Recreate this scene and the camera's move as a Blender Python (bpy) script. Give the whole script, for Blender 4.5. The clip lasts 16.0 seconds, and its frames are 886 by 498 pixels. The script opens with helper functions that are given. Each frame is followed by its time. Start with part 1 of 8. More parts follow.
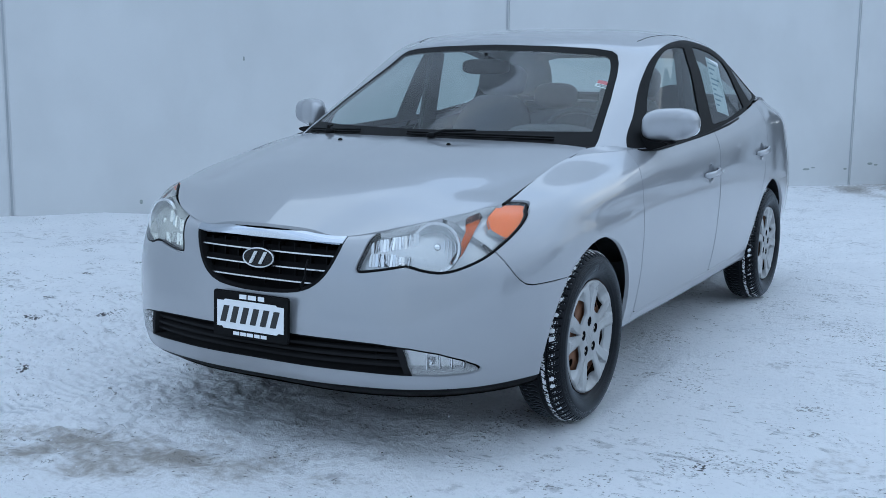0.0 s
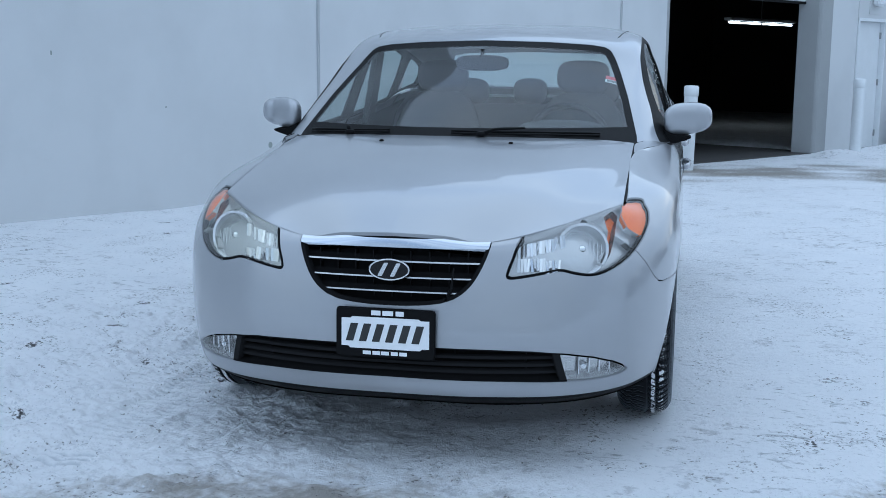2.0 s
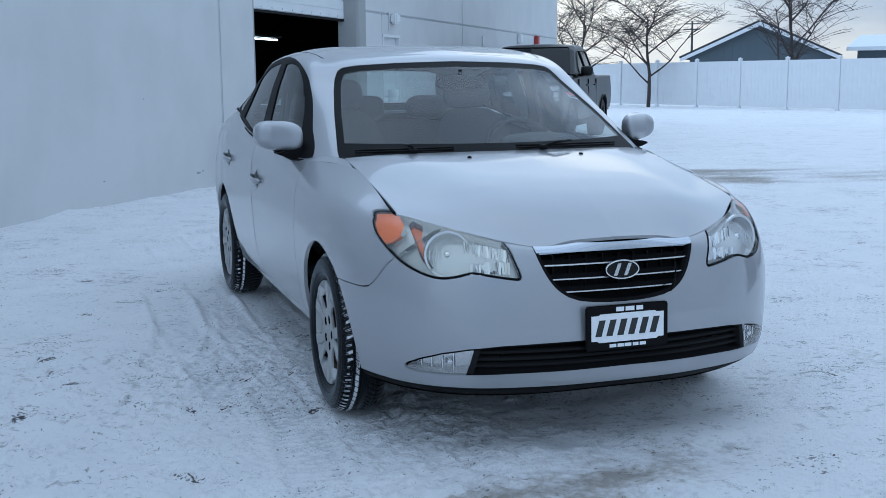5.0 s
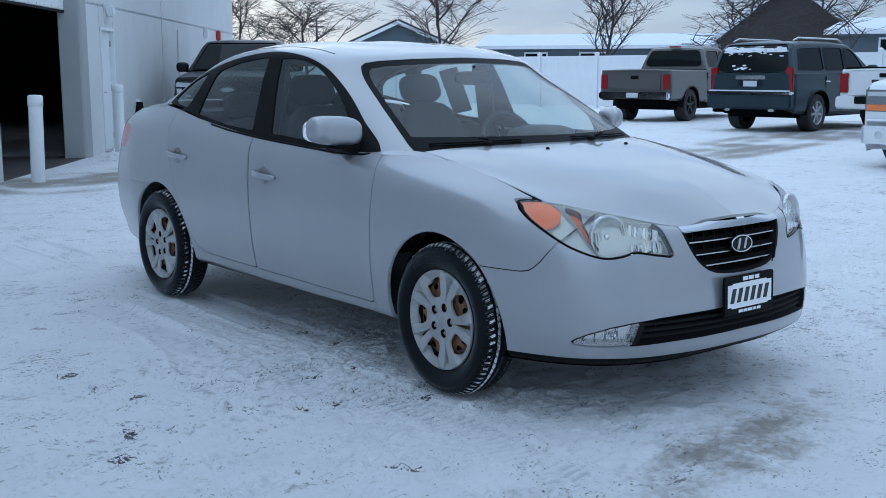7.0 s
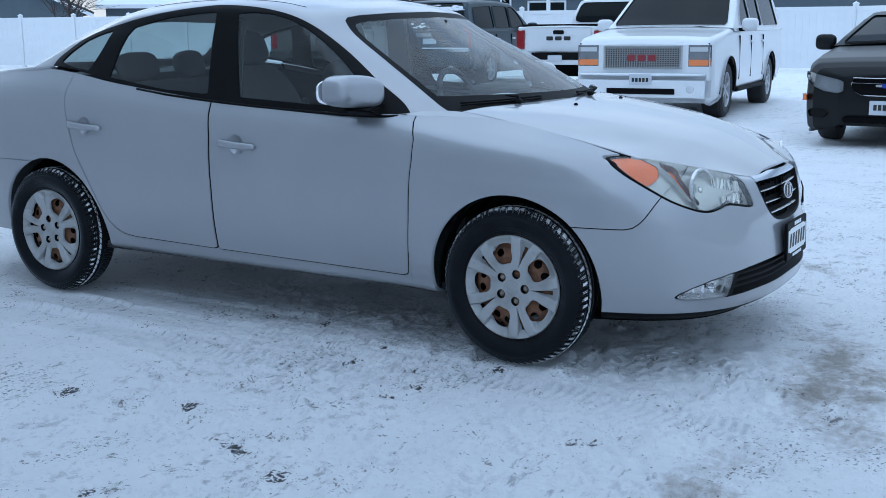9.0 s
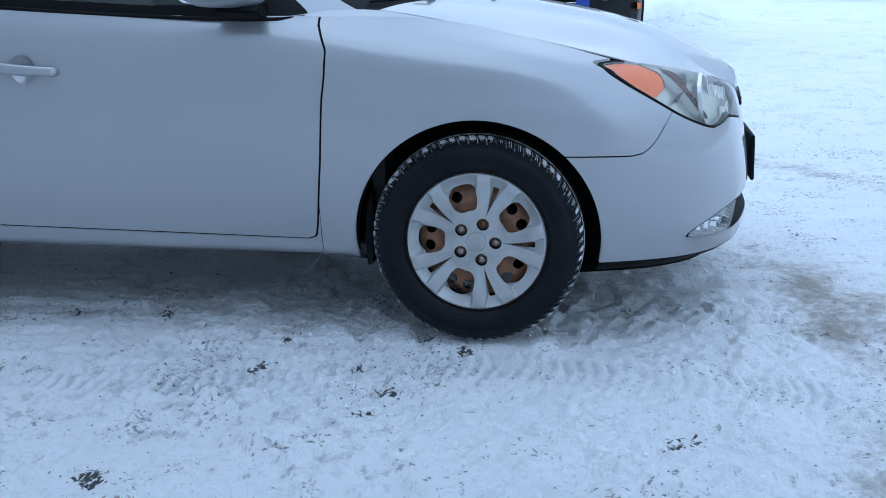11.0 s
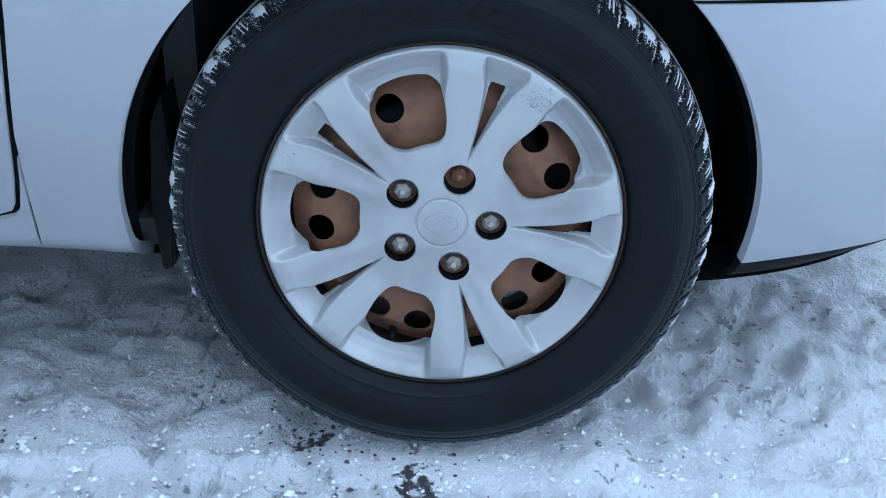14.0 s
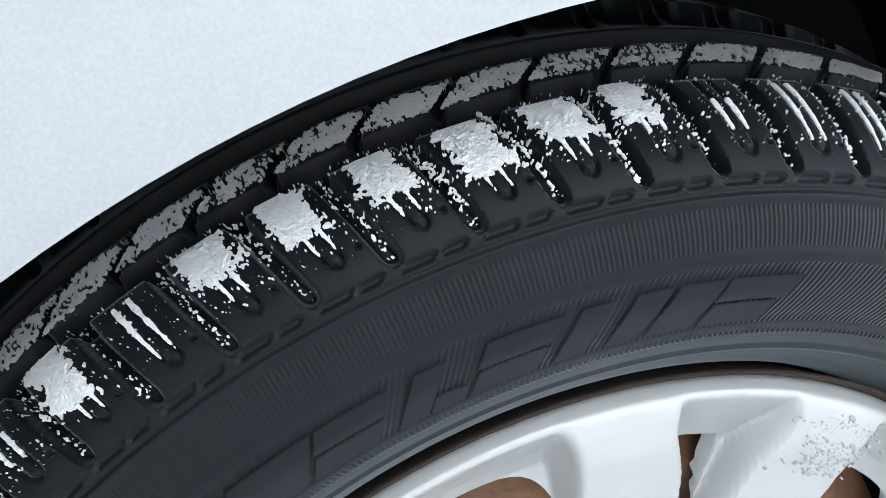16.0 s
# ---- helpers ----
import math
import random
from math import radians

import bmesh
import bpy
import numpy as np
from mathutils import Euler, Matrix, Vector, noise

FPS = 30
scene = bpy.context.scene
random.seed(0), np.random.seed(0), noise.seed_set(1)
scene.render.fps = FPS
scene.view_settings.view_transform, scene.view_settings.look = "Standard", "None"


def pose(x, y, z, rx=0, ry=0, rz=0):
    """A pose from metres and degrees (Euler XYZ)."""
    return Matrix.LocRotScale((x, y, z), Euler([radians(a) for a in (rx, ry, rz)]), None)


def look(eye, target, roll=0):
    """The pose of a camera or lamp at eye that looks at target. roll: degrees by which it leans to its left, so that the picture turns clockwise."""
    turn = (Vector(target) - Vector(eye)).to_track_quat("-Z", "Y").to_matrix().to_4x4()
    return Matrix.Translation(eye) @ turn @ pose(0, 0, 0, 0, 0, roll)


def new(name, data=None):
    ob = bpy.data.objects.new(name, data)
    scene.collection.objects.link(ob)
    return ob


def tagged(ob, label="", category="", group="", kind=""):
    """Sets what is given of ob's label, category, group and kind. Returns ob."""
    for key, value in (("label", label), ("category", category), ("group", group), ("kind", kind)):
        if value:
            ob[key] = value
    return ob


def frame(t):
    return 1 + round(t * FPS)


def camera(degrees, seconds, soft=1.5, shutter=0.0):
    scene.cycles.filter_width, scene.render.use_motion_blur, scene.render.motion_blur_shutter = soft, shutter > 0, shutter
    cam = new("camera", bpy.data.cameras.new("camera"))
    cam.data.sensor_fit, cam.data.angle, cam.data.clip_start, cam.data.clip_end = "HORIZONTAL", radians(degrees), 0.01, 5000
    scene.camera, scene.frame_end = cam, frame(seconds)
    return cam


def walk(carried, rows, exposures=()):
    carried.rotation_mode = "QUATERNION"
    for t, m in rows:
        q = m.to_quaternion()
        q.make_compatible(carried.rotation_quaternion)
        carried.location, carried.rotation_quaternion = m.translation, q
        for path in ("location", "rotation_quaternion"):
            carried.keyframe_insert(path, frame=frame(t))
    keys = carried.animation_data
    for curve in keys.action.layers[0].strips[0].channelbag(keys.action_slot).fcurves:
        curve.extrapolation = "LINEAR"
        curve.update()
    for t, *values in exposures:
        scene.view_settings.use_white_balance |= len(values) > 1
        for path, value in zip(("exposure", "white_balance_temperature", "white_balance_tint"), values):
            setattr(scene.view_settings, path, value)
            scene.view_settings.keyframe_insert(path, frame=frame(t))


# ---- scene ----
cam = camera(43.5, 16.0, soft=0.8)

PATH = [
    (0, (2.319, -3.7, 1.268), (1.351, -1.979, 0.95), 0.6),
    (0.5, (2.023, -3.789, 1.271), (1.15, -2.018, 0.951), 0.5),
    (1, (1.671, -3.919, 1.284), (0.934, -2.089, 0.955), 0.5),
    (1.5, (1.294, -4.013, 1.266), (0.715, -2.127, 0.937), 0.4),
    (2, (0.861, -4.114, 1.275), (0.455, -2.183, 0.948), 0.4),
    (2.5, (0.407, -4.206, 1.281), (0.181, -2.246, 0.952), 0.3),
    (3, (-0.061, -4.258, 1.301), (-0.104, -2.286, 0.968), 0.4),
    (3.5, (-0.518, -4.343, 1.31), (-0.38, -2.375, 0.977), 0.4),
    (4, (-0.972, -4.353, 1.307), (-0.655, -2.407, 0.977), 0.6),
    (4.2, (-1.139, -4.34, 1.316), (-0.756, -2.404, 0.992), 0.2),
    (6.3, (-3.03, -3.807, 1.307), (-1.975, -2.136, 1.002), 0.1),
    (6.5, (-3.215, -3.721, 1.324), (-2.103, -2.087, 1.014), 0.1),
    (7, (-3.627, -3.457, 1.324), (-2.389, -1.919, 1.006), -0.2),
    (7.5, (-3.945, -3.131, 1.314), (-2.596, -1.693, 0.985), -0.3),
    (8, (-4.22, -2.761, 1.323), (-2.758, -1.439, 0.986), -0.4),
    (8.5, (-4.465, -2.378, 1.318), (-2.891, -1.196, 0.959), -0.4),
    (9, (-4.599, -1.944, 1.311), (-2.919, -0.932, 0.92), -0.5),
    (9.5, (-4.662, -1.507, 1.298), (-2.889, -0.69, 0.862), -0.7),
    (10, (-4.535, -1.074, 1.266), (-2.694, -0.464, 0.777), -0.8),
    (10.2, (-4.446, -0.917, 1.262), (-2.588, -0.384, 0.751), -0.8),
    (12.3, (-2.976, 0.115, 0.995), (-1.089, 0.005, 0.341), 1.0),
    (12.5, (-2.794, 0.111, 1.054), (-0.942, -0.012, 0.309), 1.0),
    (13, (-2.460, 0.068, 1.005), (-0.641, -0.035, 0.181), 1.5),
    (13.5, (-2.198, 0.060, 0.928), (-0.400, -0.028, 0.058), 1.7),
    (14, (-2.018, 0.015, 0.826), (-0.205, -0.011, -0.018), 1.4),
    (14.5, (-1.740, 0.007, 0.809), (0.006, -0.022, -0.167), -0.8),
    (15, (-1.472, 0.030, 0.788), (0.232, -0.022, -0.259), -3.2),
    (15.2, (-1.379, 0.043, 0.809), (0.283, -0.036, -0.302), -3.6),
    (15.5, (-1.264, 0.065, 0.798), (0.392, -0.117, -0.308), -6.1),
    (16, (-1.133, 0.100, 0.784), (0.506, -0.297, -0.290), -9.2),
]
walk(cam, [(t, look(eye, target, roll)) for t, eye, target, roll in PATH],
     [(0, 0.58, 5200, 4), (2.5, 0.56, 5180, 4), (4, 0.36, 5130, 4), (7, 0.32, 5080, 4), (8, 0.36, 5040, 4), (9.5, 0.62, 5030, 4), (10, 0.70, 5010, 4), (12.5, 1.02, 4960, 4), (13.5, 1.40, 5000, 4), (14.5, 1.88, 5040, 4), (15, 2.18, 5600, 5), (15.5, 2.50, 6300, 6), (16, 2.62, 6600, 7)])

# ---- small mesh library ----
def mat_new(name):
    m = bpy.data.materials.new(name)
    m.use_nodes = True
    return m, m.node_tree.nodes, m.node_tree.links, m.node_tree.nodes["Principled BSDF"]


def simple_mat(name, color, rough=0.5, metal=0.0, bump=0.0, scale=60.0, vary=0.12, coat=0.0, spec=0.5):
    """A painted or moulded surface with fine grain, slight colour drift and relief."""
    m, n, l, b = mat_new(name)
    tc = n.new("ShaderNodeTexCoord")
    fine = n.new("ShaderNodeTexNoise")
    fine.inputs["Scale"].default_value, fine.inputs["Detail"].default_value = scale, 6
    wide = n.new("ShaderNodeTexNoise")
    wide.inputs["Scale"].default_value, wide.inputs["Detail"].default_value = scale / 14, 4
    l.new(tc.outputs["Object"], fine.inputs["Vector"])
    l.new(tc.outputs["Object"], wide.inputs["Vector"])
    mix = n.new("ShaderNodeMix")
    mix.data_type = "RGBA"
    lo, hi = [c * (1 - vary) for c in color], [min(1, c * (1 + vary)) for c in color]
    mix.inputs[6].default_value, mix.inputs[7].default_value = (*lo, 1), (*hi, 1)
    add = n.new("ShaderNodeMath")
    add.operation = "ADD"
    half = n.new("ShaderNodeMath")
    half.operation, half.inputs[1].default_value = "MULTIPLY", 0.5
    l.new(fine.outputs["Fac"], add.inputs[0])
    l.new(wide.outputs["Fac"], add.inputs[1])
    l.new(add.outputs[0], half.inputs[0])
    l.new(half.outputs[0], mix.inputs[0])
    l.new(mix.outputs[2], b.inputs["Base Color"])
    b.inputs["Roughness"].default_value, b.inputs["Metallic"].default_value = rough, metal
    b.inputs["Coat Weight"].default_value, b.inputs["Specular IOR Level"].default_value = coat, spec
    b.inputs["Coat Roughness"].default_value = 0.06
    if bump:
        bp = n.new("ShaderNodeBump")
        bp.inputs["Strength"].default_value, bp.inputs["Distance"].default_value = bump, 0.004
        l.new(fine.outputs["Fac"], bp.inputs["Height"])
        l.new(bp.outputs["Normal"], b.inputs["Normal"])
    return m


def smooth(bm, on=True):
    for f in bm.faces:
        f.smooth = on


def as_mesh(name, bm, material, smoothed=True):
    smooth(bm, smoothed)
    me = bpy.data.meshes.new(name)
    bm.to_mesh(me)
    bm.free()
    me.materials.append(material)
    return me


def part(name, bm, material, parent=None, label="", smoothed=False):
    """Links a bmesh as one mesh object under a thing or a part."""
    ob = new(name, as_mesh(name, bm, material, smoothed))
    ob.parent = parent
    return tagged(ob, label) if label else ob


def thing(name, label, category, group="", kind="", m=None):
    ob = new(name)
    ob.empty_display_size = 0.2
    if m is not None:
        ob.matrix_basis = m
    return tagged(ob, label, category, group, kind)


def add_box(bm, lo, hi, bevel=0.0, m=None):
    """A box between two corners, with bevelled edges."""
    one = bmesh.new()
    bmesh.ops.create_cube(one, size=1)
    for v in one.verts:
        v.co = Vector([lo[k] + (hi[k] - lo[k]) * (v.co[k] + 0.5) for k in range(3)])
    if bevel:
        bmesh.ops.bevel(one, geom=one.edges[:], offset=bevel, segments=2, affect="EDGES", clamp_overlap=True)
    join(bm, one, m)
    return bm


def join(bm, one, m=None):
    if m is not None:
        one.transform(m)
    me = bpy.data.meshes.new("tmp")
    one.to_mesh(me)
    one.free()
    bm.from_mesh(me)
    bpy.data.meshes.remove(me)


def box(lo, hi, bevel=0.0, m=None):
    return add_box(bmesh.new(), lo, hi, bevel, m)


def add_lathe(bm, profile, n=48, m=None, close=False):
    """Turns (radius, height) pairs round the z axis."""
    one = bmesh.new()
    rings = []
    for r, h in profile:
        if r < 1e-6:
            rings.append([one.verts.new((0, 0, h))])
        else:
            rings.append([one.verts.new((r * math.cos(2 * math.pi * k / n), r * math.sin(2 * math.pi * k / n), h)) for k in range(n)])
    if close:
        rings.append(rings[0])
    for a, b in zip(rings, rings[1:]):
        for k in range(n):
            q = [a[k % len(a)], a[(k + 1) % len(a)], b[(k + 1) % len(b)], b[k % len(b)]]
            q = [v for i, v in enumerate(q) if v not in q[:i]]
            if len(q) > 2:
                one.faces.new(q)
    bmesh.ops.recalc_face_normals(one, faces=one.faces[:])
    join(bm, one, m)
    return bm


def lathe(profile, n=48, m=None, close=False):
    return add_lathe(bmesh.new(), profile, n, m, close)


def add_tube(bm, points, radius, n=10, closed=False):
    """A round rod through points; radius may be one number or one a point."""
    pts = [Vector(p) for p in points]
    rad = radius if isinstance(radius, (list, tuple)) else [radius] * len(pts)
    rings = []
    for k, p in enumerate(pts):
        a = pts[k - 1] if (k or closed) else p
        b = pts[(k + 1) % len(pts)] if (k < len(pts) - 1 or closed) else p
        d = (b - a).normalized()
        side = d.cross(Vector((0, 0, 1)) if abs(d.z) < 0.9 else Vector((1, 0, 0))).normalized()
        up = side.cross(d)
        rings.append([bm.verts.new(p + rad[k] * (side * math.cos(2 * math.pi * j / n) + up * math.sin(2 * math.pi * j / n))) for j in range(n)])
    pairs = list(zip(rings, rings[1:])) + ([(rings[-1], rings[0])] if closed else [])
    for a, b in pairs:
        for j in range(n):
            bm.faces.new((a[j], a[(j + 1) % n], b[(j + 1) % n], b[j]))
    if not closed:
        bm.faces.new(rings[0][::-1])
        bm.faces.new(rings[-1])
    return bm


def add_prism(bm, outline, lo, hi, axes="xyz", bevel=0.0, m=None):
    """A flat outline of (a, b) pairs, thickened from lo to hi along the third axis."""
    one = bmesh.new()
    ia, ib, ic = ["xyz".index(c) for c in axes]

    def at(a, b, c):
        p = [0, 0, 0]
        p[ia], p[ib], p[ic] = a, b, c
        return one.verts.new(p)

    bot, top = [at(a, b, lo) for a, b in outline], [at(a, b, hi) for a, b in outline]
    one.faces.new(bot[::-1])
    one.faces.new(top)
    for k in range(len(outline)):
        j = (k + 1) % len(outline)
        one.faces.new((bot[k], bot[j], top[j], top[k]))
    bmesh.ops.recalc_face_normals(one, faces=one.faces[:])
    if bevel:
        bmesh.ops.bevel(one, geom=one.edges[:], offset=bevel, segments=2, affect="EDGES", clamp_overlap=True)
    join(bm, one, m)
    return bm


def prism(outline, lo, hi, axes="xyz", bevel=0.0, m=None):
    return add_prism(bmesh.new(), outline, lo, hi, axes, bevel, m)


def curve2(points, n=8, closed=True):
    """A smooth outline through control points."""
    p = np.array(points, float)
    k = len(p)
    out = []
    for i in range(k if closed else k - 1):
        a, b, c, d = (p[(i + j) % k] if closed else p[min(max(i + j, 0), k - 1)] for j in (-1, 0, 1, 2))
        for t in np.arange(n) / n:
            out.append(0.5 * (2 * b + (c - a) * t + (2 * a - 5 * b + 4 * c - d) * t * t + (3 * b - a - 3 * c + d) * t**3))
    if not closed:
        out.append(p[-1])
    return np.array(out)


def outside(pts, outline):
    """Signed distance of 2D points from a closed outline, negative within."""
    p, a = np.asarray(pts, float), np.asarray(outline, float)
    b = np.roll(a, -1, 0)
    best, inside = np.full(len(p), 1e9), np.zeros(len(p), bool)
    for (ax, ay), (bx, by) in zip(a, b):
        dx, dy = bx - ax, by - ay
        t = np.clip(((p[:, 0] - ax) * dx + (p[:, 1] - ay) * dy) / max(dx * dx + dy * dy, 1e-12), 0, 1)
        best = np.minimum(best, np.hypot(p[:, 0] - ax - t * dx, p[:, 1] - ay - t * dy))
        if ay != by:
            hit = ((ay > p[:, 1]) != (by > p[:, 1])) & (p[:, 0] < (bx - ax) * (p[:, 1] - ay) / (by - ay) + ax)
            inside ^= hit
    return np.where(inside, -best, best)


class Sheet:
    """A piece of surface: places, normals and faces, which can be cut along level lines."""

    def __init__(self, co, no, faces):
        self.co, self.no, self.faces = np.asarray(co, float), np.asarray(no, float), faces

    @classmethod
    def grid(cls, p):
        """From an array of rows x columns x 3; the normals point along d(row) x d(column)."""
        a, b = np.gradient(p, axis=0), np.gradient(p, axis=1)
        n = np.cross(a, b)
        size = np.linalg.norm(n, axis=-1, keepdims=True)
        n = n / np.maximum(size, 1e-12)
        for i in range(len(n)):
            bad = size[i, :, 0] < 1e-10
            if bad.any() and (~bad).any():
                n[i, bad] = n[i, ~bad][0]
        r, c = p.shape[:2]
        for i in range(r):
            if (size[i, :, 0] < 1e-10).all():
                n[i] = n[i - 1 if i else 1]
        k = np.arange(r * c).reshape(r, c)
        faces = np.stack([k[:-1, :-1], k[1:, :-1], k[1:, 1:], k[:-1, 1:]], -1).reshape(-1, 4).tolist()
        return cls(p.reshape(-1, 3), n.reshape(-1, 3), faces)

    def cut(self, f):
        """The sheets where f < 0 and where f >= 0, f being one number a vertex."""
        f = np.where(np.abs(f) < 2e-5, 2e-5, f)
        co, no, edge = list(self.co), list(self.no), {}

        def mid(a, b):
            key = (a, b) if a < b else (b, a)
            if key not in edge:
                t = f[a] / (f[a] - f[b])
                co.append(self.co[a] * (1 - t) + self.co[b] * t)
                n = self.no[a] * (1 - t) + self.no[b] * t
                no.append(n / max(np.linalg.norm(n), 1e-9))
                edge[key] = len(co) - 1
            return edge[key]

        low, high = [], []
        for face in self.faces:
            s = [f[v] < 0 for v in face]
            if all(s):
                low.append(face)
            elif not any(s):
                high.append(face)
            else:
                fl, fh = [], []
                for i, v in enumerate(face):
                    w = face[(i + 1) % len(face)]
                    (fl if f[v] < 0 else fh).append(v)
                    if (f[v] < 0) != (f[w] < 0):
                        m = mid(v, w)
                        fl.append(m)
                        fh.append(m)
                if len(fl) > 2:
                    low.append(fl)
                if len(fh) > 2:
                    high.append(fh)
        return Sheet(co, no, low).clean(), Sheet(co, no, high).clean()

    def clean(self):
        used = sorted({v for f in self.faces for v in f})
        back = {v: k for k, v in enumerate(used)}
        return Sheet(self.co[used] if used else np.zeros((0, 3)), self.no[used] if used else np.zeros((0, 3)), [[back[v] for v in f] for f in self.faces])

    def panel(self, f, gap=0.004):
        """The piece within f < 0 and the rest, with a joint of that width between them."""
        inner, rest = self.cut(f + gap / 2)
        return inner, rest

    def flip(self):
        """The mirror image across the car's middle."""
        s = np.array([-1, 1, 1.0])
        return Sheet(self.co * s, self.no * s, [f[::-1] for f in self.faces])

    def shift(self, d):
        return Sheet(self.co + self.no * d, self.no, self.faces)

    def plus(self, other):
        k = len(self.co)
        return Sheet(np.vstack([self.co, other.co]), np.vstack([self.no, other.no]), self.faces + [[v + k for v in f] for f in other.faces])

    def rim(self):
        seen = {}
        for f in self.faces:
            for a, b in zip(f, f[1:] + f[:1]):
                if (b, a) in seen:
                    del seen[(b, a)]
                else:
                    seen[(a, b)] = 1
        return list(seen)

    def mesh(self, name, material, lip=0.0, thick=0.0):
        """lip: how far the free edges are turned inwards; thick: a full inner face at that depth."""
        co, no, faces = [tuple(c) for c in self.co], [tuple(n) for n in self.no], list(self.faces)
        deep = lip or thick
        if deep:
            top, low = {}, {}
            for a, b in self.rim():
                if abs(self.co[a][0]) < 1e-4 and abs(self.co[b][0]) < 1e-4:
                    continue
                for v in (a, b):
                    if v not in top:
                        top[v] = len(co)
                        co += [tuple(self.co[v]), tuple(self.co[v] - self.no[v] * deep)]
                        no += [tuple(self.no[v])] * 2
                        low[v] = top[v] + 1
                faces.append([top[b], top[a], low[a], low[b]])
        if thick:
            k = len(co)
            co += [tuple(c - n * thick) for c, n in zip(self.co, self.no)]
            no += [tuple(-n) for n in self.no]
            faces += [[v + k for v in f[::-1]] for f in self.faces]
        me = bpy.data.meshes.new(name)
        me.from_pydata(co, [], faces)
        me.update()
        me.polygons.foreach_set("use_smooth", [True] * len(me.polygons))
        me.normals_split_custom_set_from_vertices(no)
        me.materials.append(material)
        return me


def sheet_part(name, sheet, material, parent=None, label="", lip=0.0, thick=0.0):
    ob = new(name, sheet.mesh(name, material, lip, thick))
    ob.parent = parent
    return tagged(ob, label) if label else ob


def loft(lines, along=8, across=8, symmetric=(True, True)):
    """A smooth surface through feature lines, each a list of (x, y, z) at the same stations. The end stations may lie on the middle plane."""
    p = np.array(lines, float)

    def spline(q, n, ghost_a=None, ghost_b=None):
        first = q[0] * 2 - q[1] if ghost_a is None else ghost_a
        last = q[-1] * 2 - q[-2] if ghost_b is None else ghost_b
        e = np.concatenate([first[None], q, last[None]])
        d = np.linalg.norm(np.diff(e, axis=0), axis=-1)
        d = np.maximum(d.reshape(len(d), -1).mean(1), 1e-4)
        out = []
        for i in range(1, len(e) - 2):
            h, ha, hb = d[i], d[i - 1], d[i + 1]
            sa, s, sb = (e[i] - e[i - 1]) / ha, (e[i + 1] - e[i]) / h, (e[i + 2] - e[i + 1]) / hb
            ta, tb = (sa * h + s * ha) / (h + ha), (s * hb + sb * h) / (h + hb)
            for t in np.arange(n) / n:
                out.append(e[i] * (1 + 2 * t) * (1 - t) ** 2 + h * ta * t * (1 - t) ** 2 + e[i + 1] * t * t * (3 - 2 * t) + h * tb * t * t * (t - 1))
        out.append(e[-2])
        return np.array(out)

    m = np.array([-1, 1, 1.0])
    q = np.swapaxes(p, 0, 1)
    q = spline(q, along, q[1] * m if symmetric[0] else None, q[-2] * m if symmetric[1] else None)
    q = spline(np.swapaxes(q, 0, 1), across)
    return q

# ---- sky and light: an overcast winter afternoon with a bright break of cloud low in the west ----
world = bpy.data.worlds.new("world")
scene.world = world
world.use_nodes = True
wn, wl = world.node_tree.nodes, world.node_tree.links
sky = wn.new("ShaderNodeTexSky")
sky.sky_type, sky.sun_disc = "NISHITA", False
sky.sun_elevation, sky.sun_rotation = radians(9), radians(32)
sky.air_density, sky.dust_density, sky.ozone_density = 1.0, 1.0, 3.0
way = wn.new("ShaderNodeTexCoord")
flat = wn.new("ShaderNodeMapping")
flat.inputs["Scale"].default_value = (1.0, 1.0, 3.2)
puff = wn.new("ShaderNodeTexNoise")
puff.inputs["Scale"].default_value, puff.inputs["Detail"].default_value, puff.inputs["Roughness"].default_value = 2.6, 7, 0.55
wl.new(way.outputs["Generated"], flat.inputs["Vector"])
wl.new(flat.outputs[0], puff.inputs["Vector"])
shade = wn.new("ShaderNodeValToRGB")
shade.color_ramp.elements[0].position, shade.color_ramp.elements[0].color = 0.36, (4.2, 4.85, 5.9, 1)
shade.color_ramp.elements[1].position, shade.color_ramp.elements[1].color = 0.66, (7.6, 7.7, 7.7, 1)
wl.new(puff.outputs["Fac"], shade.inputs[0])
cloud = wn.new("ShaderNodeMix")
cloud.data_type = "RGBA"
cloud.inputs[0].default_value = 0.92
wl.new(sky.outputs["Color"], cloud.inputs[6])
wl.new(shade.outputs[0], cloud.inputs[7])
back = wn["Background"]
# an overcast sky is brighter overhead than at the horizon
split = wn.new("ShaderNodeSeparateXYZ")
wl.new(way.outputs["Generated"], split.inputs[0])
rise = wn.new("ShaderNodeValToRGB")
rise.color_ramp.elements[0].color = (0.36, 0.36, 0.36, 1)
rise.color_ramp.elements[1].color = (0.72, 0.72, 0.72, 1)
for place, level in ((0.15, 0.47), (0.45, 0.69)):
    rise.color_ramp.elements.new(place).color = (level, level, level, 1)
wl.new(split.outputs[2], rise.inputs[0])
dome = wn.new("ShaderNodeVectorMath")
dome.operation = "SCALE"
# a warm break of cloud low towards the hidden sun
aim = wn.new("ShaderNodeVectorMath")
aim.operation, aim.inputs[1].default_value = "DOT_PRODUCT", (math.cos(radians(62)), math.sin(radians(62)), 0.07)
wl.new(way.outputs["Generated"], aim.inputs[0])
glow = wn.new("ShaderNodeMapRange")
glow.interpolation_type = "SMOOTHSTEP"
glow.inputs[1].default_value, glow.inputs[2].default_value, glow.inputs[3].default_value, glow.inputs[4].default_value = 0.93, 1.0, 0.0, 1.0
wl.new(aim.outputs["Value"], glow.inputs[0])
gap_ = wn.new("ShaderNodeMapRange")
gap_.inputs[1].default_value, gap_.inputs[2].default_value = 0.42, 0.62
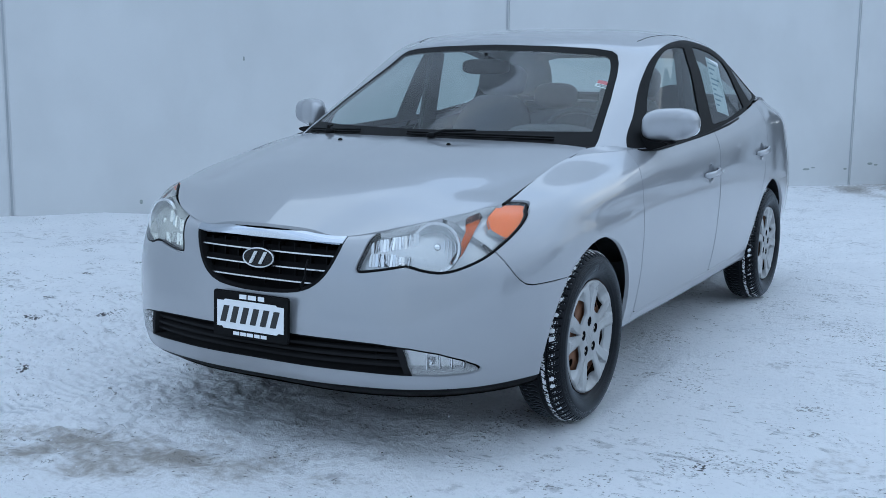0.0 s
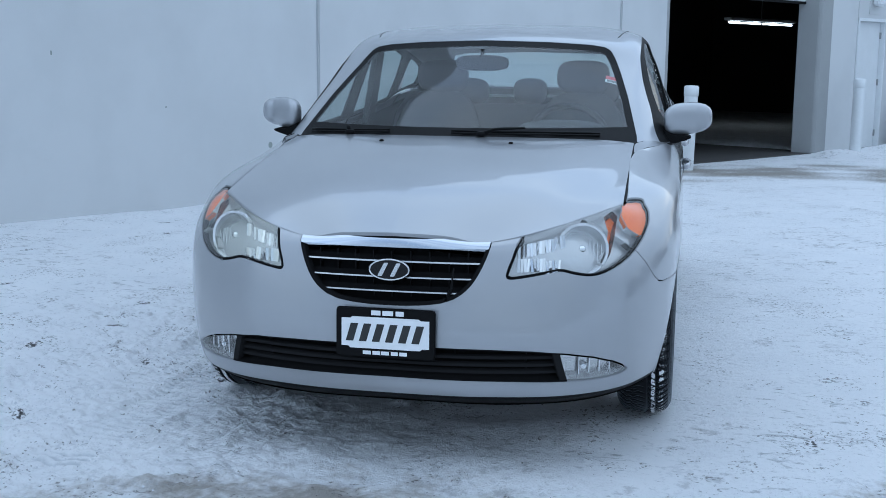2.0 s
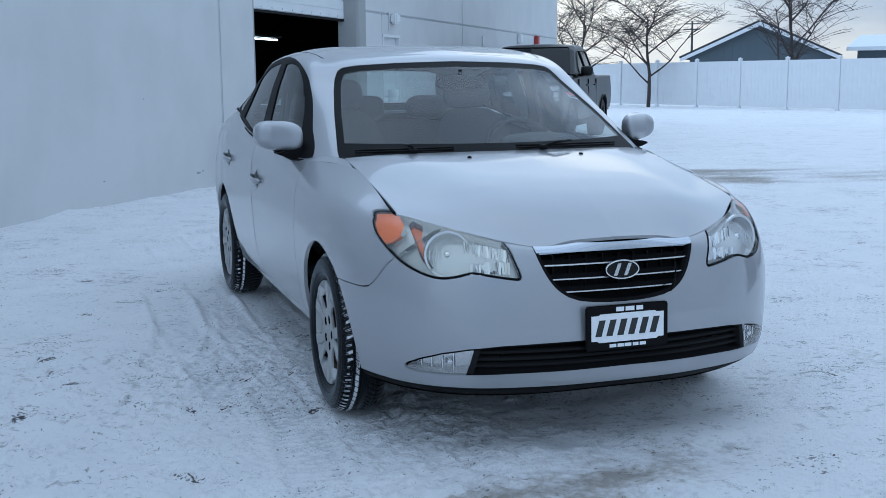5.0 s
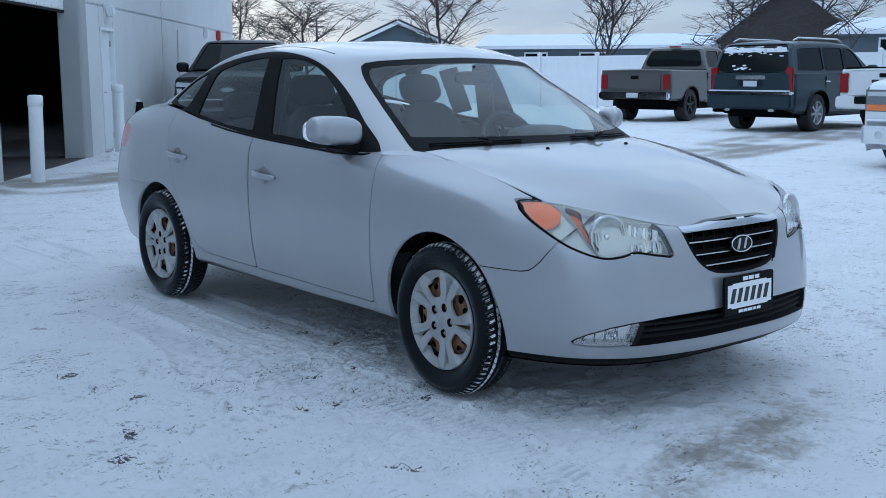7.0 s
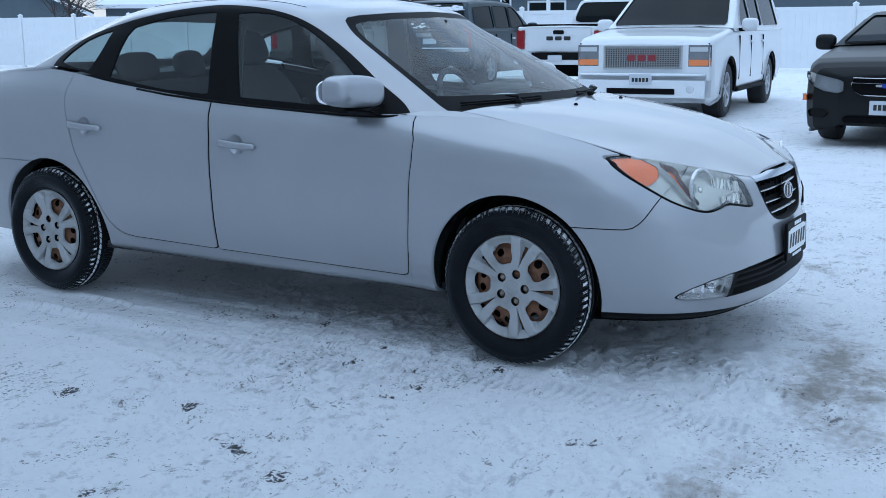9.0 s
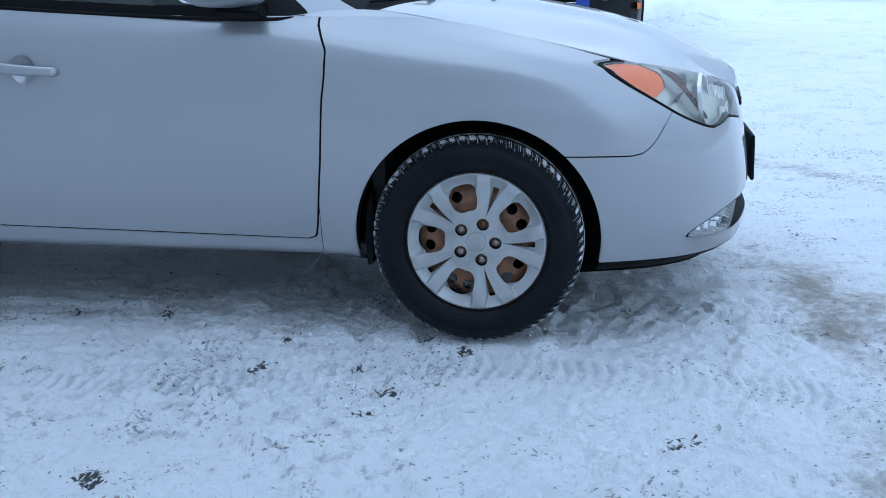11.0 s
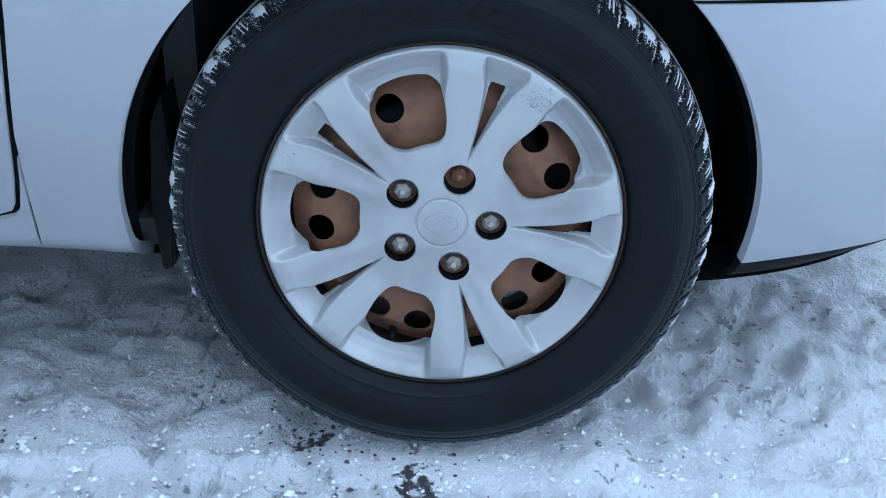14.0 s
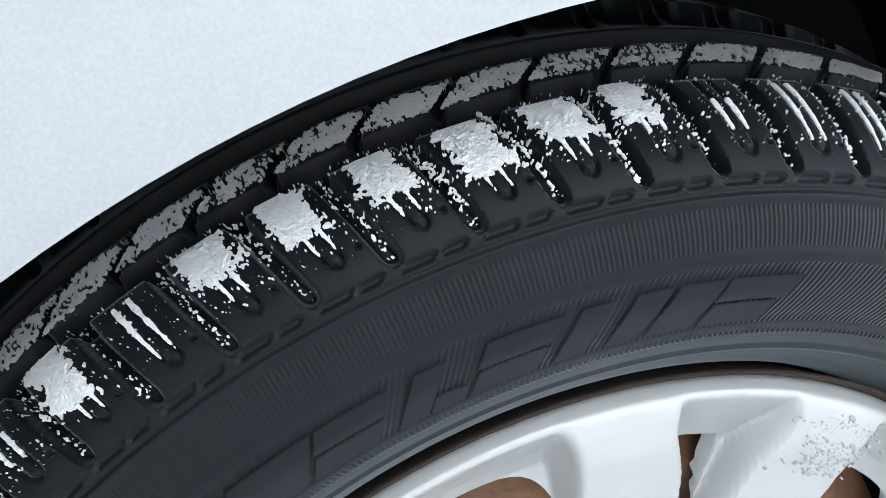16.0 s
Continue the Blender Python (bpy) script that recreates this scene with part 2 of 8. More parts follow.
wl.new(puff.outputs["Fac"], gap_.inputs[0])
both_ = wn.new("ShaderNodeMath")
both_.operation = "MULTIPLY"
wl.new(glow.outputs[0], both_.inputs[0])
wl.new(gap_.outputs[0], both_.inputs[1])
warm = wn.new("ShaderNodeMix")
warm.data_type = "RGBA"
warm.inputs[7].default_value = (12.5, 10.8, 8.6, 1)
wl.new(both_.outputs[0], warm.inputs[0])
wl.new(cloud.outputs[2], warm.inputs[6])
wl.new(warm.outputs[2], dome.inputs[0])
# thinner cloud on the building's side
lean = wn.new("ShaderNodeVectorMath")
lean.operation, lean.inputs[1].default_value = "DOT_PRODUCT", (-0.22, 0.12, 0)
wl.new(way.outputs["Generated"], lean.inputs[0])
thin_ = wn.new("ShaderNodeMath")
thin_.operation = "MULTIPLY_ADD"
wl.new(lean.outputs["Value"], thin_.inputs[0])
wl.new(rise.outputs[0], thin_.inputs[1])
wl.new(rise.outputs[0], thin_.inputs[2])
wl.new(thin_.outputs[0], dome.inputs[3])
back.inputs["Strength"].default_value = 0.18
wl.new(dome.outputs[0], back.inputs["Color"])
sun = new("sun", bpy.data.lights.new("sun", "SUN"))
sun.data.energy, sun.data.angle, sun.data.color = 0.34, radians(130), (1.0, 0.965, 0.92)
sun.matrix_basis = look((7, 9, 6.5), (0, 0, 0))

# ---- materials of the car ----
def paint_mat(name, color, flake=0.25, metal=0.55, rough=0.38):
    """Metallic car paint under clear coat, with fine flakes, light dust and road grime."""
    m, n, l, b = mat_new(name)
    tc = n.new("ShaderNodeTexCoord")
    fl = n.new("ShaderNodeTexNoise")
    fl.inputs["Scale"].default_value, fl.inputs["Detail"].default_value = 900, 2
    dirt = n.new("ShaderNodeTexNoise")
    dirt.inputs["Scale"].default_value, dirt.inputs["Detail"].default_value = 3.0, 8
    spots = n.new("ShaderNodeTexVoronoi")
    spots.inputs["Scale"].default_value = 9
    for t in (fl, dirt, spots):
        l.new(tc.outputs["Object"], t.inputs["Vector"])
    ramp = n.new("ShaderNodeMapRange")
    ramp.inputs[1].default_value, ramp.inputs[2].default_value, ramp.inputs[3].default_value, ramp.inputs[4].default_value = 0.3, 0.75, 0.0, 0.22
    l.new(dirt.outputs["Fac"], ramp.inputs[0])
    mix = n.new("ShaderNodeMix")
    mix.data_type = "RGBA"
    mix.inputs[6].default_value = (*[c * (1 - flake * 0.5) for c in color], 1)
    mix.inputs[7].default_value = (*[min(1, c * (1 + flake * 0.5)) for c in color], 1)
    l.new(fl.outputs["Fac"], mix.inputs[0])
    grime = n.new("ShaderNodeMix")
    grime.data_type = "RGBA"
    grime.inputs[7].default_value = (0.42, 0.42, 0.43, 1)
    l.new(ramp.outputs[0], grime.inputs[0])
    l.new(mix.outputs[2], grime.inputs[6])
    chip = n.new("ShaderNodeMath")
    chip.operation, chip.inputs[1].default_value = "LESS_THAN", 0.022
    l.new(spots.outputs["Distance"], chip.inputs[0])
    fleck = n.new("ShaderNodeMix")
    fleck.data_type = "RGBA"
    fleck.inputs[7].default_value = (0.12, 0.12, 0.12, 1)
    weak = n.new("ShaderNodeMath")
    weak.operation, weak.inputs[1].default_value = "MULTIPLY", 0.35
    l.new(chip.outputs[0], weak.inputs[0])
    l.new(weak.outputs[0], fleck.inputs[0])
    l.new(grime.outputs[2], fleck.inputs[6])
    l.new(fleck.outputs[2], b.inputs["Base Color"])
    b.inputs["Metallic"].default_value, b.inputs["Roughness"].default_value = metal, rough
    b.inputs["Coat Weight"].default_value, b.inputs["Coat IOR"].default_value = 1.0, 1.52
    cr = n.new("ShaderNodeMapRange")
    cr.inputs[1].default_value, cr.inputs[2].default_value, cr.inputs[3].default_value, cr.inputs[4].default_value = 0.3, 0.8, 0.015, 0.07
    l.new(dirt.outputs["Fac"], cr.inputs[0])
    l.new(cr.outputs[0], b.inputs["Coat Roughness"])
    return m


def glass_mat(name, tint=(0.75, 0.8, 0.8), rough=0.02, film=0.0, ior=1.5):
    """Thin sheet glass: what lies behind shows through, tinted, under a sharp reflection; film: a haze of dust."""
    m, n, l, b = mat_new(name)
    out = n["Material Output"]
    tr, gl, mx, fr = n.new("ShaderNodeBsdfTransparent"), n.new("ShaderNodeBsdfGlossy"), n.new("ShaderNodeMixShader"), n.new("ShaderNodeLayerWeight")
    tr.inputs["Color"].default_value = (*tint, 1)
    gl.inputs["Roughness"].default_value = rough
    # Schlick's curve, alike on both sides of the pane
    pw, sch = n.new("ShaderNodeMath"), n.new("ShaderNodeMath")
    pw.operation, pw.inputs[1].default_value = "POWER", 4.5
    sch.operation, sch.inputs[1].default_value, sch.inputs[2].default_value = "MULTIPLY_ADD", 0.80, 1.4 * ((ior - 1) / (ior + 1)) ** 2
    l.new(fr.outputs["Facing"], pw.inputs[0])
    l.new(pw.outputs[0], sch.inputs[0])
    l.new(sch.outputs[0], mx.inputs[0])
    l.new(tr.outputs[0], mx.inputs[1])
    l.new(gl.outputs[0], mx.inputs[2])
    last = mx
    if film:
        df, m2, nz = n.new("ShaderNodeBsdfDiffuse"), n.new("ShaderNodeMixShader"), n.new("ShaderNodeTexNoise")
        df.inputs["Color"].default_value = (0.7, 0.72, 0.75, 1)
        nz.inputs["Scale"].default_value, nz.inputs["Detail"].default_value = 5, 6
        sc = n.new("ShaderNodeMath")
        sc.operation, sc.inputs[1].default_value = "MULTIPLY", film
        l.new(nz.outputs["Fac"], sc.inputs[0])
        l.new(sc.outputs[0], m2.inputs[0])
        l.new(mx.outputs[0], m2.inputs[1])
        l.new(df.outputs[0], m2.inputs[2])
        last = m2
    l.new(last.outputs[0], out.inputs["Surface"])
    return m


silver = paint_mat("silver_paint", (0.33, 0.34, 0.36), metal=0.46, rough=0.32)
black_trim = simple_mat("black_trim", (0.005, 0.005, 0.0055), 0.55, spec=0.10, bump=0.15, scale=400)
gloss_black = simple_mat("gloss_black", (0.004, 0.004, 0.0045), 0.2, spec=0.3)
dark_plastic = simple_mat("dark_plastic", (0.010, 0.010, 0.011), 0.7, spec=0.16, bump=0.3, scale=300)
chrome = simple_mat("chrome", (0.85, 0.86, 0.88), 0.08, 1.0, vary=0.03)
dull_chrome = simple_mat("dull_chrome", (0.6, 0.6, 0.6), 0.25, 1.0)
reflector = simple_mat("reflector", (0.66, 0.67, 0.68), 0.14, 0.65, bump=0.3, scale=220, vary=0.08, coat=0.6)
nut_steel = simple_mat("nut_steel", (0.36, 0.33, 0.29), 0.45, 0.4, bump=0.3, scale=300)
matt_black = simple_mat("matt_black", (0.004, 0.004, 0.0045), 0.85, spec=0.1, bump=0.2, scale=300)
amber = simple_mat("amber_lens", (0.86, 0.17, 0.012), 0.35, coat=0.2, bump=0.3, scale=260, spec=0.3)
red_lens = simple_mat("red_lens", (0.45, 0.02, 0.02), 0.2, coat=0.8)
screen_glass = glass_mat("screen_glass", (0.80, 0.86, 0.85), film=0.05)
side_glass = glass_mat("side_glass", (0.66, 0.74, 0.73), film=0.03)
lens_glass = glass_mat("lens_glass", (0.96, 0.965, 0.96), film=0.03)
hazed_lens = glass_mat("hazed_lens", (0.94, 0.94, 0.88), film=0.16)
housing_silver = simple_mat("housing_silver", (0.60, 0.61, 0.62), 0.22, 0.45, bump=0.5, scale=40, vary=0.06)
bar_chrome = simple_mat("bar_chrome", (0.52, 0.55, 0.60), 0.14, 1.0, vary=0.05)
seat_cloth = simple_mat("seat_cloth", (0.13, 0.13, 0.135), 0.95, bump=0.6, scale=500)
dash_vinyl = simple_mat("dash_vinyl", (0.06, 0.06, 0.063), 0.75, bump=0.4, scale=350)
liner_cloth = simple_mat("liner_cloth", (0.24, 0.24, 0.24), 0.95)
paper = simple_mat("paper", (0.75, 0.77, 0.78), 0.7)
red_paper = simple_mat("red_paper", (0.6, 0.08, 0.1), 0.7)
ink = simple_mat("ink", (0.02, 0.02, 0.02), 0.5)
steel_blue = simple_mat("steel_blue", (0.16, 0.25, 0.32), 0.6)
white_plastic = simple_mat("white_plastic", (0.78, 0.79, 0.8), 0.4)


def rust_mat():
    m, n, l, b = mat_new("rusty_steel")
    tc, a, c = n.new("ShaderNodeTexCoord"), n.new("ShaderNodeTexNoise"), n.new("ShaderNodeTexNoise")
    a.inputs["Scale"].default_value, a.inputs["Detail"].default_value = 22, 9
    c.inputs["Scale"].default_value, c.inputs["Detail"].default_value = 240, 5
    l.new(tc.outputs["Object"], a.inputs["Vector"])
    l.new(tc.outputs["Object"], c.inputs["Vector"])
    r = n.new("ShaderNodeValToRGB")
    e = r.color_ramp.elements
    e[0].position, e[0].color = 0.3, (0.055, 0.028, 0.019, 1)
    e[1].position, e[1].color = 0.62, (0.20, 0.094, 0.046, 1)
    mid = e.new(0.48)
    mid.color = (0.16, 0.075, 0.038, 1)
    l.new(a.outputs["Fac"], r.inputs[0])
    l.new(r.outputs[0], b.inputs["Base Color"])
    b.inputs["Roughness"].default_value = 0.7
    bp = n.new("ShaderNodeBump")
    bp.inputs["Strength"].default_value, bp.inputs["Distance"].default_value = 0.5, 0.001
    l.new(c.outputs["Fac"], bp.inputs["Height"])
    l.new(bp.outputs["Normal"], b.inputs["Normal"])
    return m


rust = rust_mat()


def cover_mat():
    """Silver lacquered plastic of the wheel covers, with scuffs and brown road film."""
    m, n, l, b = mat_new("cover_silver")
    tc, a, c = n.new("ShaderNodeTexCoord"), n.new("ShaderNodeTexNoise"), n.new("ShaderNodeTexNoise")
    a.inputs["Scale"].default_value, a.inputs["Detail"].default_value = 9, 8
    c.inputs["Scale"].default_value, c.inputs["Detail"].default_value = 420, 4
    l.new(tc.outputs["Object"], a.inputs["Vector"])
    l.new(tc.outputs["Object"], c.inputs["Vector"])
    r = n.new("ShaderNodeValToRGB")
    e = r.color_ramp.elements
    e[0].position, e[0].color = 0.32, (0.29, 0.29, 0.285, 1)
    e[1].position, e[1].color = 0.55, (0.405, 0.41, 0.41, 1)
    l.new(a.outputs["Fac"], r.inputs[0])
    l.new(r.outputs[0], b.inputs["Base Color"])
    b.inputs["Metallic"].default_value, b.inputs["Roughness"].default_value = 0.35, 0.42
    bp = n.new("ShaderNodeBump")
    bp.inputs["Strength"].default_value, bp.inputs["Distance"].default_value = 0.12, 0.0006
    l.new(c.outputs["Fac"], bp.inputs["Height"])
    l.new(bp.outputs["Normal"], b.inputs["Normal"])
    return m


cover_silver = cover_mat()


def rubber_mat(name, moulded=True):
    m, n, l, b = mat_new(name)
    tc, a, c = n.new("ShaderNodeTexCoord"), n.new("ShaderNodeTexNoise"), n.new("ShaderNodeTexNoise")
    a.inputs["Scale"].default_value, a.inputs["Detail"].default_value = 14, 8
    c.inputs["Scale"].default_value, c.inputs["Detail"].default_value = 900, 4
    l.new(tc.outputs["Object"], a.inputs["Vector"])
    l.new(tc.outputs["Object"], c.inputs["Vector"])
    r = n.new("ShaderNodeValToRGB")
    e = r.color_ramp.elements
    e[0].position, e[0].color = 0.3, (0.0034, 0.0040, 0.0056, 1)
    e[1].position, e[1].color = 0.75, (0.0068, 0.0080, 0.0106, 1)
    l.new(a.outputs["Fac"], r.inputs[0])
    l.new(r.outputs[0], b.inputs["Base Color"])
    b.inputs["Roughness"].default_value, b.inputs["Specular IOR Level"].default_value = 0.42, 0.13
    b.inputs["Sheen Weight"].default_value, b.inputs["Sheen Roughness"].default_value, b.inputs["Sheen Tint"].default_value = 0.24, 0.38, (0.80, 0.90, 1.0, 1)
    bp = n.new("ShaderNodeBump")
    bp.inputs["Strength"].default_value, bp.inputs["Distance"].default_value = 0.2, 0.0004
    l.new(c.outputs["Fac"], bp.inputs["Height"])

    if not moulded:
        l.new(bp.outputs["Normal"], b.inputs["Normal"])
        return m

    # moulded ribs on the sidewall: a band of fine radial ribs and a hatched band under it
    def maths(op, x, y, z=None):
        t = n.new("ShaderNodeMath")
        t.operation = op
        for q, v in enumerate((x, y, z)):
            if isinstance(v, (int, float)):
                t.inputs[q].default_value = v
            elif v is not None:
                l.new(v, t.inputs[q])
        return t.outputs[0]

    sp = n.new("ShaderNodeSeparateXYZ")
    l.new(tc.outputs["Object"], sp.inputs[0])
    x, y = sp.outputs[0], sp.outputs[1]
    turn = maths("ARCTAN2", x, y)
    rad = maths("SQRT", maths("ADD", maths("MULTIPLY", x, x), maths("MULTIPLY", y, y)), 0)
    within = lambda lo, hi: maths("MULTIPLY", maths("GREATER_THAN", rad, lo), maths("LESS_THAN", rad, hi))
    ribs = maths("MULTIPLY", maths("SINE", maths("MULTIPLY", turn, 1000), 0), within(.2725, .2848))
    on_panel = maths("MULTIPLY", maths("GREATER_THAN", turn, -.69), maths("LESS_THAN", turn, .51))
    slant = maths("MULTIPLY", maths("MULTIPLY", maths("SINE", maths("MULTIPLY_ADD", rad, -1500, maths("MULTIPLY", turn, 760)), 0), within(.2433, .2672)), on_panel)
    net = maths("MULTIPLY", maths("MULTIPLY", maths("SINE", maths("MULTIPLY_ADD", rad, 900, maths("MULTIPLY", turn, 240)), 0), maths("SINE", maths("MULTIPLY_ADD", rad, -900, maths("MULTIPLY", turn, 240)), 0)), maths("MULTIPLY", within(.2340, .2672), maths("GREATER_THAN", turn, .56)))
    slant = maths("ADD", slant, net)
    b2 = n.new("ShaderNodeBump")
    b2.inputs["Strength"].default_value, b2.inputs["Distance"].default_value = 0.35, 0.0004
    l.new(maths("ADD", ribs, slant), b2.inputs["Height"])
    l.new(bp.outputs["Normal"], b2.inputs["Normal"])
    l.new(b2.outputs["Normal"], b.inputs["Normal"])
    return m


rubber, plain_rubber = rubber_mat("tyre_rubber"), rubber_mat("plain_rubber", False)

# ---- the ground: one sheet of trodden snow out to the horizon ----
def lattice(x, y, step, seed):
    """Smooth random heights between 0 and 1 on a lattice of that step."""
    table = np.random.RandomState(seed).rand(256, 256)
    u, v = np.asarray(x) / step, np.asarray(y) / step
    i, j = np.floor(u).astype(int), np.floor(v).astype(int)
    f, g = u - i, v - j
    f, g = f * f * (3 - 2 * f), g * g * (3 - 2 * g)
    at = lambda a, b: table[a & 255, b & 255]
    return (at(i, j) * (1 - f) + at(i + 1, j) * f) * (1 - g) + (at(i, j + 1) * (1 - f) + at(i + 1, j + 1) * f) * g


def off_line(x, y, line):
    """Distance from a run of points, the way along it and the side offset of the nearest place."""
    best, way, side = np.full(np.shape(x), 1e9), np.zeros(np.shape(x)), np.zeros(np.shape(x))
    run = 0.0
    for (ax, ay), (bx, by) in zip(line, line[1:]):
        dx, dy = bx - ax, by - ay
        size = math.hypot(dx, dy)
        t = np.clip(((x - ax) * dx + (y - ay) * dy) / size**2, 0, 1)
        d = np.hypot(x - ax - t * dx, y - ay - t * dy)
        new_best = d < best
        best = np.where(new_best, d, best)
        way = np.where(new_best, run + t * size, way)
        side = np.where(new_best, ((x - ax) * dy - (y - ay) * dx) / size, side)
        run += size
    return best, way, side


def swerve(points, n=6):
    return [tuple(p) for p in curve2(points, n, closed=False)]


# Tyre tracks past the car and the lane out of the garage.
TRACKS = [swerve(p) for p in (
    [(-.9, 2.1), (-.98, 1.1), (-1.0, .4), (-1.02, -.2), (-1.1, -1.0)], [(-1.28, 2.0), (-1.22, 1.2), (-1.2, .5), (-1.15, -.4), (-.95, -1.2)],
    [(-1.0, 4.5), (-.98, 2.4), (-1.02, 1.2), (-1.22, .45), (-1.7, -.1), (-2.6, -.5)],
    [(-1.32, 4.8), (-1.26, 2.2), (-1.36, 1.2), (-1.75, .5), (-2.6, .1)],
    [(.74, 6), (.75, 3), (.74, 2.65), (.74, 0), (.66, -2.4), (.2, -5)], [(-.74, 6), (-.74, 3), (-.74, 2.65), (-.74, 0), (-.9, -2.4), (-1.4, -5)],
    [(9, 8.6), (6, 7.0), (3.9, 4.0), (2.6, 0), (2.0, -4), (1.8, -9)], [(9, 7.2), (6.6, 5.6), (5.0, 3.0), (4.0, 0), (3.4, -4), (3.3, -9)],
    [(7, 6.2), (4.2, 3.0), (2.2, 1.2), (1.6, -.5), (1.0, -2.2), (-.6, -3.8), (-3, -5)], [(6.5, 3.6), (4.4, 1.4), (2.6, -.3), (1.3, -1.6), (-.4, -2.3), (-3.4, -2.8)],
    [(2.1, 11), (3.2, 10.3), (4.9, 9.4), (8, 9.6), (12, 12)], [(4.2, 11.6), (5.2, 10.6), (8, 10.6), (12, 13.5)], [(13, 14), (9, 7.5), (6.2, 2), (5.5, -3), (5.4, -9)])]
LANE = swerve([(1.0, 9.6), (3.0, 10.4), (5.2, 8.8), (8.4, 7.7), (13, 8.4), (22, 12)])
# dark spots where the snow is trodden through: place, half length, half width
SPOTS = [(-.92, .02, .060, .045), (-.82, .16, .045, .03), (-1.08, .31, .035, .02), (-1.10, .61, .05, .03), (-1.24, .20, .055, .03), (-.89, .58, .03, .03), (-1.38, .23, .05, .03), (-1.83, .78, .10, .05), (-1.93, 1.30, .07, .05),
         (-2.04, .39, .10, .04), (-2.20, .09, .08, .05), (-1.72, 2.26, .10, .03), (-1.28, 2.89, .10, .03), (-2.9, 1.1, .08, .05), (-2.95, 1.6, .1, .04), (-2.55, .5, .06, .03), (-3.4, 2.2, .1, .04), (-3.5, 2.7, .08, .05), (-1.7, 3.4, .1, .03),
         (-2.9, 3.6, .08, .05), (-3.2, 4.2, .1, .04), (-2.1, 4.6, .1, .03), (2.6, 2.8, .1, .05), (2.9, 3.6, .1, .04), (3.6, 4.2, .1, .03), (4.1, 2.9, .1, .05), (-1.5, -1.5, .06, .04), (-2.6, -.9, .1, .03)]
STEPS = [p[:2] for p in SPOTS]


_pick = np.random.RandomState(21)
FAINT = np.column_stack([_pick.uniform(-5.5, 5, 90), _pick.uniform(-3, 9, 90)])


def relief(x, y, cell):
    """Height of the snow, with its soiled and bare shares, and its packed share, which also holds groove shade."""
    far = np.clip((0.5 - cell) / 0.5, 0, 1)
    h = 0.016 * (lattice(x, y, 0.9, 1) - 0.5) * far
    for step, size, seed in ((0.33, 0.018, 2), (0.13, 0.022, 3), (0.055, 0.018, 4), (0.028, 0.024, 5), (0.016, 0.020, 6)):
        h = h + size * (lattice(x + 0.3 * y, y - 0.2 * x, step, seed) - 0.5) * np.clip((step * 0.55 - cell) / (step * 0.3), 0, 1)
    # lumps thrown up in places
    lump = np.clip(lattice(x, y, 0.075, 7) - 0.72, 0, 1) * np.clip(lattice(x, y, 0.7, 8) - 0.35, 0, 1)
    h = h + 0.16 * lump * np.clip((0.05 - cell) / 0.03, 0, 1)
    packed = np.clip(lattice(x, y, 1.3, 9) * 0.5 + lattice(x, y, 0.35, 10) * 0.7 - 0.70, 0, 1)
    dirt = np.clip(lattice(x, y, 2.2, 11) + 0.5 * lattice(x, y, 0.4, 12) - 1.08, 0, 1) * 0.7
    bare = np.zeros_like(h)
    for k, line in enumerate(TRACKS):
        d, way, side = off_line(x, y, line)
        band = np.clip((0.115 - d) / 0.025, 0, 1)
        ridge = np.clip(1 - np.abs(d - 0.135) / 0.03, 0, 1)
        fresh = k < 2
        fade = np.clip(lattice(x, y, 0.8, 20 + k) * 1.7 - (0.0 if fresh else 0.3), 0, 1)
        cut = 0.5 + 0.5 * np.sin(way * 2 * np.pi / (0.042 if fresh else 0.047) + np.where(side > 0, 1, -1) * side * 32)
        fine = np.clip((0.034 - cell) / 0.012, 0, 1)
        h = h * (1 - 0.55 * band * fade) + fade * (-0.010 * band + 0.010 * ridge + (0.011 if fresh else 0.012) * band * (cut ** 1.5 - 0.5) * fine * (0.35 + lattice(x, y, 0.2, 140 + k)))
        # pressed snow, plus the shade in the tread grooves, put in as grey colour
        packed = np.maximum(packed, band * fade * (0.20 + (0.6 if fresh else 0.4) * (1 - cut) * (0.25 * fresh + lattice(x, y, 0.16, 120 + k)) * np.clip((0.05 - cell) / 0.02, 0.3, 1)))
        dirt = np.maximum(dirt, 0.22 * band * fade * lattice(x, y, 0.6, 40 + k) * (1.6 if k in (6, 7, 8, 9, 12) else 0.7))
    d, way, _ = off_line(x, y, LANE)
    worn = np.clip((1.6 - d) / 0.9, 0, 1) * np.clip(lattice(x, y, 0.7, 60) * 1.1 + 0.25, 0, 1) * (0.55 + 0.45 * np.abs(np.sin(d * 5.5)))
    dirt, packed = np.maximum(dirt, 0.95 * worn), np.maximum(packed, 0.9 * worn)
    for px, py, rx, ry, turn, much in ((-.4, -1.15, 1.0, .30, 0.25, .8), (-1.7, -1.05, .7, .2, .1, .7), (2.0, -1.4, 1.6, .22, .7, .55), (.2, -2.0, .9, .2, .1, .5), (1.6, -.6, .9, .15, .8, .5)):
        u, v = (x - px) * math.cos(turn) + (y - py) * math.sin(turn), (y - py) * math.cos(turn) - (x - px) * math.sin(turn)
        dirt = np.maximum(dirt, much * np.clip(1.2 - np.hypot(u / rx, v / ry), 0, 1) * (0.35 + lattice(x, y, 0.12, 61)))
    for k, (px, py) in enumerate(STEPS):
        a = k * 1.9
        u, v = (x - px) * math.cos(a) + (y - py) * math.sin(a), (y - py) * math.cos(a) - (x - px) * math.sin(a)
        rx, ry = SPOTS[k][2:]
        s = np.clip(1.35 - np.hypot(u / rx, v / ry), 0, 1)
        bare = np.maximum(bare, s)
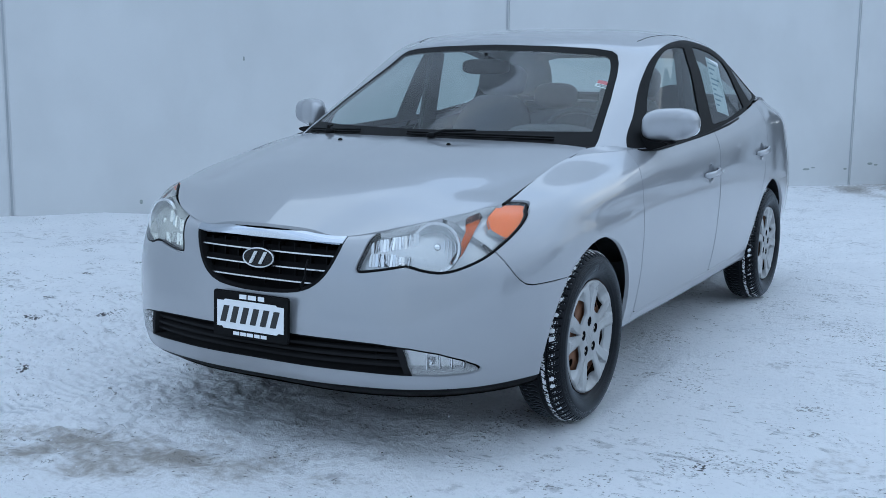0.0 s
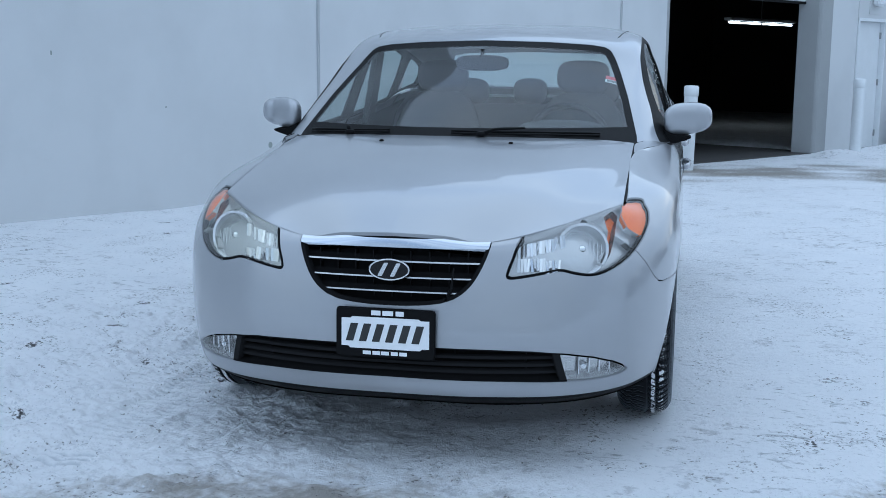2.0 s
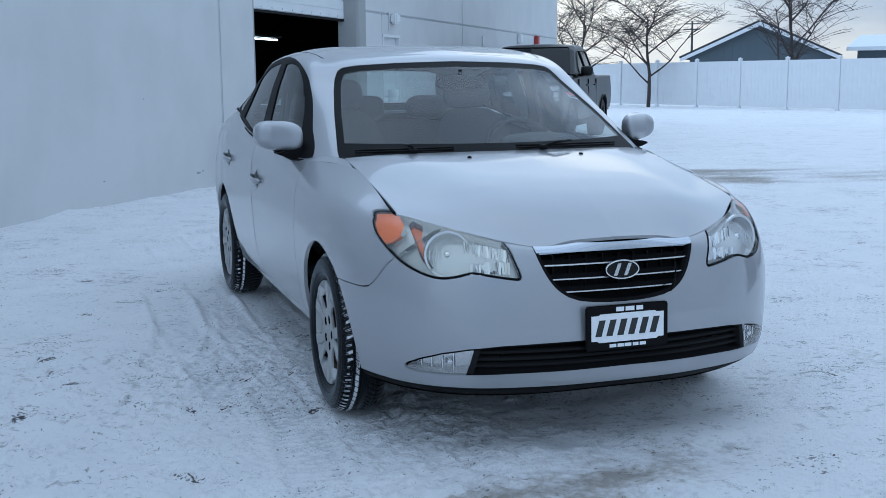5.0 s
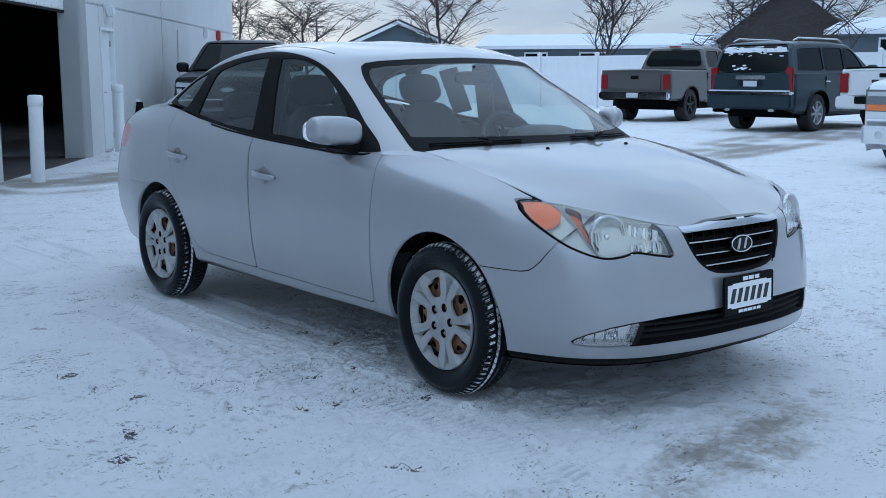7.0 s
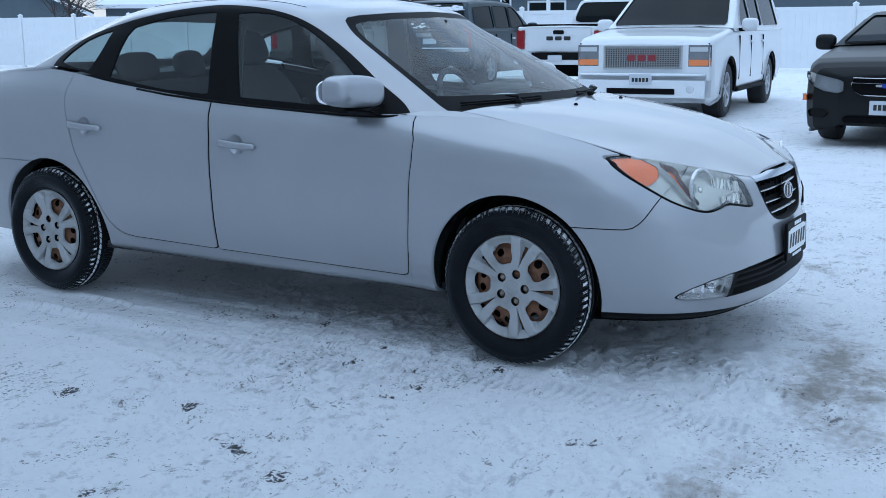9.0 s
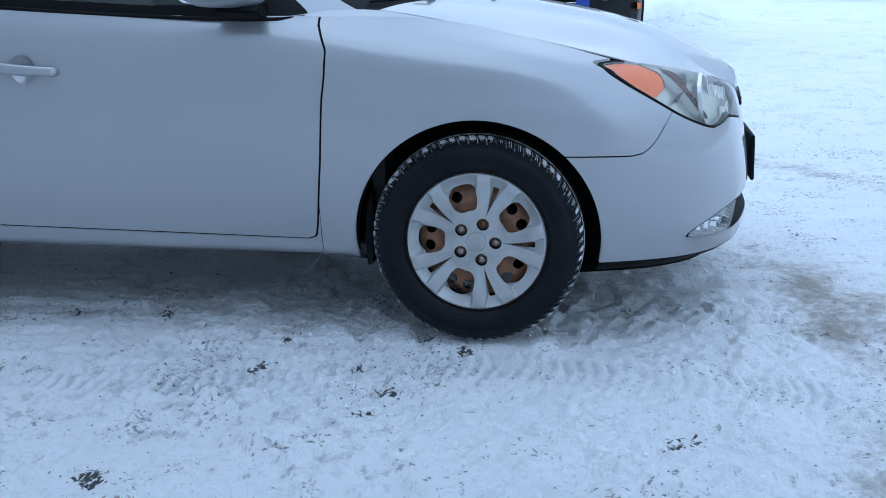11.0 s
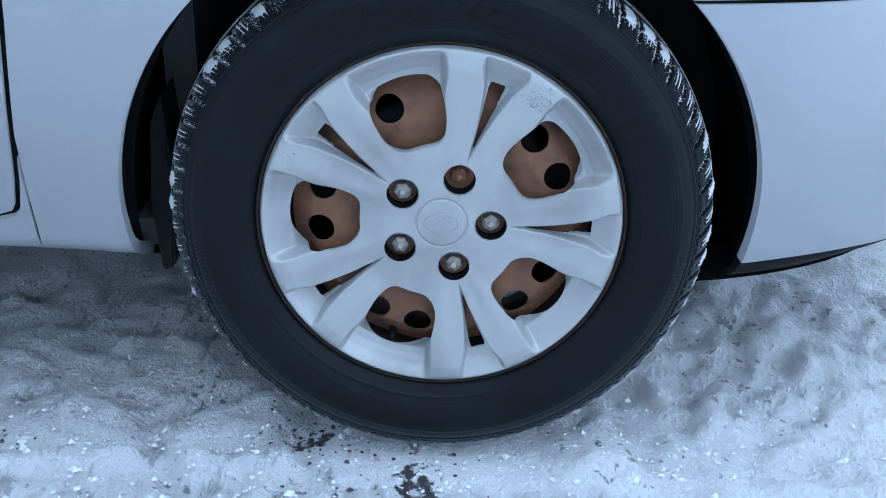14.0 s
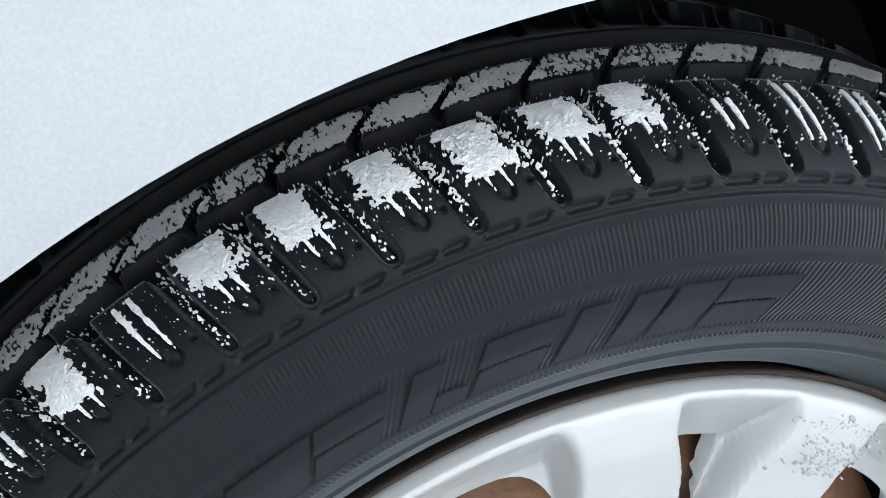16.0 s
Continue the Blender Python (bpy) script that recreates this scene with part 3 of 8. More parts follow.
        h = h - 0.006 * s
    for k, (px, py) in enumerate(FAINT):
        a = k * 2.3
        u, v = (x - px) * math.cos(a) + (y - py) * math.sin(a), (y - py) * math.cos(a) - (x - px) * math.sin(a)
        s = np.clip(1.3 - np.hypot(u / (.06 + .02 * (k % 5)), v / (.03 + .01 * (k % 4))), 0, 1)
        bare = np.maximum(bare, (0.45 + 0.12 * (k % 4)) * s)
        h = h - 0.006 * s
    # streaks pressed along the car's side, between its wheels
    d = np.clip(1 - np.abs(x + .95 + .12 * lattice(y, x, .5, 91)) / .38, 0, 1) * np.clip((y + .1) / .4, 0, 1) * np.clip((2.7 - y) / .4, 0, 1)
    streak = lattice((x + .16 * y) / .026, (y - .1 * x) / .30, 1.0, 92) * lattice((x + .16 * y) / .06, y / .5, 1.0, 93)
    h = h + .020 * d * (streak - .25) * np.clip((.03 - cell) / .015, 0, 1)
    packed = np.maximum(packed, .62 * d * np.clip(1 - 2.2 * streak, 0, 1))
    # greyer snow within the car's outline, fading out along its edges
    box_d = np.maximum(np.abs(x) - 0.82, np.maximum(-0.75 - y, y - 3.4))
    under = np.clip((0.12 - box_d) / 0.3, 0, 1)
    packed = np.maximum(packed, 0.30 * under)
    # loose snow pressed out round the front tyre, and flat seats under all four
    for wx in (-.78, .78):
        for wy in (0, 2.65):
            r = np.maximum(np.abs(x - wx) / 0.13, np.abs(y - wy) / 0.16)
            h = np.where(r < 1.15, h * np.clip((r - 0.85) / 0.3, 0, 1) - 0.002, h)
            h = h + 0.010 * np.clip(1 - np.abs(r - 1.35) / 0.22, 0, 1) * lattice(x, y, 0.045, 70)
    # a ploughed bank along the foot of the fence and a low drift along the wall
    s = (x + 2.52) * 0.5976 + (y - 6.13) * 0.8018
    off = (x + 2.52) * 0.8018 - (y - 6.13) * 0.5976
    drift = np.clip(1 - off / 0.5, 0, 1) * np.clip(off + 0.4, 0, 0.4) / 0.4
    gate = np.clip(np.abs(s - 7.3) - 2.2, 0, 1)
    h = h + 0.03 * drift * gate * (0.4 + lattice(x, y, 0.5, 80)) * (off > -0.4)
    for px, py, rx, ry, tall in ((14.6, 1.2, 1.5, 1.0, .38), (16.8, .2, 2.0, 1.4, .5), (13.4, -1.4, 1.2, .9, .3), (-2.2, 7.2, .8, .3, .05), (4.3, 14.2, .6, .5, .16), (3.2, 12.9, .5, .35, .12)):
        h = h + tall * np.clip(1 - ((x - px) / rx) ** 2 - ((y - py) / ry) ** 2, 0, 1) * (0.5 + 0.7 * lattice(x, y, 0.28, 81) + 0.3 * lattice(x, y, 0.1, 82))
    return h, dirt, bare, packed


def spaced(mid, core, fine, growth, reach):
    out, x, step = [], core, fine
    while x < reach:
        out.append(x)
        step = fine + growth * (x - core)
        x += step
    inner = list(np.arange(-core + fine, core - fine / 2, fine))
    return mid + np.array([-v for v in out[::-1]] + inner + out)


def snow_mat():
    m, n, l, b = mat_new("trodden_snow")
    geo = n.new("ShaderNodeNewGeometry")

    def tex(scale, detail, rough=0.55):
        t = n.new("ShaderNodeTexNoise")
        t.inputs["Scale"].default_value, t.inputs["Detail"].default_value, t.inputs["Roughness"].default_value = scale, detail, rough
        l.new(geo.outputs["Position"], t.inputs["Vector"])
        return t.outputs["Fac"]

    def attr(name):
        t = n.new("ShaderNodeAttribute")
        t.attribute_name = name
        return t.outputs["Fac"]

    def maths(op, a, c, third=None):
        t = n.new("ShaderNodeMath")
        t.operation = op
        for k, v in enumerate((a, c, third)):
            if v is None:
                continue
            if isinstance(v, (int, float)):
                t.inputs[k].default_value = v
            else:
                l.new(v, t.inputs[k])
        return t.outputs[0]

    def ranged(v, lo, hi, a=0.0, c=1.0):
        t = n.new("ShaderNodeMapRange")
        t.interpolation_type = "SMOOTHSTEP"
        for k, w in zip((1, 2, 3, 4), (lo, hi, a, c)):
            t.inputs[k].default_value = w
        l.new(v, t.inputs[0])
        return t.outputs[0]

    def mixed(f, a, c):
        t = n.new("ShaderNodeMix")
        t.data_type = "RGBA"
        l.new(f, t.inputs[0])
        for k, v in ((6, a), (7, c)):
            if isinstance(v, tuple):
                t.inputs[k].default_value = (*v, 1)
            else:
                l.new(v, t.inputs[k])
        return t.outputs[2]

    fine, mid, wide, speck = tex(150, 6, 0.65), tex(26, 6, 0.6), tex(3.0, 5), tex(70, 3)
    snow = mixed(ranged(wide, 0.35, 0.7), (0.90, 0.91, 0.93), (0.95, 0.955, 0.97))
    # grey for pressed snow and for the painted shade of tread grooves
    f = ranged(maths("ADD", attr("packed"), maths("MULTIPLY_ADD", mid, 0.8, -0.4)), 0.28, 0.85)
    snow = mixed(f, snow, (0.66, 0.68, 0.71))
    f = ranged(maths("ADD", attr("dirt"), maths("MULTIPLY_ADD", mid, 0.9, -0.5)), 0.16, 0.8, 0.0, 0.85)
    snow = mixed(f, snow, (0.29, 0.255, 0.21))
    f = ranged(maths("ADD", attr("bare"), maths("MULTIPLY_ADD", speck, 2.4, -1.7)), 0.22, 0.50)
    snow = mixed(f, snow, (0.055, 0.053, 0.055))
    f = ranged(maths("MULTIPLY", speck, ranged(tex(2.2, 4), 0.42, 0.62)), 0.56, 0.66, 0.0, 0.8)
    snow = mixed(ranged(maths("MULTIPLY", tex(11, 5, 0.7), ranged(tex(0.7, 3), 0.4, 0.6)), 0.52, 0.64, 0.0, 0.40), snow, (0.30, 0.30, 0.31))
    snow = mixed(f, snow, (0.10, 0.095, 0.09))
    # fine shading of small hollows and crusts, painted into the snow's colour
    grain_shade = tex(38, 8, 0.72)
    snow = mixed(ranged(maths("ADD", grain_shade, maths("MULTIPLY_ADD", tex(6, 4), 0.5, -0.25)), 0.54, 0.66, 0.0, 0.26), snow, (0.42, 0.44, 0.48))
    # pits and scrapes, drawn out along the ways that cars take
    mp = n.new("ShaderNodeMapping")
    mp.inputs["Rotation"].default_value, mp.inputs["Scale"].default_value = (0, 0, 0.5), (1.0, 2.6, 1.0)
    l.new(geo.outputs["Position"], mp.inputs["Vector"])
    pit = n.new("ShaderNodeTexNoise")
    pit.inputs["Scale"].default_value, pit.inputs["Detail"].default_value, pit.inputs["Roughness"].default_value = 9, 7, 0.72
    l.new(mp.outputs[0], pit.inputs["Vector"])
    snow = mixed(ranged(maths("ADD", pit.outputs["Fac"], maths("MULTIPLY_ADD", tex(1.1, 3), 0.35, -0.17)), 0.595, 0.69, 0.0, 0.65), snow, (0.32, 0.33, 0.35))
    snow = mixed(ranged(maths("ADD", tex(52, 4, 0.62), maths("MULTIPLY_ADD", tex(5.5, 4), 0.6, -0.3)), 0.665, 0.715, 0.0, 0.75), snow, (0.17, 0.165, 0.16))
    l.new(snow, b.inputs["Base Color"])
    b.inputs["Roughness"].default_value, b.inputs["Specular IOR Level"].default_value = 0.6, 0.35
    bp = n.new("ShaderNodeBump")
    bp.inputs["Strength"].default_value, bp.inputs["Distance"].default_value = 1.0, 0.032
    l.new(maths("ADD", maths("MULTIPLY", mid, 0.8), maths("MULTIPLY", fine, 0.45)), bp.inputs["Height"])
    l.new(bp.outputs["Normal"], b.inputs["Normal"])
    return m


snow_m = snow_mat()
gx, gy = spaced(-1.30, 0.80, 0.0080, 0.028, 900), spaced(0.05, 1.10, 0.0080, 0.028, 900)
X, Y = np.meshgrid(gx, gy, indexing="ij")
cell = np.maximum(np.gradient(gx)[:, None], np.gradient(gy)[None, :])
H, DIRT, BARE, PACKED_SHADE = relief(X, Y, cell)
k = np.arange(X.size).reshape(X.shape)
quads = np.stack([k[:-1, :-1], k[1:, :-1], k[1:, 1:], k[:-1, 1:]], -1).reshape(-1, 4)
gm = bpy.data.meshes.new("ground")
gm.vertices.add(X.size)
gm.vertices.foreach_set("co", np.stack([X, Y, H], -1).ravel())
gm.loops.add(quads.size)
gm.loops.foreach_set("vertex_index", quads.ravel())
gm.polygons.add(len(quads))
gm.polygons.foreach_set("loop_start", np.arange(len(quads)) * 4)
gm.polygons.foreach_set("use_smooth", np.ones(len(quads), bool))
gm.update()
for name, values in (("dirt", DIRT), ("bare", BARE), ("packed", PACKED_SHADE)):
    gm.attributes.new(name, "FLOAT", "POINT").data.foreach_set("value", values.ravel())
gm.materials.append(snow_m)
tagged(new("ground", gm), "trodden snow with tyre tracks, dirt and bare dark spots", "ground", kind="structure")

# Loose crumbs of snow and dark grit lying on it.
fresh = simple_mat("snow_crumb", (0.74, 0.755, 0.79), 0.7, bump=0.4, scale=200)
grit_m = simple_mat("grit", (0.05, 0.048, 0.045), 0.8)


def litter(name, spots, sizes, material, label, seed):
    rng = np.random.RandomState(seed)
    base = np.array([(1, 0, 0), (-1, 0, 0), (0, 1, 0), (0, -1, 0), (0, 0, 1), (0, 0, -1)], float)
    tri = np.array([(0, 2, 4), (2, 1, 4), (1, 3, 4), (3, 0, 4), (2, 0, 5), (1, 2, 5), (3, 1, 5), (0, 3, 5)])
    x, y = spots[:, 0], spots[:, 1]
    z = relief(x, y, np.full(len(x), 0.0145))[0]
    co = base[None] * (sizes[:, None, None] * (0.55 + 0.9 * rng.rand(len(x), 6, 1)))
    a = rng.rand(len(x)) * 6.28
    c, s = np.cos(a)[:, None], np.sin(a)[:, None]
    co = np.stack([co[:, :, 0] * c - co[:, :, 1] * s + x[:, None], co[:, :, 0] * s + co[:, :, 1] * c + y[:, None], co[:, :, 2] * 0.7 + z[:, None] + 0.3 * sizes[:, None]], -1)
    me = bpy.data.meshes.new(name)
    me.from_pydata(co.reshape(-1, 3).tolist(), [], (tri[None] + 6 * np.arange(len(x))[:, None, None]).reshape(-1, 3).tolist())
    me.materials.append(material)
    return tagged(new(name, me), label, name.replace("_", " "), kind="stuff")


rng = np.random.RandomState(5)
near = np.column_stack([rng.normal(-1.12, .26, 4200), rng.normal(-.02, .50, 4200)])
wide_ = np.column_stack([rng.uniform(-4.2, 1.6, 2600), rng.uniform(-2.4, 3.2, 2600)])
spots = np.vstack([near, wide_])
spots = spots[lattice(spots[:, 0], spots[:, 1], 0.4, 90) + 0.5 * rng.rand(len(spots)) > 0.62]
litter("snow_crumbs", spots, np.clip(rng.lognormal(-5.95, .4, len(spots)), .002, .0085), fresh, "loose white crumbs of snow lying on the packed snow", 6)
spots = np.vstack([np.array(STEPS)[rng.randint(0, 13, 700)] + rng.normal(0, .05, (700, 2)), np.column_stack([rng.uniform(-4, 2.5, 900), rng.uniform(-2.4, 3, 900)])])
litter("grit", spots, np.clip(rng.lognormal(-6.3, .4, len(spots)), .001, .005), grit_m, "dark grit and gravel scattered over the snow", 7)

# ---- the sedan's shape: feature lines of one half, from the nose's middle round the side to the tail's middle ----
# Car axes: x to its left, y backwards from the front axle, z up from the ground.
BOTTOM = [(0, -.745, .205), (.31, -.735, .205), (.55, -.665, .21), (.70, -.53, .215), (.775, -.40, .22), (.79, -.2, .21), (.78, .15, .22), (.76, .45, .235),
          (.76, 1.0, .238), (.76, 1.5, .24), (.76, 2.1, .245), (.77, 2.65, .255), (.76, 3.1, .27), (.68, 3.35, .27), (.5, 3.46, .27), (0, 3.5, .27)]
LIP = [(0, -.835, .248), (.31, -.815, .248), (.56, -.735, .247), (.725, -.58, .25), (.807, -.385, .245), (.835, -.2, .24), (.83, .15, .25), (.825, .45, .264),
       (.825, 1.0, .267), (.825, 1.5, .27), (.825, 2.1, .275), (.835, 2.65, .28), (.81, 3.1, .30), (.72, 3.38, .31), (.52, 3.51, .31), (0, 3.56, .31)]
SILL = [(0, -.853, .30), (.31, -.832, .30), (.56, -.755, .30), (.735, -.60, .30), (.822, -.40, .31), (.852, -.2, .31), (.85, .15, .30), (.842, .45, .305),
        (.842, 1.0, .305), (.842, 1.5, .305), (.842, 2.1, .315), (.85, 2.65, .35), (.83, 3.1, .38), (.745, 3.40, .40), (.54, 3.535, .40), (0, 3.59, .40)]
LOWER = [(0, -.855, .41), (.31, -.835, .41), (.56, -.765, .405), (.745, -.605, .40), (.838, -.41, .41), (.868, -.2, .42), (.872, .15, .42), (.868, .45, .42),
         (.868, 1.0, .42), (.868, 1.5, .42), (.868, 2.1, .43), (.872, 2.65, .46), (.848, 3.1, .48), (.765, 3.42, .5), (.55, 3.56, .5), (0, 3.615, .5)]
WAIST = [(0, -.838, .56), (.31, -.815, .56), (.56, -.745, .565), (.75, -.595, .57), (.845, -.41, .575), (.880, -.2, .58), (.888, .15, .58), (.887, .45, .58),
         (.887, 1.0, .58), (.887, 1.5, .58), (.887, 2.1, .59), (.885, 2.65, .62), (.86, 3.1, .64), (.77, 3.42, .65), (.55, 3.56, .65), (0, 3.61, .65)]
SHOULDER = [(0, -.812, .68), (.31, -.787, .68), (.56, -.71, .69), (.74, -.555, .70), (.832, -.39, .71), (.872, -.2, .73), (.885, .15, .74), (.888, .45, .75),
            (.892, 1.0, .76), (.893, 1.5, .77), (.89, 2.1, .79), (.88, 2.65, .82), (.845, 3.1, .84), (.75, 3.40, .84), (.53, 3.53, .84), (0, 3.58, .84)]
CROWN = [(0, -.798, .745), (.31, -.768, .722), (.545, -.665, .765), (.71, -.50, .80), (.775, -.37, .805), (.81, -.2, .845), (.838, .15, .885), (.862, .45, .90),
         (.873, 1.0, .915), (.874, 1.5, .935), (.868, 2.1, .985), (.845, 2.65, 1.03), (.79, 3.1, 1.03), (.70, 3.36, 1.03), (.5, 3.5, 1.03), (0, 3.56, 1.03)]
BELT = [(0, -.785, .755), (.31, -.752, .733), (.54, -.63, .787), (.675, -.475, .826), (.705, -.42, .83), (.70, -.2, .885), (.705, .15, .953), (.80, .45, .965),
        (.842, 1.0, .972), (.842, 1.5, 1.0), (.825, 2.1, 1.06), (.775, 2.65, 1.125), (.70, 3.1, 1.10), (.62, 3.33, 1.09), (.45, 3.45, 1.085), (0, 3.5, 1.085)]
# Greenhouse: from the windscreen's middle round the side glass to the rear window's middle.
GLASS_FOOT = [(0, .10, 1.0), (.35, .17, .995), (.62, .31, .985), (.745, .42, .975), (.832, .62, .962), (.838, 1.0, .972), (.838, 1.5, 1.0), (.82, 2.1, 1.06),
              (.765, 2.6, 1.14), (.66, 2.95, 1.12), (.4, 3.08, 1.11), (0, 3.12, 1.11)]
GLASS_LOW = [(0, .40, 1.155), (.33, .45, 1.15), (.555, .575, 1.135), (.69, .66, 1.125), (.775, .85, 1.13), (.79, 1.05, 1.13), (.79, 1.5, 1.15), (.77, 2.1, 1.18),
             (.715, 2.58, 1.20), (.60, 2.83, 1.19), (.37, 2.93, 1.19), (0, 2.96, 1.19)]
GLASS_HIGH = [(0, .70, 1.295), (.31, .75, 1.29), (.52, .86, 1.28), (.635, .92, 1.275), (.70, 1.02, 1.29), (.725, 1.2, 1.30), (.73, 1.5, 1.315), (.71, 2.1, 1.315),
              (.65, 2.45, 1.30), (.54, 2.62, 1.30), (.34, 2.70, 1.30), (0, 2.73, 1.30)]
DRIP = [(0, .94, 1.408), (.30, .97, 1.40), (.50, 1.03, 1.385), (.59, 1.10, 1.38), (.63, 1.22, 1.405), (.645, 1.35, 1.42), (.65, 1.6, 1.43), (.635, 2.0, 1.415),
        (.58, 2.22, 1.40), (.50, 2.32, 1.40), (.32, 2.40, 1.405), (0, 2.43, 1.41)]
ROOF_SIDE = [(0, 1.02, 1.428), (.28, 1.05, 1.42), (.46, 1.12, 1.415), (.52, 1.2, 1.42), (.53, 1.32, 1.44), (.535, 1.42, 1.45), (.54, 1.62, 1.458), (.52, 1.95, 1.45),
             (.48, 2.12, 1.44), (.42, 2.2, 1.435), (.28, 2.27, 1.435), (0, 2.3, 1.435)]
ROOF_MID = [(0, 1.12, 1.448), (0, 1.16, 1.455), (0, 1.22, 1.463), (0, 1.3, 1.47), (0, 1.42, 1.477), (0, 1.5, 1.48), (0, 1.65, 1.482), (0, 1.9, 1.478),
            (0, 2.0, 1.472), (0, 2.08, 1.466), (0, 2.15, 1.46), (0, 2.2, 1.455)]
# Bonnet: from its front edge back to the screen, line by line from the middle outwards.
BONNET_MID = [(0, -.785, .757), (0, -.62, .845), (0, -.4, .917), (0, -.15, .968), (0, .07, 1.0), (0, .12, 1.005)]
BONNET_IN = [(.155, -.773, .751), (.16, -.61, .843), (.165, -.4, .915), (.17, -.15, .965), (.175, .085, .998), (.175, .13, 1.003)]
BONNET_CREASE = [(.31, -.752, .735), (.345, -.58, .838), (.39, -.4, .898), (.42, -.15, .950), (.44, .14, .993), (.44, .19, .998)]
BONNET_OUT = [(.50, -.655, .777), (.535, -.52, .829), (.56, -.36, .870), (.58, -.13, .924), (.595, .21, .984), (.595, .26, .99)]
BONNET_EDGE = [(.695, -.438, .830), (.703, -.37, .846), (.70, -.2, .885), (.70, -.0, .925), (.70, .24, .968), (.70, .31, .978)]

body_p = loft([BOTTOM, LIP, SILL, LOWER, WAIST, SHOULDER, CROWN, BELT], 26, 14)
cabin_p = loft([GLASS_FOOT, GLASS_LOW, GLASS_HIGH, DRIP, ROOF_SIDE, ROOF_MID], 24, 16)
bonnet_p = loft([BONNET_MID, BONNET_IN, BONNET_CREASE, BONNET_OUT, BONNET_EDGE], 20, 14, (False, False))

# ---- the sedan: panels cut from its skin ----
body = Sheet.grid(body_p[:, ::-1])
cabin = Sheet.grid(cabin_p[:, ::-1])
bonnet = Sheet.grid(bonnet_p)


def side_f(s, outline):
    return outside(s.co[:, [1, 2]], outline)


def front_f(s, outline):
    return outside(s.co[:, [0, 2]], outline)


sedan = thing("sedan", "silver four-door sedan, dusty, parked on snow by a white wall", "car")


def both(name, sheet, material, label="", lip=0.0, thick=0.0, parent=None):
    """The same piece on the car's left and right, each an object of its own."""
    a = sheet_part(name, sheet, material, parent or sedan, label, lip, thick)
    b = sheet_part(name, sheet.flip(), material, parent or sedan, label, lip, thick)
    return a, b


def whole(name, sheet, material, label="", lip=0.0, thick=0.0, parent=None):
    """A piece that runs across the middle."""
    mid = np.abs(sheet.co[:, 0]) < 1e-3
    sheet.no[mid, 0] = 0
    sheet.no[mid] /= np.maximum(np.linalg.norm(sheet.no[mid], axis=1, keepdims=True), 1e-9)
    return sheet_part(name, sheet.plus(sheet.flip()), material, parent or sedan, label, lip, thick)


ARCH_F, ARCH_R = (0.0, 0.317, 0.366), (2.60, 0.322, 0.368)
HEADLIGHT = curve2([(.370, .629), (.43, .636), (.505, .650), (.532, .651), (.572, .640), (.62, .634), (.668, .645), (.722, .677), (.758, .722), (.776, .765),
                    (.774, .797), (.762, .815), (.735, .835), (.60, .835), (.50, .81), (.42, .775), (.393, .735), (.380, .69), (.366, .648)], 6)
GRILLE = np.array([(-.3, .536), (0, .536), (.06, .537), (.117, .541), (.165, .548), (.205, .562), (.235, .582), (.256, .604), (.272, .628), (.288, .66), (.300, .69), (.309, .72), (.312, .80), (-.3, .80)])
INTAKE = np.array([(-.3, .414), (0, .414), (.30, .411), (.45, .407), (.55, .397), (.63, .380), (.69, .357), (.722, .337), (.734, .322), (.725, .311), (.70, .304), (.63, .300), (.55, .303), (.40, .307), (0, .310), (-.3, .310)])
BUMPER = np.array([(-.0, -.2), (-.0, .578), (-.36, .579), (-.445, .578), (-.475, .584), (-.497, .600), (-.515, .622), (-.53, .648), (-.553, .690), (-.60, .76), (-.60, 1.3), (-2, 1.3), (-2, -.2)])
DOOR_F = np.array([(.463, 1.2), (.463, .945), (.434, .875), (.438, .80), (.446, .74), (.458, .55), (.478, .36), (.486, .318), (.505, .308), (.98, .316), (1.50, .323), (1.516, .33), (1.508, .6), (1.506, .845), (1.520, .994), (1.53, 1.2)])
DOOR_R = np.array([(1.535, 1.2), (1.525, .994), (1.511, .845), (1.513, .6), (1.521, .33), (1.54, .324), (2.05, .334), (2.112, .342), (2.16, .362), (2.20, .397), (2.24, .455), (2.285, .55), (2.39, .743), (2.43, .876), (2.448, .94), (2.455, 1.0), (2.44, 1.2)])

# Black strips behind the joints: rubber at the doors, and gap shade given as colour.
for line in (DOOR_F, DOOR_R, BUMPER):
    seal, _ = body.cut(np.maximum(np.maximum(np.maximum(np.abs(side_f(body, line)) - .013, body.co[:, 2] - (.66 if line is BUMPER else 2)), .3 - body.co[:, 0]), np.maximum(.366 - np.hypot(body.co[:, 1], body.co[:, 2] - .317), .368 - np.hypot(body.co[:, 1] - 2.60, body.co[:, 2] - .322))))
    both("joint_seal", seal.shift(-.0065), black_trim)

# Wheel openings.
for cy, cz, r in (ARCH_F, ARCH_R):
    _, body = body.cut(np.hypot(body.co[:, 1] - cy, body.co[:, 2] - cz) - r)
# Front bumper with its openings.
front, rest = body.cut(np.maximum(side_f(body, BUMPER), body.co[:, 1] - 0.0))
lamp, front = front.cut(np.maximum(front_f(front, HEADLIGHT), front.co[:, 1] + 0.3))
_, front = front.cut(front_f(front, HEADLIGHT) - 0.004)
lamp2, rest = rest.cut(np.maximum(front_f(rest, HEADLIGHT), rest.co[:, 1] + 0.3))
lamp = lamp.plus(lamp2)
_, rest = rest.cut(np.maximum(front_f(rest, HEADLIGHT) - 0.004, rest.co[:, 1] + 0.3))
mouth, front = front.cut(np.maximum(front_f(front, GRILLE), front.co[:, 1] + 0.6))
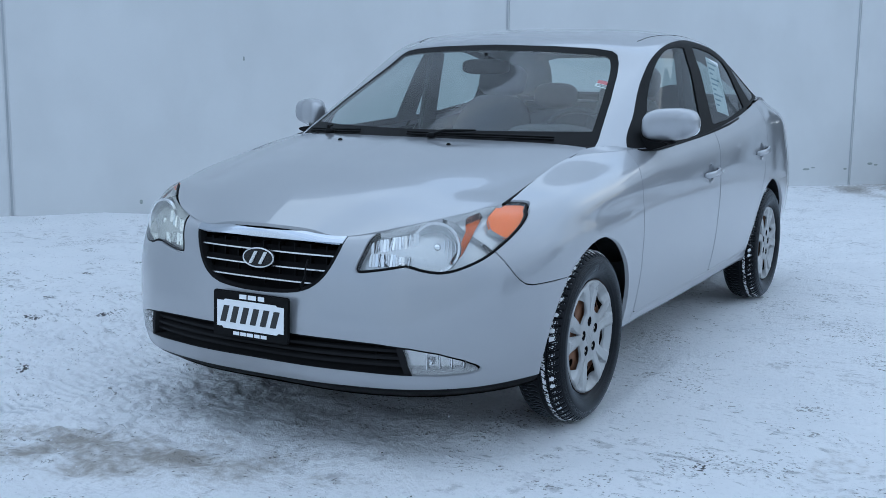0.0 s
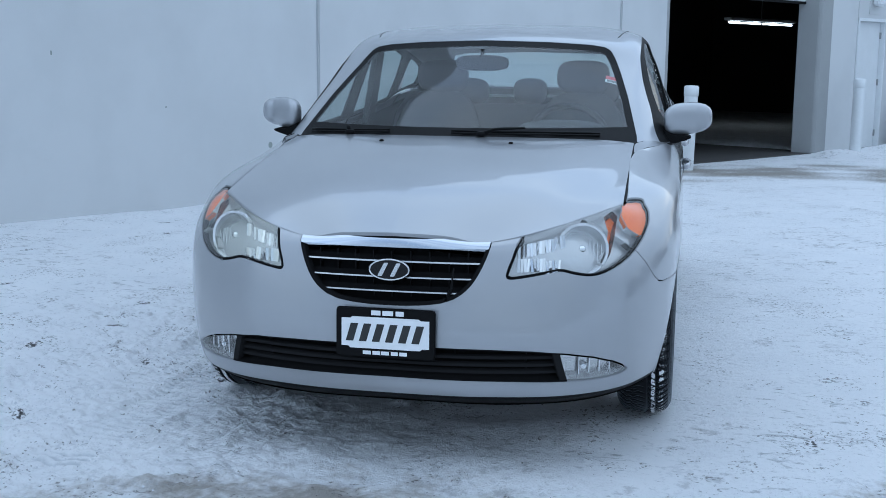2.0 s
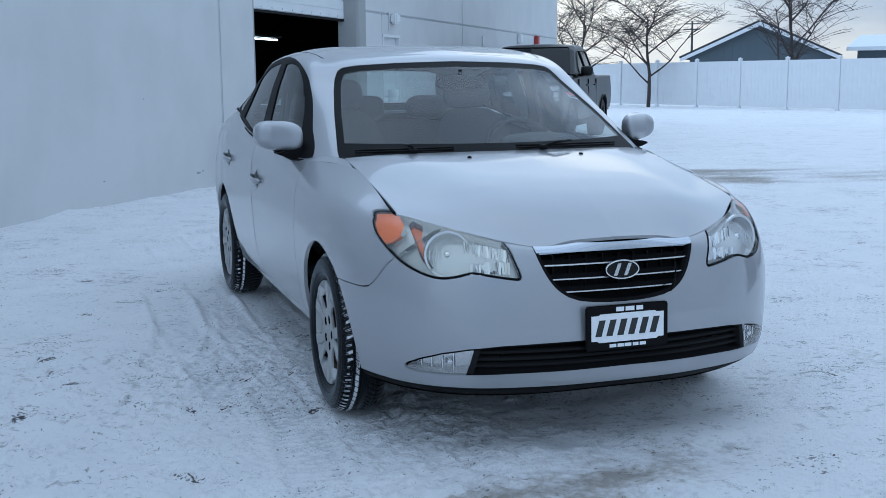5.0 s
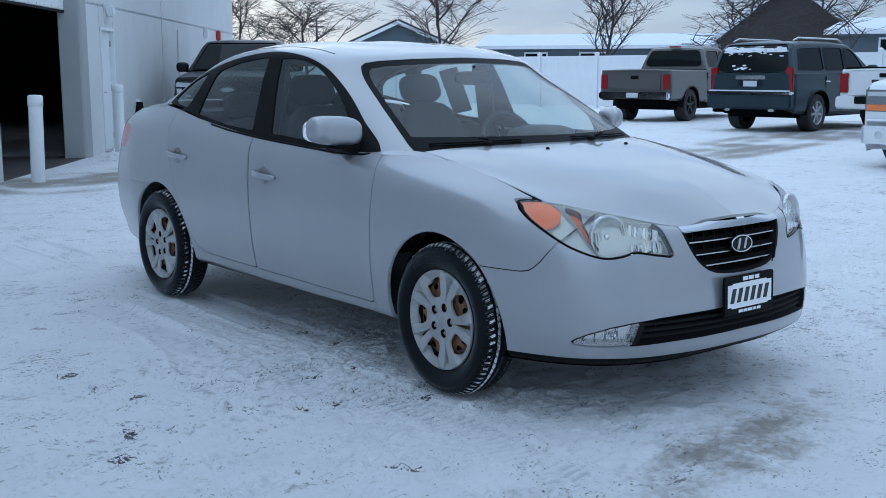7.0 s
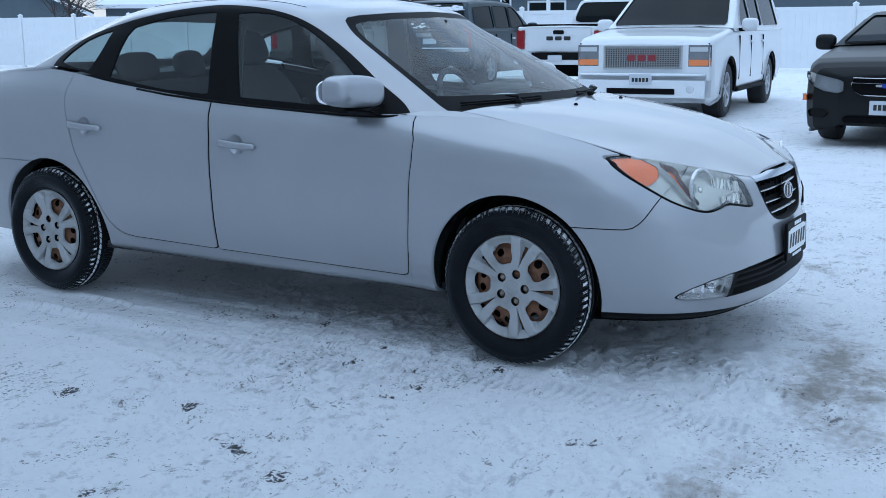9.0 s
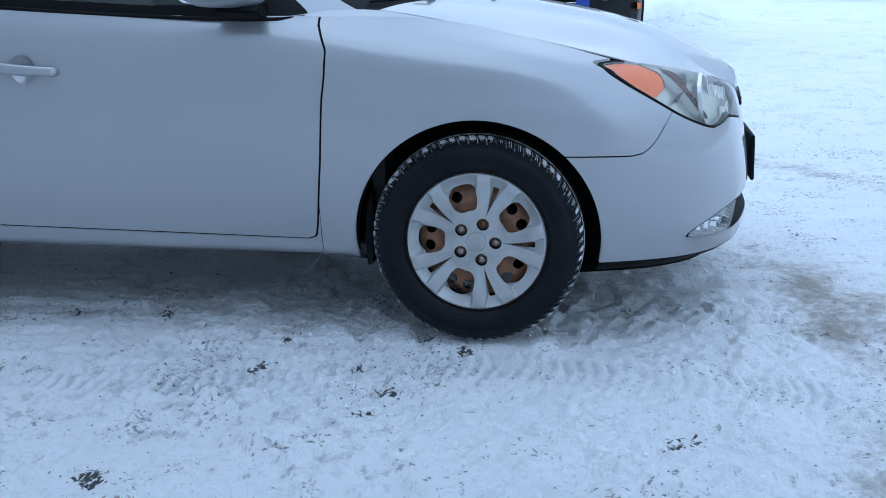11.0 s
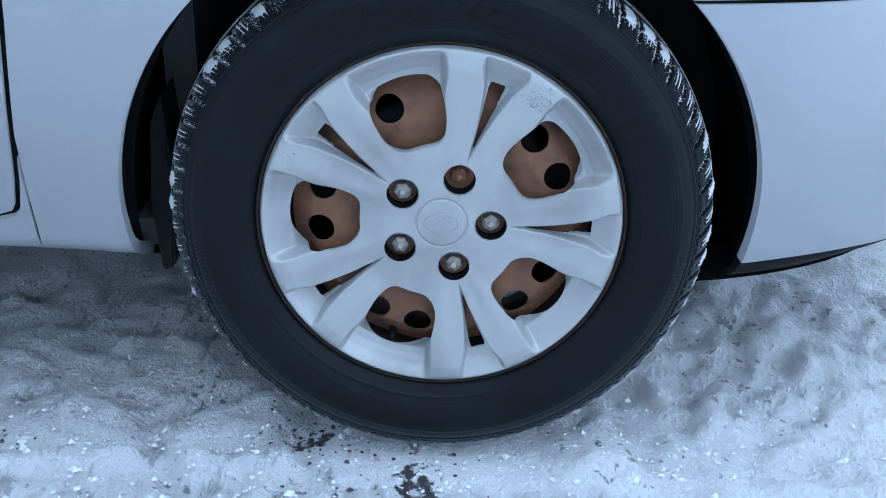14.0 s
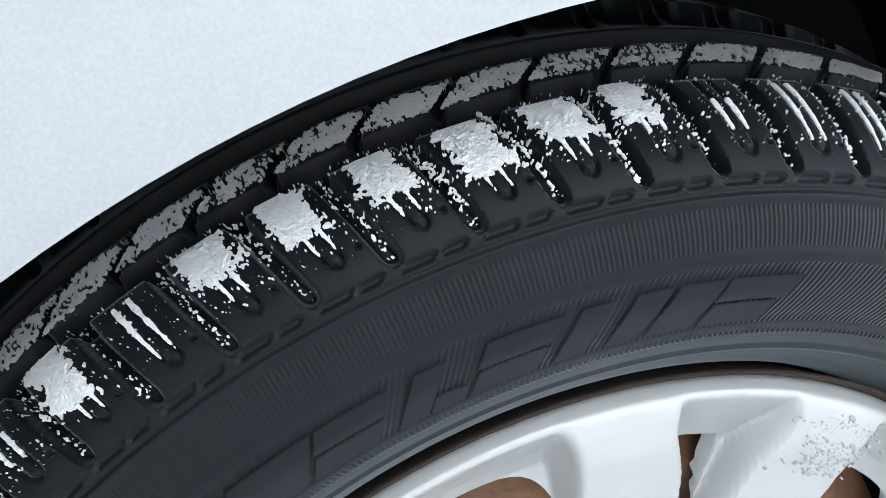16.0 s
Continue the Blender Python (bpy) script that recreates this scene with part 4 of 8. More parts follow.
intake, front = front.cut(np.maximum(front_f(front, INTAKE), front.co[:, 1] + 0.4))
chin, front = front.cut(front.co[:, 2] - 0.256)
front, _ = front.cut(side_f(front, BUMPER) + 0.0024)
bumper = whole("front_bumper", front, silver, "silver painted bumper skin", lip=0.014)
whole("chin_spoiler", chin.cut(chin.co[:, 2] - 0.2535)[0].shift(-0.004), black_trim, "black plastic lower lip", lip=0.01)
# Doors.
door_f, rest = rest.cut(side_f(rest, DOOR_F) + 0.0034)
_, rest = rest.cut(side_f(rest, DOOR_F) - 0.0034)
door_r, rest = rest.cut(side_f(rest, DOOR_R) + 0.0034)
_, rest = rest.cut(side_f(rest, DOOR_R) - 0.0034)
# Holes for the handle cups.
CUPS = [(1.352, .815), (2.312, .86)]
_, door_f = door_f.cut(np.hypot((door_f.co[:, 1] - CUPS[0][0]) / .041, (door_f.co[:, 2] - CUPS[0][1]) / .043) * .04 - .04)
_, door_r = door_r.cut(np.hypot((door_r.co[:, 1] - CUPS[1][0]) / .041, (door_r.co[:, 2] - CUPS[1][1]) / .043) * .04 - .04)
# Wings in front of the doors, and the body side with sill and rear wing behind.
_, rest = rest.cut(side_f(rest, BUMPER) - 0.0024)
wing, rest = rest.cut(rest.co[:, 1] - 0.4685)
wings = both("front_wing", wing, silver, lip=0.016)
_, rest = rest.cut(rest.co[:, 1] - 0.4715)
# A black strip that draws the gap's shade at the sill joint.
sill_gap_shade, _ = body.cut(np.maximum(np.maximum(np.abs(body.co[:, 1] - .470) - .010, body.co[:, 2] - .33), .3 - body.co[:, 0]))
both("joint_seal", sill_gap_shade.shift(-.004), black_trim)
tail_lamp, rest = rest.cut(np.maximum(side_f(rest, np.array([(3.06, .965), (3.13, 1.0), (3.7, 1.03), (3.7, .87), (3.22, .86), (3.11, .90)])), 0.45 - rest.co[:, 0]))
both("tail_light", tail_lamp, red_lens, "red tail light lens", lip=0.02)
quarter, tail = rest.cut(np.minimum(0.672 - rest.co[:, 2], rest.co[:, 1] - 2.7))
both("rear_wing", quarter, silver, lip=0.016)
whole("rear_bumper", tail.cut(tail.co[:, 2] - 0.668)[0], silver, lip=0.016)
doors = [both("front_door", door_f, silver, lip=0.005), both("rear_door", door_r, silver, lip=0.005)]

# Bonnet, boot lid, scuttle and the fillets at the screen's feet.
whole("bonnet", bonnet.cut(bonnet.co[:, 0] - 0.6935)[0], silver, lip=0.014)
for s in (1, -1):
    part("bonnet_seal", add_tube(bmesh.new(), [(s * (min(p[0], .6985) - .0015), p[1], p[2] - .0065) for p in bonnet_p[-1][8::6]], .0048, 6), black_trim, sedan, smoothed=True)
DECK_IN = [(.768, 2.60, 1.138), (.72, 2.84, 1.128), (.64, 2.98, 1.12), (.4, 3.08, 1.11), (0, 3.12, 1.11)]
DECK_OUT = [(.775, 2.65, 1.125), (.70, 3.1, 1.10), (.62, 3.33, 1.09), (.45, 3.45, 1.085), (0, 3.5, 1.085)]
deck = Sheet.grid(loft([DECK_IN, [tuple((np.array(a) + np.array(b)) / 2 + (0, 0, .008)) for a, b in zip(DECK_IN, DECK_OUT)], DECK_OUT], 8, 5))
whole("boot_lid", deck, silver, lip=0.01)
FIL_IN = [(.700, .16, .955), (.702, .31, .978), (.747, .42, .982), (.834, .63, .964)]
FIL_OUT = [(.705, .15, .953), (.742, .31, .962), (.80, .45, .965), (.836, .66, .963)]
both("wing_fillet", Sheet.grid(loft([FIL_IN, FIL_OUT], 8, 4, (False, False))[:, ::-1]).shift(0.001), silver)
SC_FRONT = [(0, .05, .985), (.35, .12, .98), (.60, .24, .968), (.70, .32, .965)]
SC_BACK = [(0, .16, 1.012), (.35, .22, 1.006), (.62, .36, .995), (.735, .43, .985)]
whole("scuttle", Sheet.grid(loft([SC_FRONT, SC_BACK], 8, 4, (True, False))[::-1]), black_trim, "black plastic scuttle panel below the windscreen")

# Greenhouse.
WINDSCREEN = np.array([(-.4, 1.387), (0, 1.387), (.286, 1.380), (.46, 1.370), (.525, 1.360), (.552, 1.345), (.575, 1.31), (.605, 1.25), (.648, 1.15), (.70, 1.0), (.715, .9), (-.4, .9)])
REAR_WINDOW = np.array([(-.4, 1.375), (0, 1.375), (.40, 1.365), (.47, 1.35), (.60, 1.165), (.58, 1.15), (0, 1.145), (-.4, 1.145)])
DAYLIGHT = curve2([(2.655, 1.152), (2.62, 1.205), (2.48, 1.287), (2.18, 1.354), (1.927, 1.394), (1.711, 1.416), (1.543, 1.421), (1.322, 1.401), (1.123, 1.352), (.922, 1.25), (.697, 1.105), (.49, .955), (.6, .8), (2.2, .8), (2.6, 1.10)], 6)
PANES = {"front_window": np.array([(1.470, 1.384), (1.38, 1.388), (1.287, 1.380), (1.19, 1.357), (1.105, 1.324), (1.01, 1.276), (.926, 1.223), (.84, 1.16), (.755, 1.09), (.745, 1.0), (.965, .997), (1.37, 1.018), (1.375, 1.03)]),
         "rear_window": np.array([(2.203, 1.092), (2.195, 1.16), (2.18, 1.23), (2.155, 1.29), (2.125, 1.326), (1.90, 1.368), (1.70, 1.388), (1.596, 1.393), (1.555, 1.026), (1.84, 1.045)]),
         "quarter_window": np.array([(2.60, 1.165), (2.56, 1.212), (2.482, 1.262), (2.38, 1.295), (2.274, 1.315), (2.30, 1.24), (2.351, 1.120), (2.5, 1.142)])}
c = cabin
ws, c = c.cut(np.maximum(front_f(c, WINDSCREEN), c.co[:, 1] - 1.25))
rw, c = c.cut(np.maximum(front_f(c, REAR_WINDOW), 2.1 - c.co[:, 1]))
trim, c = c.cut(np.maximum(side_f(c, DAYLIGHT), 0.45 - c.co[:, 0]))
cabin_shell = c
roof = whole("roof_shell", c, silver, lip=0.008)
frit, ws_glass = ws.cut(-(np.maximum(front_f(ws, WINDSCREEN), ws.co[:, 1] - 1.25)) - 0.026)
low, ws_glass = ws_glass.cut(ws_glass.co[:, 2] - 1.035)
windscreen = whole("windscreen", ws_glass.shift(-0.002), screen_glass, "clear dusty windscreen with a black border")
whole("black_border", frit.plus(low).shift(-0.002), black_trim, parent=windscreen, lip=0.006)
rear_glass = whole("rear_screen", rw.shift(-0.002), side_glass)
t = trim
for name, outline in PANES.items():
    pane, t = t.cut(side_f(t, outline))
    for ob in both(name, pane.shift(-0.006), side_glass):
        ob.visible_shadow = False
both("window_trim", t.shift(-0.001), black_trim, "black window frames and pillars", lip=0.010)
for ob in (windscreen, rear_glass):
    ob.visible_shadow = False

# Black drip mouldings along the roof, and bright strips at the windows' feet.
row = cabin_p[3 * 16 + 8]
for s in (1, -1):
    bm = bmesh.new()
    add_tube(bm, [(s * p[0], p[1], p[2] - 0.0012) for p in row[3 * 24 + 6:8 * 24:6]], 0.003, 6)
    part("drip_moulding", bm, black_trim, sedan, smoothed=True)
    bm = bmesh.new()
    foot = cabin_p[0]
    add_tube(bm, [(s * (p[0] + 0.006), p[1], p[2] - 0.004) for p in foot[3 * 24 + 12:7 * 24:8]], 0.006, 6)
    part("belt_strip", bm, black_trim, sedan, smoothed=True)

# Underbody and wheel housings.
under = Sheet.grid(loft([BOTTOM, [(0, p[1], p[2]) for p in BOTTOM]], 4, 2)[:, ::-1])
whole("underbody", under, dark_plastic)
for cy, cz, r in (ARCH_F, ARCH_R):
    for s in (1, -1):
        bm = bmesh.new()
        rings = []
        for x, rr in ((.785, r + .001), (.78, r + .012), (.56, r + .012), (.56, .02)):
            rings.append([bm.verts.new((s * x, cy + rr * math.cos(a), cz + rr * math.sin(a))) for a in np.linspace(radians(-11), radians(191), 49)])
        for a, b in zip(rings, rings[1:]):
            for k in range(48):
                bm.faces.new((a[k], a[k + 1], b[k + 1], b[k]))
        part("wheel_arch_liner", bm, dark_plastic, sedan, smoothed=False)
# Splash lips behind the front wheels.
for s in (1, -1):
    part("splash_lip", prism([(.330, .215), (.345, .21), (.352, .30), (.345, .40), (.330, .44), (.322, .32)], s * .60, s * .775, "yzx", 0.003), dark_plastic, sedan)

# ---- wheels: axis along local z, outwards; angles run clockwise from the top as seen from outside ----
def polar(r, deg):
    a = np.radians(deg)
    return np.stack([r * np.sin(a), r * np.cos(a)], -1)


def bump01(x, lo, hi):
    t = np.clip((x - lo) / (hi - lo), 0, 1)
    return t * t * (3 - 2 * t)


def turn_diff(deg, centre, step=72.0):
    return (deg - centre + step / 2) % step - step / 2


TYRE_PROFILE = [(.204, .060), (.2095, .0695), (.214, .0755), (.2195, .0805), (.229, .0872), (.243, .0945), (.258, .0975), (.270, .0965), (.2795, .093), (.2865, .0885), (.2935, .0835), (.300, .077),
                (.3062, .069), (.3105, .061), (.3132, .052), (.3150, .040), (.3162, .024), (.3168, .008)]
BLOCKS = 68


def outwards(p):
    """A grid round the axle whose normals point away from the tyre's inside."""
    sh = Sheet.grid(p)
    k = sh.co[:, 2].argmax()
    return sh if sh.no[k, 2] > 0 else Sheet.grid(p[:, ::-1])


def shoulder_place(deg, r, z):
    """Where a point lies on its shoulder block: the share of the block's width, which leans with height, the block's number, and the way up the shoulder."""
    up = np.hypot(np.clip(r - .2935, -.02, 1), np.clip(.0835 - np.abs(z), 0, 1)) * np.where(r > .2935, 1, 0)
    ph = deg / 360 * BLOCKS - .227 + 10 * up
    return ph % 1.0, np.floor(ph), up


def tyre_sheet(res, along):
    """The tyre's skin with its ribs, shoulder blocks, grooves and sipes."""
    prof = curve2(TYRE_PROFILE, along, closed=False)
    inner = prof[::-1][3::4] * (1, -1)
    prof = np.vstack([prof, inner])
    n = BLOCKS * res
    deg = np.arange(n + 1) * 360 / n
    d = np.gradient(prof, axis=0)
    nr, nz = d[:, 1], -d[:, 0]
    size = np.hypot(nr, nz)
    nr, nz = -nr / size, -nz / size
    D, RR = np.meshgrid(deg, prof[:, 0])
    ZZ = np.meshgrid(deg, prof[:, 1])[1]
    depth = np.zeros_like(RR)
    out = ZZ > 0
    u, _, up = shoulder_place(D, RR, ZZ)
    off = np.minimum(u, 1 - u)
    # Lateral grooves between the shoulder blocks, which run out on the sidewall with a rounded foot.
    foot = np.clip((.2965 - RR) / .004, 0, 1)
    lat = 1 - bump01(off + .10 * foot**2, 0.075, 0.125)
    depth += 0.0068 * lat * bump01(RR, .2926, .2950) * (np.abs(ZZ) > .046)
    # A hooked dash at each groove's foot and a short one beside it.
    row = 1 - bump01(np.abs(RR - .2920), .0008, .0014)
    slant = u + 40 * (.2920 - RR)
    dash = ((slant % 1.0) < .40) | (((slant % 1.0) > .50) & ((slant % 1.0) < .80))
    depth += 0.0016 * row * dash * out * (lat < .5)
    # Two sipes in each block, joined to a U above the sidewall, and a small pit beside them.
    leg = 1 - bump01(np.abs(np.abs(u - .5) - .095), .010, .026)
    depth += 0.0020 * leg * bump01(RR, .3002, .3010) * (np.abs(ZZ) > .052)
    bow = np.hypot((u - .5) * .0267, np.clip(RR - .3008, -1, 0) * 1.35)
    depth += 0.0020 * (1 - bump01(np.abs(bow - .0026), .0003, .0007)) * (RR < .3008) * (RR > .2975) * out
    depth += 0.0025 * (1 - bump01(np.hypot((u - .80) * .0267, (RR - .3008) * 1.35), .0006, .0011)) * out
    # Grooves round the tread.
    for c, w in ((.0465, .0035), (.017, .005)):
        depth += 0.007 * (1 - bump01(np.abs(np.abs(ZZ) - c), w, w + .0018))
    # The middle ribs' slanted cuts.
    v = (D / 360 * BLOCKS + ZZ * 28) % 1.0
    depth += 0.0055 * (1 - bump01(np.abs(v - 0.5), 0.05, 0.11)) * (np.abs(ZZ) < .044) * (np.abs(ZZ) > .019)
    # Steps and rings on the sidewall, and the sunk bands of ribs and hatching.
    depth += 0.0012 * (1 - bump01(np.abs(RR - .2890), .0004, .0010)) * out
    depth += 0.0007 * (1 - bump01(RR, .2862, .2868)) * out * (RR > .20)
    depth += 0.0006 * bump01(RR, .2720, .2725) * (1 - bump01(RR, .2848, .2853)) * out
    panel = bump01(D % 360, 320, 320.6) + 1 - bump01(D % 360, 29.4, 30)
    depth += 0.0007 * bump01(RR, .2428, .2433) * (1 - bump01(RR, .2672, .2678)) * out * np.clip(panel, 0, 1)
    depth -= 0.0007 * (1 - bump01(np.abs(RR - .2385), .0004, .0009)) * ((D * 4) % 1.0 < .55) * out
    depth -= 0.0008 * (1 - bump01(np.abs(RR - .2270), .0006, .0012)) * out
    r, z = RR - depth * nr[:, None], ZZ - depth * nz[:, None]
    a = np.radians(deg)[None, :]
    p = np.stack([r * np.sin(a), r * np.cos(a), z], -1)
    return outwards(p)


def shoulder_snow(res):
    """Snow that clings to the outer shoulder blocks, and white lines in their sipes."""
    prof = curve2(TYRE_PROFILE, 14 if res > 20 else 4, closed=False)
    prof = prof[(prof[:, 0] > .2925) & (prof[:, 1] > .019)]
    n = BLOCKS * res
    deg = np.arange(n + 1) * 360 / n
    R, A = np.meshgrid(prof[:, 0], deg, indexing="ij")
    Z = np.meshgrid(prof[:, 1], deg, indexing="ij")[0]
    a = np.radians(A)
    sh = outwards(np.stack([R * np.sin(a), R * np.cos(a), Z], -1))
    r, z = np.hypot(sh.co[:, 0], sh.co[:, 1]), sh.co[:, 2]
    ang = np.degrees(np.arctan2(sh.co[:, 0], sh.co[:, 1])) % 360
    u, blk, up = shoulder_place(ang, r, z)
    dice = lambda q: np.abs(np.sin(blk * 12.9898 + q) * 43758.5453) % 1.0
    rnd, rnd2, rnd3 = dice(4.1), dice(1.7), dice(9.3)
    upper = np.abs((ang + 180) % 360 - 180) < 125

    def rough(k):
        out = np.zeros(len(r))
        out[upper] = [noise.noise(Vector(c) * k) for c in sh.co[upper]]
        return out

    small = rough(1250)
    nz = 0.7 * rough(230) + 0.9 * rough(560) + 0.8 * small
    # a clump on the upper part of a block, ragged below
    low = .3040 + .0035 * rnd2 - .0018 * nz
    side = 0.22 + 0.08 * rnd3 + 0.13 * nz
    patch = np.maximum(np.abs(u - 0.48 - 0.12 * (rnd3 - .5)) - side, (low - r) * 80)
    patch = np.maximum(patch, (0.42 - rnd) * 2)
    patch = np.maximum(patch, (.0505 + .003 * rnd3 - z) * 100)
    # thin dustings that break up into grains, also in the grooves
    grain = 0.98 - 0.45 * nz - 1.3 * small - 0.25 * rnd2 + np.clip((.3015 - r) * 160, 0, 9) + np.clip((.0500 - z) * 300, 0, 9)
    deep = (np.minimum(u, 1 - u) - .07) * 6 + 0.62 - 0.5 * nz - 0.9 * small - 0.5 * (rnd3 - .5) + np.clip((.2960 - r) * 200, 0, 9) + np.clip((.0500 - z) * 300, 0, 9)
    # white lines in the sipes, thinner towards their feet
    wide = 0.012 + 2.2 * np.clip(r - .301, 0, .01) + .012 * nz
    line = (np.abs(np.abs(u - .5) - .095) - wide) * 20
    line = np.maximum(line, np.maximum(.3002 + .0024 * rnd2 - r, r - .3125) * 200 + 0.5 * (rnd3 < 0.15))
    line = np.maximum(line, (.0505 - z) * 100)
    # snow lying along the next row of blocks
    v = (ang / 360 * BLOCKS + z * 28) % 1.0
    strip = np.maximum(np.maximum(np.abs(z - .0345 + .002 * rnd2) - .0066 - .002 * nz, np.where(np.abs(v - .5) < .06, 1.0, -1.0)) * 80, .10 - .45 * rnd3 - .6 * nz - .5 * small)
    strip = np.maximum(strip, (.0215 - z) * 300)
    # most of it lies on the upper half
    low_side = np.clip((np.abs((ang + 180) % 360 - 180) - 50) / 60, 0, 1)
    patch, grain, deep = patch + 0.10 * low_side + (rnd < .6) * low_side, grain + 0.30 * low_side, deep + .35 * low_side
    f = np.minimum(np.minimum(np.minimum(patch, line), np.minimum(grain, strip)), deep)
    # rough, uneven crust: thicker inside the clumps
    lift = .0007 + .0016 * np.clip(-patch * 4, 0, 1) * np.clip(.6 + nz, 0, 1.4) + .0009 * np.clip(-strip / 60, 0, 1) * np.clip(.5 + nz, 0, 1)
    sunk = np.where(np.minimum(u, 1 - u) < .085, .0030, 0) * (patch > 0) * (strip > 0)
    sh = Sheet(sh.co + sh.no * (lift - sunk)[:, None], sh.no, sh.faces)
    snow, _ = sh.cut(f)
    return snow


WINDOW = [(.1715, -10), (.1745, 1), (.1700, 11.5), (.152, 15.5), (.122, 17.5), (.0985, 14.5), (.0935, 1), (.0955, -11), (.114, -17.5), (.145, -16.5), (.163, -14)]


def cover_field(xy, deg0):
    w = curve2([tuple(polar(r, deg0 + d)) for r, d in WINDOW], 6)
    return outside(xy, w)


def slot_field(xy, deg0):
    pts = [(.096, -.35), (.115, -1.3), (.140, -2.3), (.166, -3.2), (.1735, -2.9), (.1735, 2.9), (.166, 3.2), (.140, 2.3), (.115, 1.3), (.096, .35)]
    return outside(xy, np.array([polar(r, deg0 + d) for r, d in pts]))


def cover_sheet(fine):
    """The moulded wheel cover: ten spokes in pairs, scooped towards five windows, with narrow slots between the pairs."""
    rr = np.r_[np.linspace(.0, .02, 4), [.024, .0268, .0276, .0282, .0286, .0296, .0300, .0308, .0314], np.linspace(.034, .06, 12), np.linspace(.063, .2072, 92 if fine else 34)]
    deg = np.arange(0, 360.01, 0.4 if fine else 1.5)
    R, A = np.meshgrid(rr, deg, indexing="ij")
    base = np.interp(R, [0, .0276, .0282, .0300, .0308, .06, .10, .15, .185, .198, .203, .2062, .2072], [.0754, .0750, .0735, .0735, .0746, .0748, .0770, .0815, .0845, .0842, .0828, .0792, .074])
    w = np.abs(turn_diff(A, -16.0))
    s = np.abs(turn_diff(A, 20.0))
    # Scoops between rim and windows, falling inwards, with crisp edges along the spokes.
    half = np.interp(R, [.10, .12, .145, .16, .175, .19, .206], [15.6, 17.6, 16.8, 16.6, 17.2, 17.2, 16.8])
    deep = np.interp(R, [.128, .14, .155, .172, .182, .191, .199, .2045], [.000, .0020, .0110, .0215, .0185, .0125, .0055, .000])
    base = base - deep * (1 - bump01(w, half - 2.6, half))
    half2 = np.interp(R, [.08, .12, .17, .19, .206], [1.0, 2.6, 5.6, 7.8, 8.2])
    deep2 = np.interp(R, [.078, .090, .172, .184, .196, .2045], [0, .004, .0190, .0150, .0075, .000])
    base = base - deep2 * (1 - bump01(s, half2 - 1.4, half2))
    # Each spoke is crowned along its middle.
    spoke = np.minimum(np.abs(turn_diff(A, 5.6)), np.abs(turn_diff(A, 34.6)))
    base = base + 0.0016 * (1 - bump01(spoke, 0, 8)) * bump01(R, .06, .11) * (1 - bump01(R, .185, .203))
    a = np.radians(A)
    p = np.stack([R * np.sin(a), R * np.cos(a), base], -1)
    sh = Sheet.grid(p[:, ::-1])
    for k in range(5):
        _, sh = sh.cut(cover_field(sh.co[:, :2], -16 + 72 * k))
        _, sh = sh.cut(slot_field(sh.co[:, :2], 20 + 72 * k))
        c = polar(.057, 20 + 72 * k)
        _, sh = sh.cut(np.hypot(sh.co[:, 0] - c[0], sh.co[:, 1] - c[1]) - .0180)
    return sh


def steel_sheet(fine):
    """The pressed steel disc behind the cover, with five pairs of round holes."""
    rr = np.linspace(.03, .174, 56 if fine else 18)
    deg = np.arange(0, 360.01, 1.0 if fine else 3.0)
    R, A = np.meshgrid(rr, deg, indexing="ij")
    z = np.interp(R, [.03, .07, .085, .12, .150, .165, .180, .192], [.058, .058, .054, .058, .054, .042, .034, .032])
    a = np.radians(A)
    sh = Sheet.grid(np.stack([R * np.sin(a), R * np.cos(a), z], -1)[:, ::-1])
    for k in range(5):
        for d in (46.7, 68.3):
            if k == 4 and d > 60:
                continue
            c = polar(.142, d + 72 * k)
            _, sh = sh.cut(np.hypot(sh.co[:, 0] - c[0], sh.co[:, 1] - c[1]) - .0165)
    return sh


def hex_nut(deg, tall, z0):
    c = polar(.057, deg)
    bm = bmesh.new()
    add_lathe(bm, [(0, tall), (.0062, tall), (.0102, tall - .003), (.0104, .002), (.0125, 0), (.0125, -.012)], 6, pose(c[0], c[1], z0, 0, 0, deg))
    add_lathe(bm, [(0, tall + .003), (.003, tall + .0028), (.005, tall + .0005)], 12, pose(c[0], c[1], z0))
    return bm


snow_white = simple_mat("clinging_snow", (0.93, 0.94, 0.96), 0.8, bump=0.6, scale=900)
# The wheel that the camera comes close to is modelled more finely than the other three.
fine_mes, plain_mes = [[("tyre", tyre_sheet(*size).mesh("tyre", rubber)), ("snow", shoulder_snow(grain).mesh("snow", snow_white, lip=0.0007)),
                        ("wheel_cover", cover_sheet(fine).mesh("wheel_cover", cover_silver, lip=0.009)), ("steel_disc", steel_sheet(fine).mesh("steel_disc", rust, lip=0.003))]
                       for size, grain, fine in (((32, 9), 76, True), ((10, 4), 10, False))]
rim_me = as_mesh("rim", lathe([(.200, .053), (.2065, .066), (.2098, .0735), (.2116, .0768), (.2104, .0780), (.2080, .0752), (.2040, .066), (.199, .054), (.186, .040), (.178, -.02), (.19, -.07), (.21, -.075)], 96), simple_mat("rim_steel", (0.020, 0.011, 0.008), 0.85, 0.1, bump=0.4, scale=200))
hub_me = as_mesh("brake_drum", lathe([(0, .02), (.13, .02), (.135, .012), (.135, -.06), (0, -.06)], 48), simple_mat("brake_iron", (0.02, 0.018, 0.017), 0.8, 0.3))
